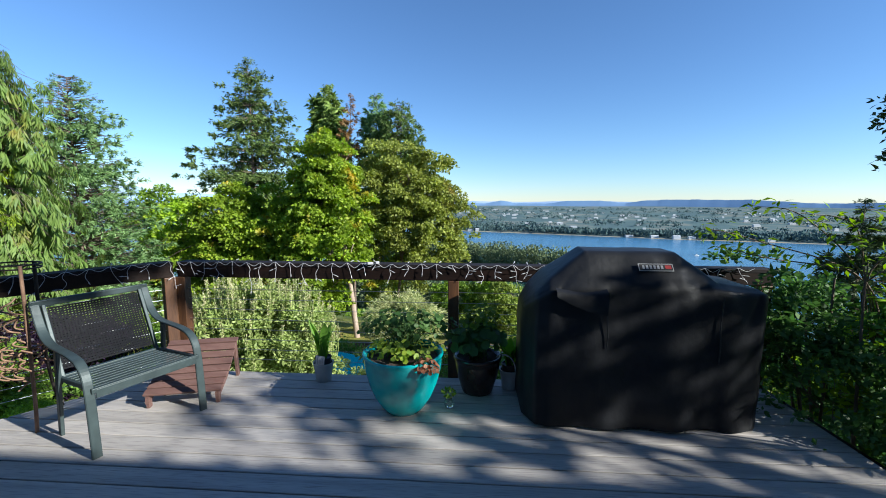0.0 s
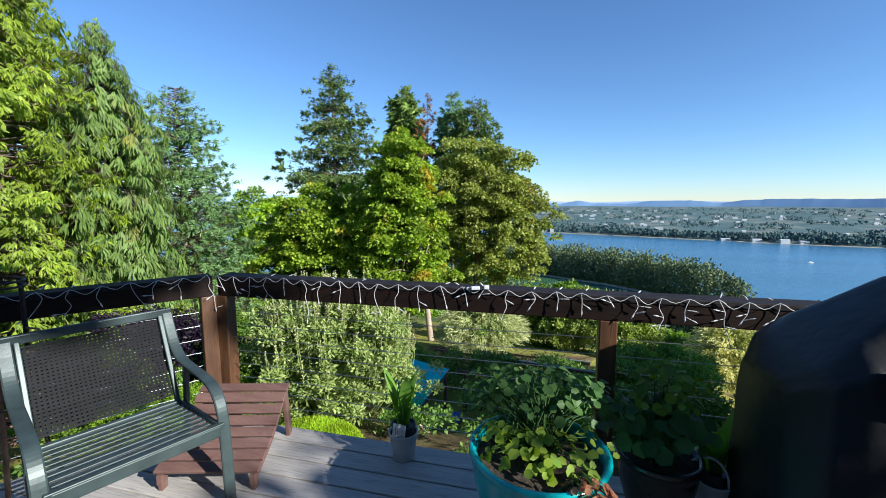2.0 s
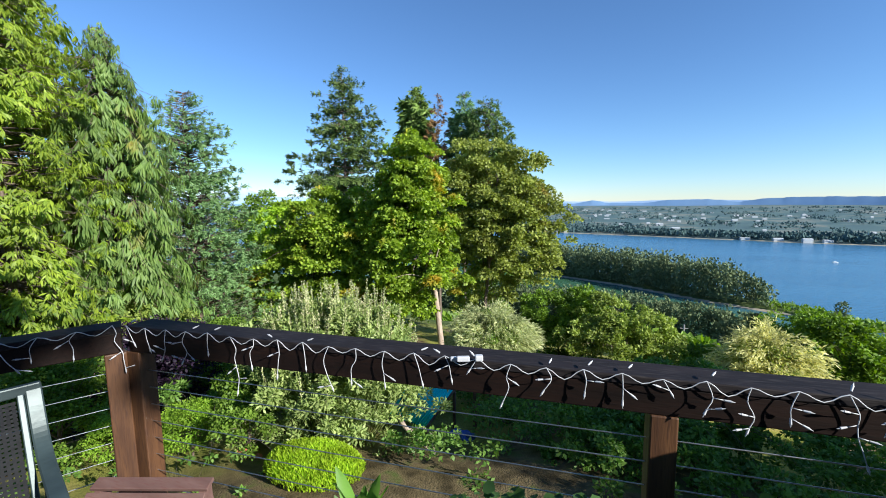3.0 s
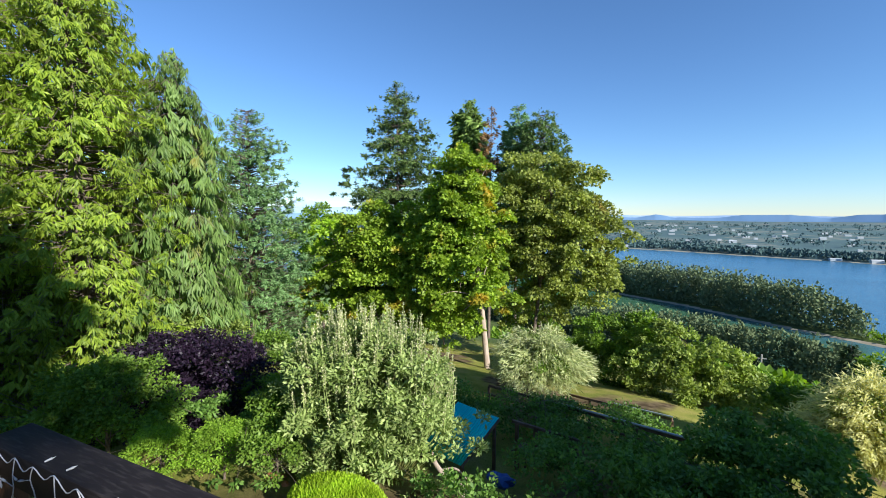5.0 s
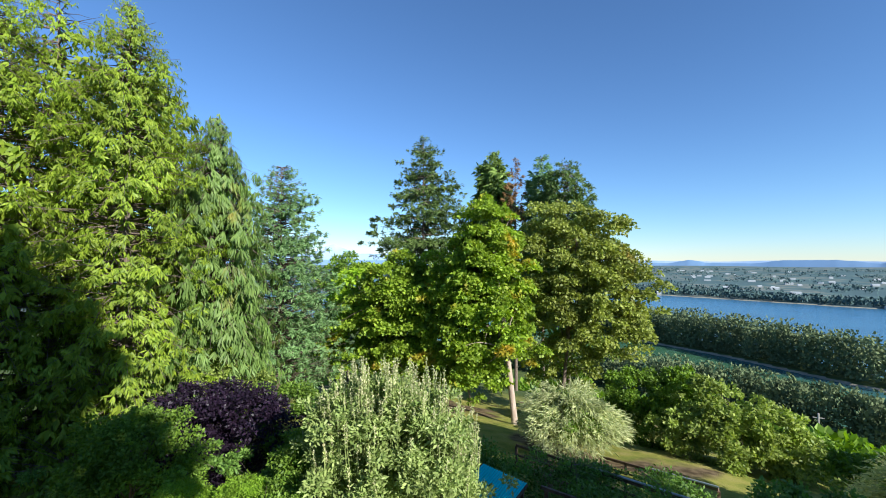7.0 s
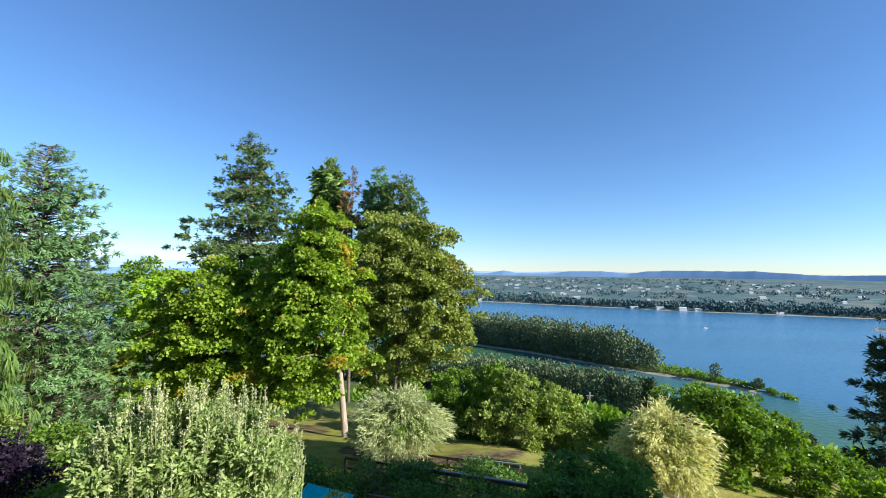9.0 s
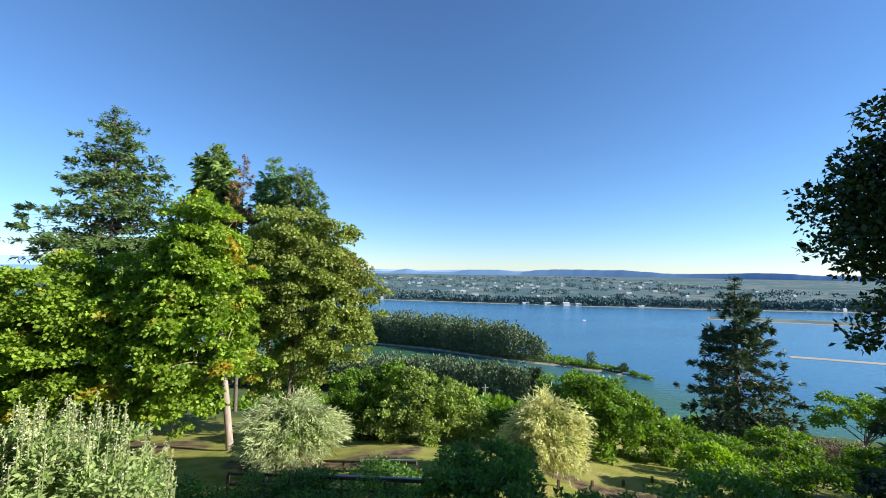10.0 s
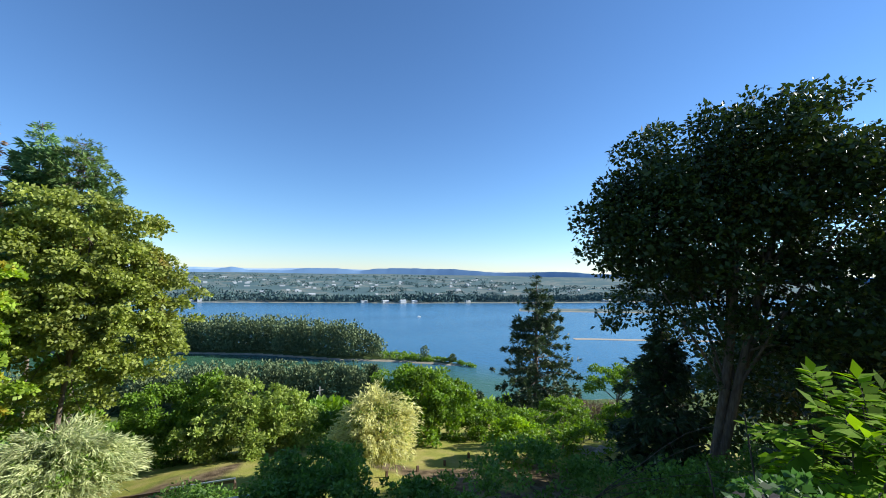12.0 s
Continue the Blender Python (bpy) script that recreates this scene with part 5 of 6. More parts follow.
broadleaf("clipped_ball_shrub", "second clipped ball-shaped shrub, partly shaded", (-11.0, 9.0), [(-11.0, 9.0, -4.6, 0.8, 0.7, 0.6)], 9000, 0.055, M_BALL, r0=0.03, per=500, rel=0.16, inner=0.9, category="shrub", nlimb=6)
broadleaf("garden_shrub", "low leafy green shrub", (-8.7, 11.0), [(-8.7, 11.0, -4.3, 1.0, 1.0, 0.9), (-9.8, 12.0, -4.4, 1.1, 1.0, 0.9)], 9000, 0.10, M_SHRUB, r0=0.03, per=60, category="shrub")
broadleaf("garden_shrub", "green shrub beside the purple bush", (-12.2, 12.3), [(-11.6, 12.1, -5.2, 1.3, 1.2, 1.0), (-13.6, 14.6, -4.7, 1.6, 1.4, 1.3)], 12000, 0.11, M_SHRUB, r0=0.03, per=60, category="shrub")
broadleaf("garden_shrub", "dark low shrub in the shade of the cedars", (-18.0, 10.5), [(-18.0, 10.5, -6.2, 2.2, 2.0, 1.0), (-21.5, 12.3, -5.6, 2.4, 2.0, 1.4), (-22.5, 7.0, -6.0, 2.5, 2.5, 1.6)], 16000, 0.14, M_SHRUB, r0=0.04, per=70, category="shrub")


broadleaf("garden_shrub", "dark leafy undergrowth between the shrubs", (-11.0, 10.8), [(-11.0, 10.8, -5.0, 1.8, 1.2, 0.9), (-13.0, 11.2, -5.3, 1.8, 1.2, 0.9), (-8.4, 13.2, -5.0, 2.0, 1.4, 1.3), (-10.6, 15.6, -5.4, 2.4, 1.6, 1.5), (-14.8, 7.4, -5.3, 1.9, 1.4, 0.8), (-11.6, 7.6, -5.0, 1.5, 1.2, 0.6), (-17.5, 7.4, -5.8, 2.2, 1.8, 1.1), (-9.4, 12.0, -5.0, 1.4, 1.2, 0.9), (-7.9, 9.2, -4.7, 1.2, 0.9, 0.45), (-3.3, 10.2, -4.5, 1.3, 0.8, 0.6), (-4.4, 7.9, -4.6, 1.4, 0.7, 0.5), (-9.4, 7.6, -4.6, 1.6, 1.0, 0.5), (-12.6, 6.2, -4.9, 2.0, 1.0, 0.6), (-6.9, 7.7, -4.6, 1.0, 0.7, 0.4), (-6.4, 13.8, -5.2, 1.8, 1.2, 1.1)], 24000, 0.12, M_DGREEN, r0=0.03, per=100, category="shrub")
broadleaf("garden_shrub", "small leafy shrub by the flower bed", (-7.6, 9.6), [(-7.7, 9.5, -4.1, 0.7, 0.6, 0.55), (-8.5, 10.2, -4.3, 0.8, 0.6, 0.6)], 6000, 0.08, M_SHRUB, r0=0.02, per=60, category="shrub")


def butterfly_bush():
    x, y = -6.45, 11.6
    z = float(land(np.array(x), np.array(y)))
    e = thing("butterfly_bush", (x, y, z), "large sage-green butterfly bush covered in dry flower spikes", "shrub")
    C, S = lobes_to_clumps([(x, y, -2.7, 2.3, 1.7, 1.6), (x + 1.0, y + 0.2, -3.8, 2.2, 1.6, 1.2), (x - 1.0, y, -3.7, 2.2, 1.6, 1.2), (x + 0.6, y, -2.2, 1.7, 1.3, 0.9), (x - 0.9, y, -2.1, 1.6, 1.2, 0.9), (x, y - 0.1, -3.0, 2.6, 1.9, 1.6), (x + 0.4, y - 0.6, -4.3, 2.5, 1.4, 0.9), (x - 1.2, y - 0.5, -4.4, 2.1, 1.3, 0.9)], 520, 0.17, 0.5)
    place("leaves", quads("leaves", *clump_leaves(C, S, 46000, 0.13, 0.42, hang=0.1), M_SAGE), e)
    st, sp, sage = [], [], []
    for k in range(270):
        a, q = rng.uniform(0, 2 * np.pi), rng.random() ** 0.6
        fx, fy = x + 2.7 * q * math.cos(a), y + 1.8 * q * math.sin(a)
        h = -0.62 - 1.7 * q ** 3 + rng.uniform(-0.5, 0.25)
        s = np.array([x + (fx - x) * 0.5, y + (fy - y) * 0.5, z + 0.1])
        m = np.array([x + (fx - x) * 0.93, y + (fy - y) * 0.93, h - 1.1])
        t = np.array([fx, fy, h])
        P = smooth_path([s, m, t], 5)
        st.append(tube_arrays(P, np.linspace(0.014, 0.006, len(P)), 4))
        d = unit((t - m)[None])[0]
        n = 34
        u = rng.random(n)
        sp_p = t - d * (u * 0.5)[:, None] + rng.normal(size=(n, 3)) * 0.012
        sp.append(leaf_arrays(sp_p, unit(d + 0.9 * rng.normal(size=(n, 3))), rand_dirs(n), 0.05, 0.026))
        u = rng.random(26)
        lp = t + (m - t) * (0.25 + u)[:, None]
        sp_l = leaf_arrays(lp, unit(np.array([0, 0, 0.3]) + rng.normal(size=(26, 3))), rand_dirs(26), 0.12, 0.035)
        sage.append(sp_l)
    place("stem", quads("stems", *join_arrays(st), M_SAGE), e)
    place("flower_spray", quads("flower_spray", *join_arrays(sp), M_SEED), e, "dry pale seed spikes")
    place("upper_leaves", quads("upper_leaves", *join_arrays(sage), M_SAGE), e)


butterfly_bush()


def heather():
    x, y = -5.6, 9.2
    z = float(land(np.array(x), np.array(y)))
    e = thing("heather_mound", (x, y, z), "low bright lime-green heather mound", "shrub")
    n = 15000
    a, q = rng.uniform(0, 2 * np.pi, n), rng.random(n) ** 0.5
    P = np.stack([x + 1.15 * q * np.cos(a), y + 0.75 * q * np.sin(a), z + 0.42 * np.sqrt(np.maximum(0, 1 - q ** 2)) + 0.02 * rng.normal(size=n)], -1)
    D = unit(np.array([0, 0, 1.0]) + 0.35 * rng.normal(size=(n, 3)))
    place("heather_carpet", quads("heather_carpet", *leaf_arrays(P, D, rand_dirs(n), 0.11, 0.035), M_GLIME), e)


heather()


def arching(name, label, base, R, H, n, L, W, material, category="shrub", inner=None):
    """A fountain of thin arching sprays."""
    x, y = base
    z = float(land(np.array(x), np.array(y)))
    e = thing(name, (x, y, z), label, category)
    k = n // 14
    v = rand_dirs(k)
    v[:, 2] = np.abs(v[:, 2]) * 1.05 - 0.12
    tips = np.array([x, y, z + H * 0.36]) + v * (R, R, H * 0.62) * rng.uniform(0.55, 1.12, (k, 1)) * (1 + 0.16 * np.sin(3.1 * np.arctan2(v[:, 1], v[:, 0]) + 5 * v[:, 2]))[:, None]
    out = unit(v * (1, 1, 0.25))
    i = np.repeat(np.arange(k), 14)
    u = rng.random(len(i))
    P = tips[i] - out[i] * (u * 0.55)[:, None] + np.stack([0 * u, 0 * u, 0.10 * np.sin(u * 3)], -1) + 0.035 * rng.normal(size=(len(i), 3))
    n = len(i)
    D = unit(out[i] * 0.9 + (0, 0, -0.35) + 0.45 * rng.normal(size=(n, 3)))
    N = unit(v[i] + 0.6 * rng.normal(size=(n, 3)))
    place("spray", quads("spray", *leaf_arrays(P, D, N, L * rng.uniform(0.6, 1.2, n), W), material), e)
    C, S = lobes_to_clumps([(x, y, z + H * 0.45, R * 0.72, R * 0.72, H * 0.38)], 60, 0.3, 0.5)
    place("inner_leaves", quads("inner_leaves", *clump_leaves(C, S, 6000, 0.14, 0.4), inner or material), e)
    return e


arching("willow_shrub", "grey-green arching willow shrub with pale tips", (-3.7, 21.6), 2.2, 3.1, 28000, 0.30, 0.04, M_PAMPAS, inner=M_SHRUB)
arching("cream_shrub", "cream-flowering rounded shrub with fine arching sprays", (6.6, 18.4), 1.7, 3.3, 28000, 0.22, 0.045, M_CREAM, inner=M_SHRUB2)

broadleaf("shrub_thicket", "dense sunlit green thicket along the lawn", (-0.4, 28.8), [(-1.2, 28.6, -6.2, 1.9, 1.7, 1.6), (0.6, 28.8, -6.6, 2.0, 1.8, 1.7), (-0.2, 27.8, -7.6, 2.4, 1.6, 1.3), (-1.0, 28.4, -7.6, 2.6, 1.8, 1.4), (0.9, 28.0, -5.4, 1.5, 1.4, 1.3)], 21000, 0.17, M_SHRUB, r0=0.06, per=260, rel=0.2, category="shrub", group="thickets beyond the lawn")
broadleaf("shrub_thicket", "broad sunlit green thicket with a rounded crown", (3.0, 26.4), [(2.2, 26.6, -5.4, 1.6, 1.6, 1.3), (3.8, 26.0, -6.2, 2.0, 1.8, 1.4), (2.0, 25.6, -6.8, 2.6, 1.6, 1.5), (5.2, 25.6, -7.7, 1.6, 1.6, 1.1), (3.2, 25.8, -7.4, 2.8, 1.8, 1.3), (4.4, 26.0, -6.3, 1.5, 1.4, 1.2)], 26000, 0.17, M_SHRUB2, r0=0.06, per=320, rel=0.2, category="shrub", group="thickets beyond the lawn")
broadleaf("shrub_thicket", "leafy green thicket beyond the cream shrub", (12.6, 26.4), [(11.6, 26.6, -6.4, 2.0, 1.8, 1.7), (13.6, 26.4, -6.9, 2.0, 1.8, 1.6), (12.6, 25.4, -7.8, 2.8, 1.8, 1.6), (11.2, 25.8, -8.0, 2.4, 1.8, 1.5), (12.4, 26.2, -5.7, 1.6, 1.5, 1.2)], 24000, 0.17, M_SHRUB, r0=0.06, per=300, rel=0.2, category="shrub", group="thickets beyond the lawn")
broadleaf("shrub_thicket", "low green thicket near the slope's edge", (16.4, 22.6), [(16.0, 23.0, -7.8, 2.0, 1.8, 1.2), (17.6, 21.8, -8.2, 1.6, 1.6, 1.0), (14.4, 22.5, -8.0, 1.6, 1.4, 1.0)], 11000, 0.15, M_SHRUB, r0=0.05, per=200, rel=0.22, category="shrub", group="thickets beyond the lawn")
broadleaf("shrub_thicket", "green thicket between the lawn trees", (8.4, 27.8), [(8.4, 27.8, -8.6, 2.4, 1.8, 1.4), (6.6, 29.0, -8.6, 2.0, 1.8, 1.4)], 11000, 0.17, M_SHRUB, r0=0.05, per=200, rel=0.22, category="shrub", group="thickets beyond the lawn")
broadleaf("shrub_thicket", "shadowy thicket at the foot of the maples", (-13.5, 33.5), [(-13.5, 33.5, -8.0, 4.0, 2.0, 2.4), (-20.5, 33.0, -7.5, 4.0, 2.0, 2.6), (-26, 30, -7.0, 3.5, 2.0, 2.6), (-6.0, 36.0, -7.5, 4.0, 2.0, 2.6), (-23.5, 31.5, -4.4, 2.6, 2.0, 2.4), (-8.6, 35.6, -3.5, 3.0, 2.0, 3.6)], 17000, 0.28, M_SHRUB, r0=0.05, per=90, category="shrub")
broadleaf("shrub_thicket", "rounded leafy green tree-like shrub by the lawn's end", (11.4, 22.6), [(11.0, 22.8, -5.4, 1.7, 1.5, 1.5), (12.8, 22.4, -6.2, 1.6, 1.5, 1.5), (10.2, 22.2, -6.8, 1.6, 1.4, 1.2)], 17000, 0.17, M_SHRUB, r0=0.06, per=260, rel=0.22, category="shrub", group="thickets beyond the lawn")
broadleaf("shrub_thicket", "mixed low green and brownish bushes at the slope's edge", (17.6, 18.6), [(15.6, 19.4, -6.8, 1.5, 1.3, 1.0), (17.6, 18.0, -6.6, 1.5, 1.3, 1.0), (19.6, 20.4, -7.4, 1.8, 1.5, 1.2), (21.6, 17.6, -7.2, 1.8, 1.5, 1.1), (14.2, 16.4, -6.2, 1.4, 1.2, 0.8), (12.0, 15.4, -6.0, 1.4, 1.1, 0.8), (16.4, 15.4, -6.2, 1.6, 1.3, 0.9)], 24000, 0.14, M_SHRUB, r0=0.04, per=420, rel=0.24, category="shrub", group="thickets beyond the lawn")
broadleaf("vine_mass", "dense shaded green vine covering the slope below the deck", (1.6, 13.6), [(0.2, 11.4, -4.5, 1.2, 1.0, 0.7), (1.4, 11.8, -4.35, 1.5, 1.1, 0.8), (3.2, 12.6, -4.2, 1.4, 1.2, 0.9), (1.2, 14.0, -5.2, 1.7, 1.0, 0.7), (2.5, 13.2, -4.4, 1.5, 1.3, 1.0), (3.1, 14.1, -4.3, 1.6, 1.4, 1.0), (0.2, 12.6, -4.8, 1.6, 1.4, 0.8), (4.8, 12.4, -4.9, 1.8, 1.5, 0.9), (1.6, 10.6, -4.5, 2.0, 1.3, 0.7), (3.8, 10.2, -4.6, 1.8, 1.4, 0.8), (-1.2, 17.0, -5.8, 2.2, 1.6, 0.6), (1.5, 16.2, -5.8, 2.2, 1.4, 0.6)], 38000, 0.115, M_DGREEN, r0=0.04, per=420, rel=0.28, category="shrub")
broadleaf("vine_mass", "shaded green shrubs running along the slope", (7.4, 10.2), [(7.3, 10.6, -3.8, 1.6, 1.4, 1.05), (8.8, 9.2, -4.1, 1.8, 1.5, 1.0), (6.0, 12.0, -4.8, 1.7, 1.5, 0.8), (9.8, 7.6, -4.0, 1.8, 1.5, 1.1), (9.6, 5.2, -3.5, 1.9, 1.7, 1.2), (11.6, 4.0, -3.4, 2.0, 2.0, 1.3), (13.5, 7.6, -4.6, 2.2, 1.8, 1.2), (5.9, 8.6, -4.5, 1.8, 1.6, 0.8), (8.0, 13.4, -5.5, 2.0, 1.6, 0.6), (10.8, 10.6, -5.0, 1.8, 1.5, 0.8)], 30000, 0.115, M_DGREEN, r0=0.04, per=380, rel=0.28, category="shrub")
broadleaf("bright_bush", "small bright yellow-green bush on the slope", (13.2, 17.6), [(13.2, 17.6, -6.2, 1.1, 1.0, 0.9)], 5000, 0.13, M_LIME, r0=0.03, per=40, category="shrub")
broadleaf("fern_clump", "low green growth by the fence", (-3.0, 17.0), [(-3.0, 16.6, -5.7, 2.2, 1.2, 0.6), (-0.4, 17.5, -6.0, 2.2, 1.3, 0.6), (-5.4, 15.6, -5.4, 1.6, 1.2, 0.7), (-1.6, 12.6, -4.9, 1.7, 1.1, 0.45), (-0.8, 14.6, -5.2, 1.8, 1.2, 0.6), (-2.6, 10.2, -4.4, 1.2, 0.9, 0.4)], 20000, 0.11, M_DGREEN, r0=0.02, per=120, rel=0.8, category="shrub")

conifer("spruce_tree", "tall dark spruce with open spreading branches above the river", (27.8, 31.0), 1.2, [(0, 0.15), (0.12, 1.2), (0.35, 2.6), (0.6, 4.0), (0.85, 4.4), (1, 4.2)], 21, 9, 170, 0.40, 0.24, M_DSPR, puff=0.22, ragged=0.3, lateral=0.26, droop=0.08, hang=0.1, r0=0.28, lift=0.1, gaps=0.25, bottom=-12)
conifer("dark_spruce", "dark blue-green spruce in deep shade", (16.1, 12.0), -0.1, [(0, 0.2), (0.3, 1.1), (0.7, 1.9), (1, 2.3)], 30, 10, 60, 0.30, 0.28, M_DSPR, droop=0.2, hang=0.3, r0=0.12)
conifer("small_fir", "small dark fir far down the slope", (49.0, 122.8), -27.2, [(0, 0.3), (0.5, 3.0), (1, 4.5)], 20, 8, 40, 1.2, 0.3, M_DSPR, r0=0.3, gaps=0.2)
conifer("small_fir", "little dark fir tip above the bushes", (35.7, 50.6), -15.6, [(0, 0.2), (1, 1.4)], 14, 7, 30, 0.5, 0.3, M_DSPR)
broadleaf("dark_maple", "large dark maple in shade with leaning trunks", (14.2, 9.5), [(12.4, 11.0, 2.9, 2.0, 1.6, 1.8), (13.1, 9.6, 4.7, 2.3, 2.0, 2.0), (15.1, 7.8, 5.1, 2.4, 2.2, 2.2), (14.0, 9.2, 2.3, 2.8, 2.4, 2.4), (12.5, 10.4, 1.3, 1.5, 1.2, 1.2), (15.7, 6.3, 0.5, 2.4, 2.2, 2.3), (15.3, 7.4, 4.0, 2.6, 2.0, 2.5), (13.7, 9.9, 2.7, 3.2, 2.4, 3.1), (16.1, 6.1, 2.8, 2.2, 1.8, 2.9), (13.7, 10.0, 0.4, 2.9, 2.0, 1.7), (15.0, 7.7, -0.9, 2.6, 2.0, 1.8), (13.5, 11.3, 2.4, 1.5, 1.3, 1.5), (13.9, 11.0, 0.4, 2.0, 1.5, 1.3), (16.1, 7.0, -2.0, 2.4, 2.0, 2.0), (16.7, 9.4, 0.2, 2.6, 2.4, 2.4), (16.5, 5.2, 0.8, 2.4, 2.2, 2.9), (15.6, 8.8, 3.5, 2.9, 2.4, 2.6)], 80000, 0.17, M_SHADELEAF, r0=0.15, per=900, rel=0.24, stems=3, nlimb=45)
broadleaf("dark_maple", "shaded green trees behind the large maple", (27.5, 9.0), [(27.5, 8.0, -2.0, 4.0, 4.0, 3.4), (26.5, 12.5, -4.6, 2.8, 2.4, 2.0), (28, 4, 2, 4, 4, 5), (22.5, 4.5, 1.0, 3.0, 3.0, 4.5), (30, 14, -5, 4, 3, 3.4), (24.5, 9.5, -3.5, 3, 3, 2.6), (19, 3.5, 0, 3, 3, 4.5)], 24000, 0.32, M_SHADELEAF, r0=0.2, per=150, rel=0.25)
broadleaf("dark_thicket", "dark shaded thicket behind the large maple", (25.5, 12.0), [(25.5, 12.5, -4.5, 3.2, 3.0, 3.0), (29.5, 9.5, -4.5, 3.6, 3.2, 3.6), (33.0, 14.5, -7.0, 4.0, 3.2, 3.0), (21.0, 8.0, -4.5, 2.6, 2.6, 2.4), (24.0, 4.0, -3.5, 3.0, 3.0, 3.4), (17.5, 9.6, -5.6, 2.4, 2.0, 1.8), (19.5, 11.6, -6.4, 2.2, 1.8, 1.4), (15.0, 6.0, -4.4, 2.4, 2.0, 2.0), (17.0, 3.6, -3.4, 2.4, 2.4, 2.6)], 28000, 0.30, M_SHADELEAF, r0=0.1, per=190, rel=0.36, category="shrub")
broadleaf("slope_tree", "green tree on the far slope beside the river view", (40.2, 31.8), [(40.2, 31.8, -10.4, 3.4, 2.6, 1.8), (43, 29, -10.0, 3.0, 2.6, 2.2)], 9000, 0.26, M_SHRUB, r0=0.12, per=60)
broadleaf("brush_pile", "heap of brown dry brush and cut branches", (23.0, 21.2), [(22.6, 21.8, -8.4, 1.8, 1.5, 1.3), (24.2, 20.2, -8.4, 1.8, 1.5, 1.2)], 12000, 0.16, M_BROWN, r0=0.05, per=90, category="brush pile", aspect=0.15, hang=0)


# Unseen tree with a sparse crown, added only for dappled shade.
def shade_tree():
    broadleaf("maple_tree", "unseen leafy tree added beside the deck to dapple its boards", (9.2, -0.3), [(8.8, -0.1, 3.7, 1.4, 0.8, 1.0), (9.4, -1.0, 4.5, 1.4, 1.1, 0.8), (8.4, -0.5, 2.9, 1.2, 0.8, 0.7)], 560, 0.22, M_MAPLE2, r0=0.12, per=80, rel=0.3, inner=0.3)


shade_tree()


# ---- leafy shrub beside the deck ----
def sumac():
    x, y = 3.25, 3.3
    z = float(land(np.array(x), np.array(y)))
    e = thing("sumac_shrub", (x, y, z), "bright green shrub with long feathered leaves growing up beside the deck", "shrub")
    V = []
    stems = []

    def frond(c, d, L, big=1.0):
        s = unit(np.cross(d, [0, 0, 1.0])[None])[0]
        pts = [c + d * L * t + np.array([0, 0, -0.25 * L * t * t]) for t in np.linspace(0, 1, 8)]
        stems.append(tube_arrays([pts[0] - d * 0.1, pts[4], pts[7]], [0.004, 0.003, 0.0015], 3))
        C, D = [], []
        for i in range(1, 8):
            for sg in (-1, 1):
                C.append(pts[i])
                D.append(unit((s * sg + d * 0.55 + np.array([0, 0, -0.25 + 0.1 * rng.normal()]))[None])[0])
        C.append(pts[7])
        D.append(d)
        C, D = np.array(C), np.array(D)
        N = unit(np.array([0, 0, 1.0]) + 0.2 * rng.normal(size=(len(C), 3)))
        V.append(leaf_arrays(C, D, N, 0.105 * big * rng.uniform(0.8, 1.2, len(C)), (0.044 if big == 1 else 0.058) * big))

    for k in range(430):
        v = rand_dirs(1)[0]
        v[2] = abs(v[2]) * 1.1 - 0.55
        q = rng.random() ** 0.4
        c = np.array([x + 0.45, y - 0.35, 0.30]) + v * q * (1.35, 0.95, 1.3)
        if c[0] < 2.35 and c[2] < 0.3:
            c[0] = 2.4 + 0.3 * rng.random()
        if c[0] < 2.75 + 0.25 * rng.random() or c[2] > 1.5:
            continue
        d = unit((v * (1, 1, 0.5) + (0, -0.1, -0.05) + 0.5 * rng.normal(size=3))[None])[0]
        frond(c, d, rng.uniform(0.22, 0.42))
    for k in range(130):
        v = rand_dirs(1)[0]
        c = np.array([4.2, 3.50, 0.62]) + v * rng.random() ** 0.4 * (0.62, 0.38, 0.52)
        d = unit((v * (1, 1, 0.5) + (-0.15, -0.2, -0.1) + 0.5 * rng.normal(size=3))[None])[0]
        frond(c, d, rng.uniform(0.26, 0.44), 1.5)
    for tip in ((1.65, 3.02, 1.36), (1.95, 2.98, 1.52), (2.25, 2.95, 1.47), (2.62, 2.9, 1.5), (1.8, 3.1, 1.22), (2.95, 2.75, 1.35)):
        P = smooth_path([(x, y, 0.2), (x - 0.3, y - 0.1, 0.95), (tip[0] + 0.35, tip[1], tip[2] - 0.08), tip], 6)
        stems.append(tube_arrays(P, np.linspace(0.008, 0.002, len(P)), 5))
        for q in P[8:]:
            n = 5
            C = np.repeat(q[None], n, 0) + 0.03 * rng.normal(size=(n, 3))
            D = unit(rng.normal(size=(n, 3)) * (1, 0.6, 0.5) + (-0.2, 0, -0.25))
            V.append(leaf_arrays(C, D, unit(np.array([0, 0, 1.0]) + 0.4 * rng.normal(size=(n, 3))), 0.07, 0.026))
    for k in range(14):
        a = rng.uniform(0, 6.28)
        t = np.array([x + 0.25 + 1.0 * math.cos(a), y - 0.2 + 1.1 * math.sin(a), 0.5 + 0.6 * rng.random()])
        if t[0] < 2.45:
            t[0] = 2.5
        P = smooth_path([(x, y, z), (x * 0.5 + t[0] * 0.5, y * 0.5 + t[1] * 0.5, -1.3), t], 6)
        stems.append(tube_arrays(P, np.linspace(0.03, 0.006, len(P)), 6))
    place("stem", quads("stems", *join_arrays(stems), M_BARK, True), e)
    place("leaves", quads("leaves", *join_arrays(V), M_SUMAC), e)
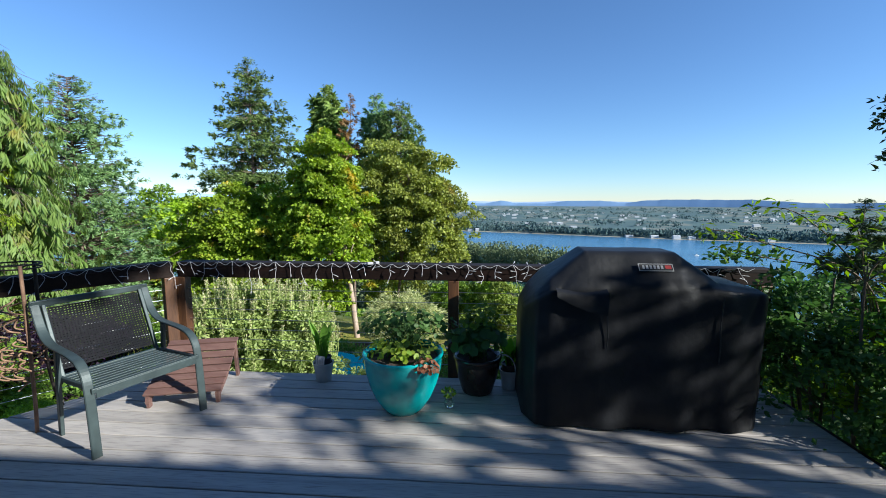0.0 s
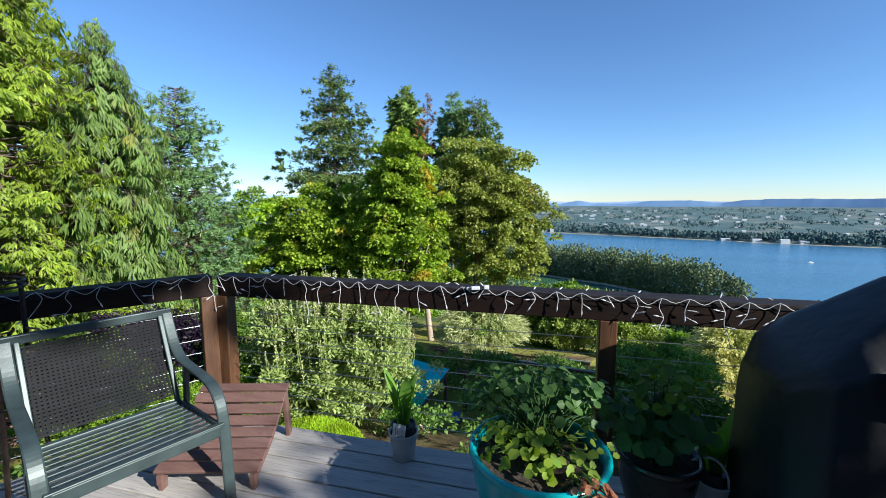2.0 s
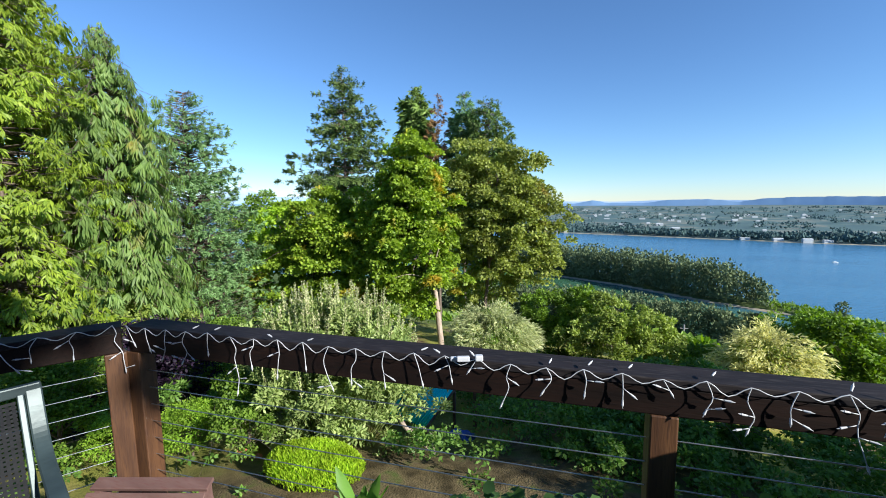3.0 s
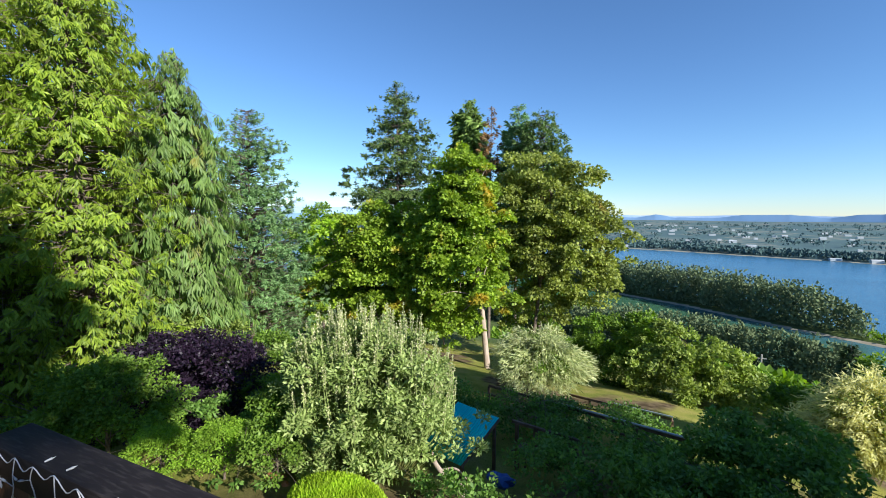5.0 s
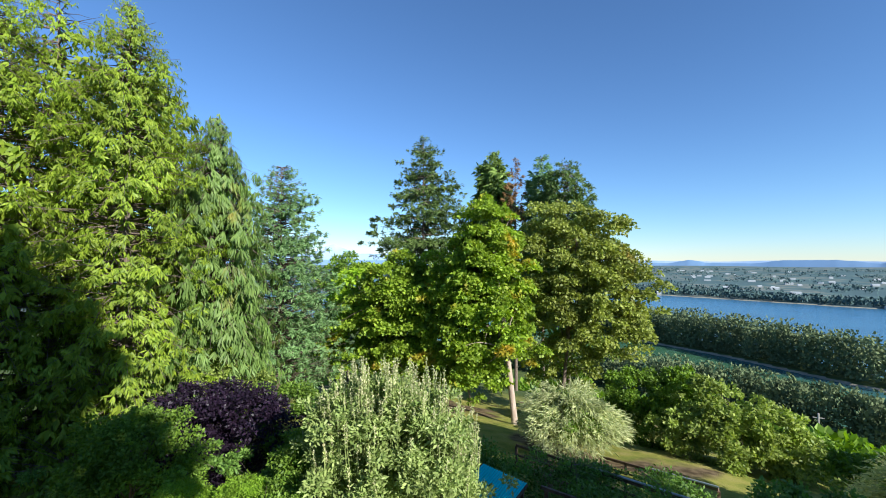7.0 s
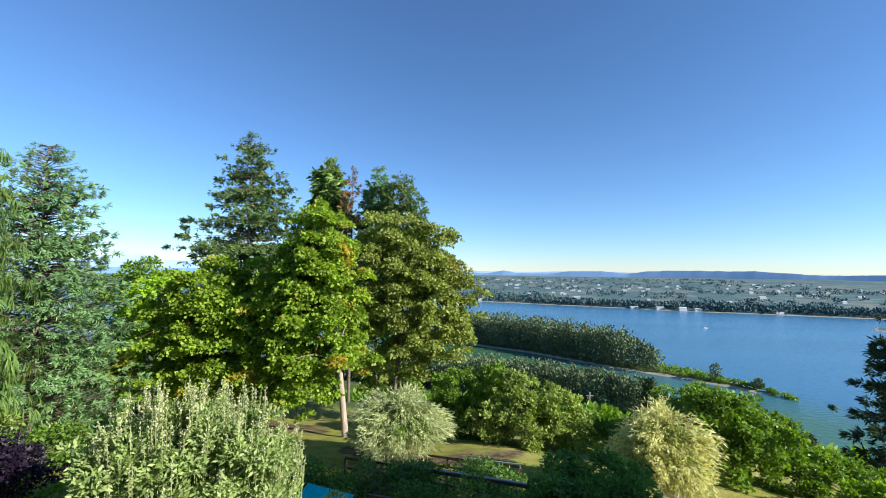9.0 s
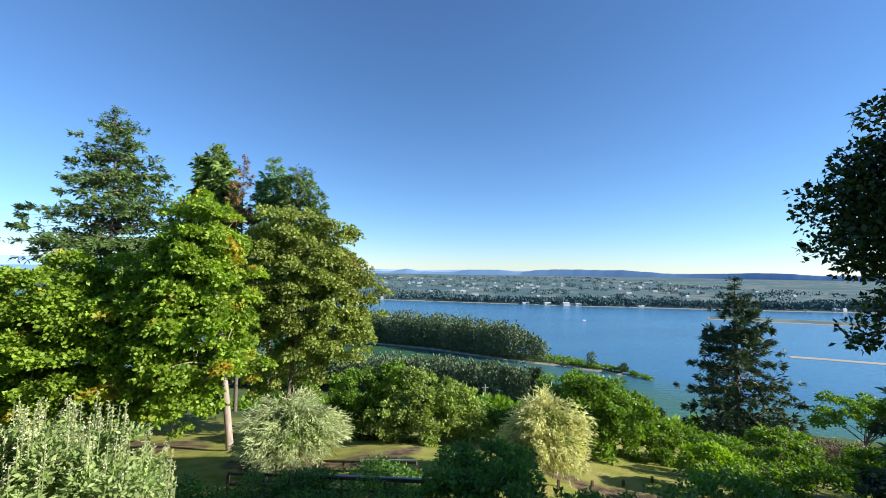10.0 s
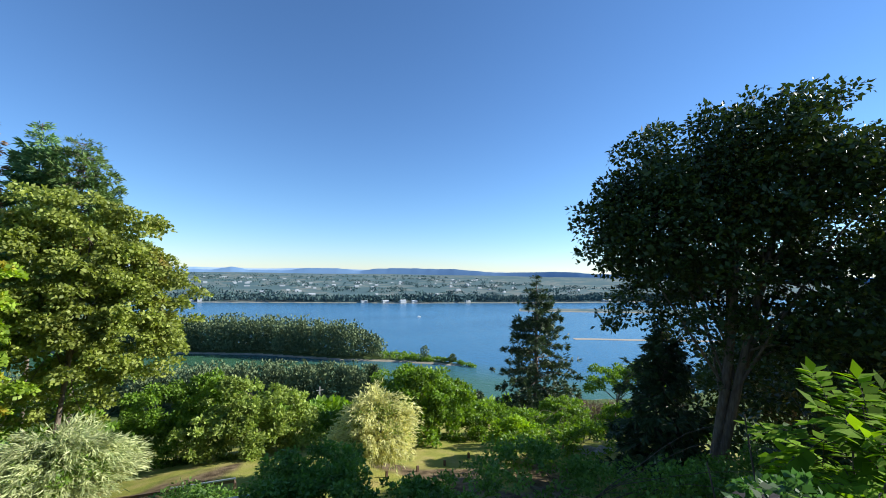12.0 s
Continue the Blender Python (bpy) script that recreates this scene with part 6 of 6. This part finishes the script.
    lob = [(x + 0.6, y - 0.1, -1.6, 1.3, 1.5, 1.6), (x + 0.9, y - 0.6, -0.6, 1.2, 1.4, 1.1)]
    C, S = lobes_to_clumps(lob, 90, 0.3, 0.4)
    C[:, 0] = np.maximum(C[:, 0], 2.75)
    # Lower leaves take the dark pot-leaf colour in place of shade.
    place("lower_leaves", quads("lower_leaves", *clump_leaves(C, S, 16000, 0.075, 0.5), M_POTDARK), e, "smaller green leaves lower down, darkened for shade")


sumac()
# Climber foliage beside the grill: shade is given by the darker leaf colour.
broadleaf("climbing_plant", "leafy climber spilling onto the deck's corner, darkened for shade", (2.75, 3.1), [(2.28, 3.02, 0.30, 0.24, 0.32, 0.36), (2.32, 3.2, 0.72, 0.24, 0.26, 0.30), (2.25, 3.36, 1.0, 0.36, 0.14, 0.16), (2.2, 2.75, 0.03, 0.22, 0.22, 0.10), (2.62, 2.95, 0.12, 0.34, 0.5, 0.45), (2.75, 3.3, 0.5, 0.4, 0.5, 0.42), (2.7, 2.5, -0.1, 0.25, 0.4, 0.3)], 8500, 0.05, M_POTDARK, r0=0.02, per=160, rel=0.3, category="shrub", nlimb=10, lift=0)


# ---- sheds, fences, stones in the garden ----
def shed():
    A, B, C = Vector((-3.15, 13.05, -3.75)), Vector((-3.75, 11.45, -4.25)), Vector((-4.75, 13.35, -3.35))
    A, B, C = [Vector(v) for v in SHED]
    e = thing("garden_shed", (A.x, A.y, -5.5), "open wooden shed with a turquoise corrugated roof", "shed")
    across, down = (C - A), (B - A)
    nrm = across.cross(down).normalized()
    if nrm.z < 0:
        nrm = -nrm
    nu, nv = 130, 3
    V = []
    for j in range(nv):
        for i in range(nu):
            V.append(tuple(A + across * (i / (nu - 1)) + down * (j / (nv - 1)) + nrm * 0.014 * math.sin(i / (nu - 1) * across.length / 0.076 * 2 * math.pi)))
    F = [[j * nu + i, j * nu + i + 1, (j + 1) * nu + i + 1, (j + 1) * nu + i] for j in range(nv - 1) for i in range(nu - 1)]
    ob = place("roof_sheet", quads("roof_sheet", V, F, M_ROOFLIT, True), e, "turquoise corrugated plastic sheet")
    s = ob.modifiers.new("thickness", 'SOLIDIFY')
    s.thickness = 0.004
    D = C + B - A
    for p in (A + down * 0.08 + across * 0.04, B - down * 0.08 + across * 0.04, C + down * 0.08 - across * 0.04, D - down * 0.08 - across * 0.04):
        bm = bmesh.new()
        g = float(land(np.array(p.x), np.array(p.y)))
        beam(bm, (p.x, p.y, g - 0.1), (p.x, p.y, p.z - 0.03), 0.09, 0.09, 0.005, up=(0, 1, 0))
        bmpart("post", bm, M_OLDWOOD, e)
    for p, q in ((A, B), (C, D)):
        bm = bmesh.new()
        beam(bm, p - nrm * 0.06, q - nrm * 0.06, 0.05, 0.09, 0.004)
        bmpart("rafter", bm, M_OLDWOOD, e)


SHED = ((-3.55, 14.15, -4.2), (-4.14, 12.50, -4.88), (-4.95, 14.35, -4.05))
shed()
tarp = thing("blue_bag", (-3.1, 12.4, -5.0), "crumpled blue tarp lying under the shed", "tarp")
bm = bmesh.new()
bmesh.ops.create_icosphere(bm, subdivisions=3, radius=0.28, matrix=Matrix.Translation((-3.0, 12.5, -4.98)) @ Matrix.Diagonal((1.2, 0.8, 0.6, 1)))
for v in bm.verts:
    v.co += Vector(v.co - Vector((-3.0, 12.5, -4.98))) * 0.6 * noise.noise(v.co * 6)
bmpart("tarp_folds", bm, M_BLUE2, tarp)


def garden_fence(name, label, pts, height, pale_from):
    e = thing(name, pts[0], label, "fence")
    for p, q in zip(pts, pts[1:]):
        bm = bmesh.new()
        beam(bm, p, q, 0.06, 0.10, 0.004)
        bmpart("top_rail", bm, M_OLDWOOD, e)
        bm = bmesh.new()
        lo = Vector((0, 0, -0.38))
        beam(bm, Vector(p) + lo, Vector(q) + lo, 0.04, 0.08, 0.004)
        bmpart("lower_rail", bm, M_OLDWOOD, e)
    for p in pts:
        g = float(land(np.array(p[0]), np.array(p[1])))
        bm = bmesh.new()
        beam(bm, (p[0], p[1], g - 0.2), (p[0], p[1], max(p[2], g + 0.3) - 0.05), 0.09, 0.09, 0.005, up=(0, 1, 0))
        bmpart("post", bm, M_OLDWOOD, e)
    n = len(pts)
    L = [np.array(p) + (0, -0.03, 0.09) for p in pts[pale_from:]]
    place("handrail", quads("handrail", *tube_arrays(L, 0.034, 8), M_PIPE, True), e, "pale metal handrail")
    return e


def line(a, b, n):
    return [tuple(Vector(a).lerp(Vector(b), k / (n - 1))) for k in range(n)]


FENCE_A = ((-5.31, 18.93, -5.41), (1.62, 15.47, -4.45))
FENCE_B = ((-2.3, 21.0, -6.1), (1.5, 18.7, -5.35))
garden_fence("garden_fence", "old brown rail fence with a pale metal handrail beside the path", line(*FENCE_A, 6), 0.9, 2)
garden_fence("garden_fence", "second rail fence at the lawn's edge with a pale rail", line(*FENCE_B, 5), 0.7, 2)
garden_fence("garden_fence", "brown rail fence past the cream shrub", line((5.2, 17.3, -6.2), (11.5, 18.8, -7.6), 5), 0.7, 2)


def arbor():
    e = thing("garden_arbor", (-2.2, 13.3, -5.2), "weathered dark wooden frame with braces", "wooden frame")
    P = {k: Vector(v) for k, v in {"a": (-3.2, 14.3, -4.28), "b": (-1.28, 14.6, -4.63)}.items()}
    for f, r in ((0.08, 0.05), (0.36, 0.06), (0.95, 0.045)):
        p = P["a"].lerp(P["b"], f)
        g = float(land(np.array(p.x), np.array(p.y)))
        bm = bmesh.new()
        beam(bm, (p.x, p.y, g - 0.2), (p.x, p.y, p.z - 0.04), r * 2, r * 2, 0.005, up=(0, 1, 0))
        bmpart("post", bm, M_OLDWOOD, e)
    for a, b, w in ((P["a"], P["b"], 0.08), (P["a"].lerp(P["b"], 0.42) - Vector((0, 0, 0.25)), P["a"].lerp(P["b"], 0.8) - Vector((0, 0, 1.1)), 0.04), (P["a"].lerp(P["b"], 0.7) - Vector((0, 0, 0.25)), P["a"].lerp(P["b"], 0.9) - Vector((0, 0, 0.7)), 0.04), (P["a"] - Vector((0, 0, 0.9)), P["b"] - Vector((0, 0, 1.1)), 0.05)):
        bm = bmesh.new()
        beam(bm, a, b, w, w, 0.004)
        bmpart("rail", bm, M_OLDWOOD, e)
    bm = bmesh.new()
    box(bm, (-3.0, 14.0, -4.95), (-2.7, 14.3, -4.89), 0.006, 0.3)
    box(bm, (-2.97, 14.05, -5.6), (-2.91, 14.1, -4.96))
    box(bm, (-2.79, 14.2, -5.6), (-2.73, 14.25, -4.96))
    t = bmpart("bench_shelf", bm, M_OLDWOOD, e)


arbor()


def stones(name, centre, n, spread, size, label, material):
    rs = random.Random(int(centre[0] * 10))
    for k in range(n):
        x, y = centre[0] + rs.uniform(-1, 1) * spread[0], centre[1] + rs.uniform(-1, 1) * spread[1]
        z = float(land(np.array(x), np.array(y)))
        s = size * rs.uniform(0.5, 1.2)
        bm = bmesh.new()
        bmesh.ops.create_icosphere(bm, subdivisions=2, radius=s, matrix=Matrix.Translation((x, y, z + s * 0.25)) @ Matrix.Rotation(rs.random() * 6, 4, 'Z') @ Matrix.Diagonal((1.2, 0.85, 0.6, 1)))
        for v in bm.verts:
            v.co += (v.co - Vector((x, y, z))) * 0.35 * noise.noise(v.co * (1.5 / s) + Vector((k, 0, 0)))
        ob = bmpart(name, bm, material)
        tagged(ob, label, "stone", "stones in the garden")


stones("stone", (19.6, 18.4), 16, (1.3, 0.8), 0.26, "rough pale stone in a heap on bare earth", M_STONE)
stones("stone", (-24.5, 12.6), 8, (1.6, 0.9), 0.25, "pale edging stone under the small tree", M_STONE)
stones("brick_stone", (-8.4, 9.9), 4, (0.8, 0.3), 0.15, "reddish stone beside the flower bed", M_TERRA)
log = thing("driftwood", (-4.2, 10.2, -4.6), "bleached forked driftwood branch", "driftwood")
pp = [tube_arrays(smooth_path([(-4.5, 11.4, -4.0), (-4.24, 11.2, -4.15), (-3.8, 11.1, -4.4), (-3.3, 11.0, -4.7)], 5), np.linspace(0.07, 0.035, 16), 8), tube_arrays(smooth_path([(-4.1, 11.2, -4.2), (-3.8, 11.3, -4.15), (-3.5, 11.25, -4.3)], 4), np.linspace(0.04, 0.015, 9), 6), tube_arrays(smooth_path([(-3.8, 11.1, -4.35), (-3.5, 11.0, -4.3), (-3.3, 10.8, -4.45)], 4), np.linspace(0.03, 0.012, 9), 6)]
place("branch", quads("branch", *join_arrays(pp), M_BARKP, True), log)

bm = bmesh.new()
pole = thing("utility_pole", (28.7, 108.7, -40), "grey wooden utility pole with a crossarm down the slope", "utility pole")
beam(bm, (28.7, 108.7, -41), (28.7, 108.7, -28.1), 0.28, 0.28, 0.05, up=(0, 1, 0))
bmpart("pole_shaft", bm, M_POLE, pole)
bm = bmesh.new()
beam(bm, (27.8, 108.7, -29.0), (29.6, 108.7, -29.0), 0.14, 0.16, 0.02)
bmpart("crossarm", bm, M_POLE, pole)
for x0, w in ((26.0, 1.0), (31.2, 4.2)):
    van = thing("white_building", (x0, 107.9, -39), "low white flat-roofed building among trees on the slope", "building", "white buildings on the slope")
    bm = bmesh.new()
    box(bm, (x0 - w / 2, 105, -40.5), (x0 + w / 2, 109, -37.1), 0.05)
    bmpart("wall", bm, M_WHITE, van)
    bm = bmesh.new()
    box(bm, (x0 - w / 2 - 0.2, 104.8, -37.08), (x0 + w / 2 + 0.2, 109.2, -36.7), 0.05)
    bmpart("roof", bm, M_WHITE, van)


# ---- far woods, the island and the river's far bank ----
def far_wood(name, label, P, H, R, leaves, size, material):
    """Many small tree crowns in one mesh: P feet, H heights, R radii."""
    n = len(P)
    i = np.repeat(np.arange(n), leaves)
    m = len(i)
    v = rand_dirs(m)
    f = rng.random(m)
    rad = R[i] * np.sin(np.pi * np.clip(f * 0.82 + 0.12, 0, 1)) ** 0.7
    C = P[i] + np.stack([v[:, 0] * rad, v[:, 1] * rad, H[i] * (0.06 + 0.94 * f)], -1)
    out = unit(v * (1, 1, 0.1))
    D = unit(np.array([0, 0, 0.8]) + out * 0.4 + 0.5 * rng.normal(size=(m, 3)))
    N = unit(out + (0, 0, 0.4) + 0.12 * rng.normal(size=(m, 3)))
    L = size * rng.uniform(0.6, 1.3, m)
    ob = place(name, quads(name, *leaf_arrays(C, D, N, L, L * 0.6), material), label=label, kind="stuff")
    return ob


def feet(x, y, base=None):
    z = land(x, y) if base is None else np.full(len(x), base)
    return np.stack([x, y, z], -1)


n = 1000
x = rng.uniform(-260, 186, n)
i0, i1 = np.interp(x, ISL_X, ISL_NEAR), np.interp(x, ISL_X, ISL_FAR)
y = i0 + 14 + (np.maximum(i1 - i0 - 26, 6)) * rng.random(n) ** 1.5
far_wood("island_wood", "dense grey-green cottonwoods covering the long island", feet(x, y), rng.uniform(27, 40, n) * np.clip((216 - x) / 50, 0.55, 1), rng.uniform(4.5, 7.5, n), 56, 3.0, M_POPLAR)
x = rng.uniform(186, 258, 110)
i0, i1 = np.interp(x, ISL_X, ISL_NEAR), np.interp(x, ISL_X, ISL_FAR)
y = i0 + 16 + (i1 - i0 - 24) * rng.random(110)
far_wood("island_scrub", "low green scrub on the island's spit", feet(x, y), rng.uniform(1.5, 4.5, 110), rng.uniform(2, 4, 110), 40, 1.6, M_SHRUB)
far_wood("lone_tree", "single pale tree near the end of the island", feet(np.array([224.0, 245.0]), np.array([405.0, 380.0])), np.array([15.0, 8.0]), np.array([5.0, 4.0]), 260, 2.0, M_POPLAR)
n = 620
x = rng.uniform(-160, 121, n)
y = np.interp(x, [-160, 0, 60, 121], [395, 352, 335, 292]) + rng.uniform(-14, 16, n)
far_wood("shore_poplars", "belt of grey-green poplars along the near shore", feet(x, y, -98.8), rng.uniform(22, 29, n), rng.uniform(3.2, 5.0, n), 64, 2.3, M_POPLAR)
n = 700
a = np.radians(rng.uniform(-50, 62, n))
r = rng.uniform(60, 250, n)
x, y = r * np.sin(a), r * np.cos(a)
z = land(x, y)
lim = 1.8 - r * 0.425
h = np.clip(lim - z, 1.5, 14) * rng.uniform(0.7, 1.0, n)
far_wood("slope_wood", "mixed green woodland on the steep slope below the garden", np.stack([x, y, z], -1), h, rng.uniform(2.5, 5, n), 84, 1.15, M_SHRUB)
n = 5200
x = rng.uniform(-1500, 1900, n)
q = rng.random(n)
fy = np.interp(x, FAR_X, FAR_Y)
y = fy + 22 + np.where(rng.random(n) < 0.5, 130 * q, 100 + 2600 * q ** 1.6)
keep = (np.hypot(x, y) < 4300) & ((y - fy < 160) | (np.sin(x * 0.011 + y * 0.004) + np.sin(y * 0.013 - x * 0.003) > 0.0))
x, y = x[keep], y[keep]
far_wood("far_bank_wood", "bands of trees across the river, coloured with haze", feet(x, y), rng.uniform(8, 14, len(x)), rng.uniform(10, 20, len(x)), 11, 8.5, M_HAZEWOOD)


def far_building(x, y, w, d, h, m):
    z = float(land(np.array(x), np.array(y)))
    e = thing("far_building", (x, y, z), "small pale building on the plain across the river", "building", "buildings across the river")
    bm = bmesh.new()
    box(bm, (x - w / 2, y - d / 2, z - 1), (x + w / 2, y + d / 2, z + h))
    bmpart("wall", bm, m, e)
    bm = bmesh.new()
    vs = [bm.verts.new((x + sx * w * 0.53, y + sy * d * 0.55, z + h + 0.05)) for sx, sy in ((-1, -1), (1, -1), (1, 1), (-1, 1))]
    t = [bm.verts.new((x + sx * w * 0.5, y, z + h + h * 0.35)) for sx in (-1, 1)]
    for f in ((vs[0], vs[1], t[1], t[0]), (vs[2], vs[3], t[0], t[1]), (vs[1], vs[2], t[1]), (vs[3], vs[0], t[0]), (vs[3], vs[2], vs[1], vs[0])):
        bm.faces.new(f)
    bmpart("roof", bm, M_FARWALL, e)


rs = random.Random(12)
for k in range(120):
    x = rs.uniform(-300, 1900)
    fy = float(np.interp(x, FAR_X, FAR_Y))
    if k < 16:
        y, w, h = fy + rs.uniform(14, 24), rs.uniform(10, 22), rs.uniform(4, 7)
    else:
        y, w, h = fy + rs.uniform(300, 2200), rs.uniform(10, 26), rs.uniform(4, 7)
    far_building(x, y, w, w * 0.5, h, M_FARWALL)
for k, (x, y) in enumerate(((120.0, 520.0), (420.0, 760.0), (640.0, 640.0))):
    y += 25 if k else 0
    b = thing("boat", (x, y, -100), "small white boat on the river", "boat", "boats on the river")
    bm = bmesh.new()
    P = [(-4, 0), (-3.6, 1.1), (2, 1.2), (4.6, 0), (2, -1.2), (-3.6, -1.1)]
    lo = [bm.verts.new((x + p * 0.9, y + q * 0.8, -100.1)) for p, q in P]
    hi = [bm.verts.new((x + p, y + q, -98.9)) for p, q in P]
    for i in range(6):
        bm.faces.new((lo[i], lo[(i + 1) % 6], hi[(i + 1) % 6], hi[i]))
    bm.faces.new(hi)
    bm.faces.new(lo)
    bmpart("hull", bm, M_WHITE, b)
    bm = bmesh.new()
    box(bm, (x - 1.5, y - 0.8, -98.88), (x + 1.2, y + 0.8, -97.4), 0.1)
    bmpart("cabin", bm, M_WHITE, b)
    if k == 0:
        bm = bmesh.new()
        beam(bm, (x, y, -97.4), (x, y, -89), 0.25, 0.25, 0.02, up=(0, 1, 0))
        bmpart("mast", bm, M_WHITE, b)

# ---- deck boards ----
k = 0
y1 = DECK_Y
while y1 > HOUSE_Y + 0.15:
    y0 = y1 - PITCH + 0.010
    bm = bmesh.new()
    xl0, xl1, xr = max(deck_left(y0), -5.4), max(deck_left(y1), -5.4), DECK_R
    lo = [bm.verts.new(v) for v in ((xl0, y0, -0.026), (xr, y0, -0.026), (xr, y1, -0.026), (xl1, y1, -0.026))]
    up = [bm.verts.new(v) for v in ((xl0, y0, 0), (xr, y0, 0), (xr, y1, 0), (xl1, y1, 0))]
    for i in range(4):
        bm.faces.new((lo[i], lo[(i + 1) % 4], up[(i + 1) % 4], up[i]))
    bm.faces.new(up)
    bm.faces.new(list(reversed(lo)))
    bmesh.ops.bevel(bm, geom=[e for e in bm.edges if all(v.co.z > -0.001 for v in e.verts)], offset=0.003, segments=1, affect='EDGES')
    bmpart("board", bm, M_DECK, deck)
    y1 -= PITCH
bm = bmesh.new()
box(bm, (-2.62, 3.385, -0.30), (2.42, 3.415, -0.030), 0.003)
bmpart("rim_board", bm, M_RAIL, deck)
bm = bmesh.new()
beam(bm, (-2.66, 3.40, -0.16), (-5.3, -0.07, -0.16), 0.035, 0.26, 0.003)
bmpart("rim_board", bm, M_RAIL, deck)
bm = bmesh.new()
beam(bm, (2.44, 3.42, -0.13), (2.44, -1.5, -0.13), 0.035, 0.25, 0.003)
bmpart("rim_board", bm, M_RAIL, deck)
for x, y in ((-2.3, 3.25), (2.2, 3.25), (0, 3.25), (-3.4, 2.0), (2.2, 0.5)):
    bm = bmesh.new()
    box(bm, (x - 0.07, y - 0.07, -4.4), (x + 0.07, y + 0.07, -0.2), 0.005)
    bmpart("support_post", bm, M_OLDWOOD, deck)
for yy in np.arange(-1.4, 3.3, 0.6):
    bm = bmesh.new()
    box(bm, (max(deck_left(yy) + 0.1, -5.3), yy, -0.24), (2.4, yy + 0.04, -0.03))
    bmpart("joist", bm, M_OLDWOOD, deck)
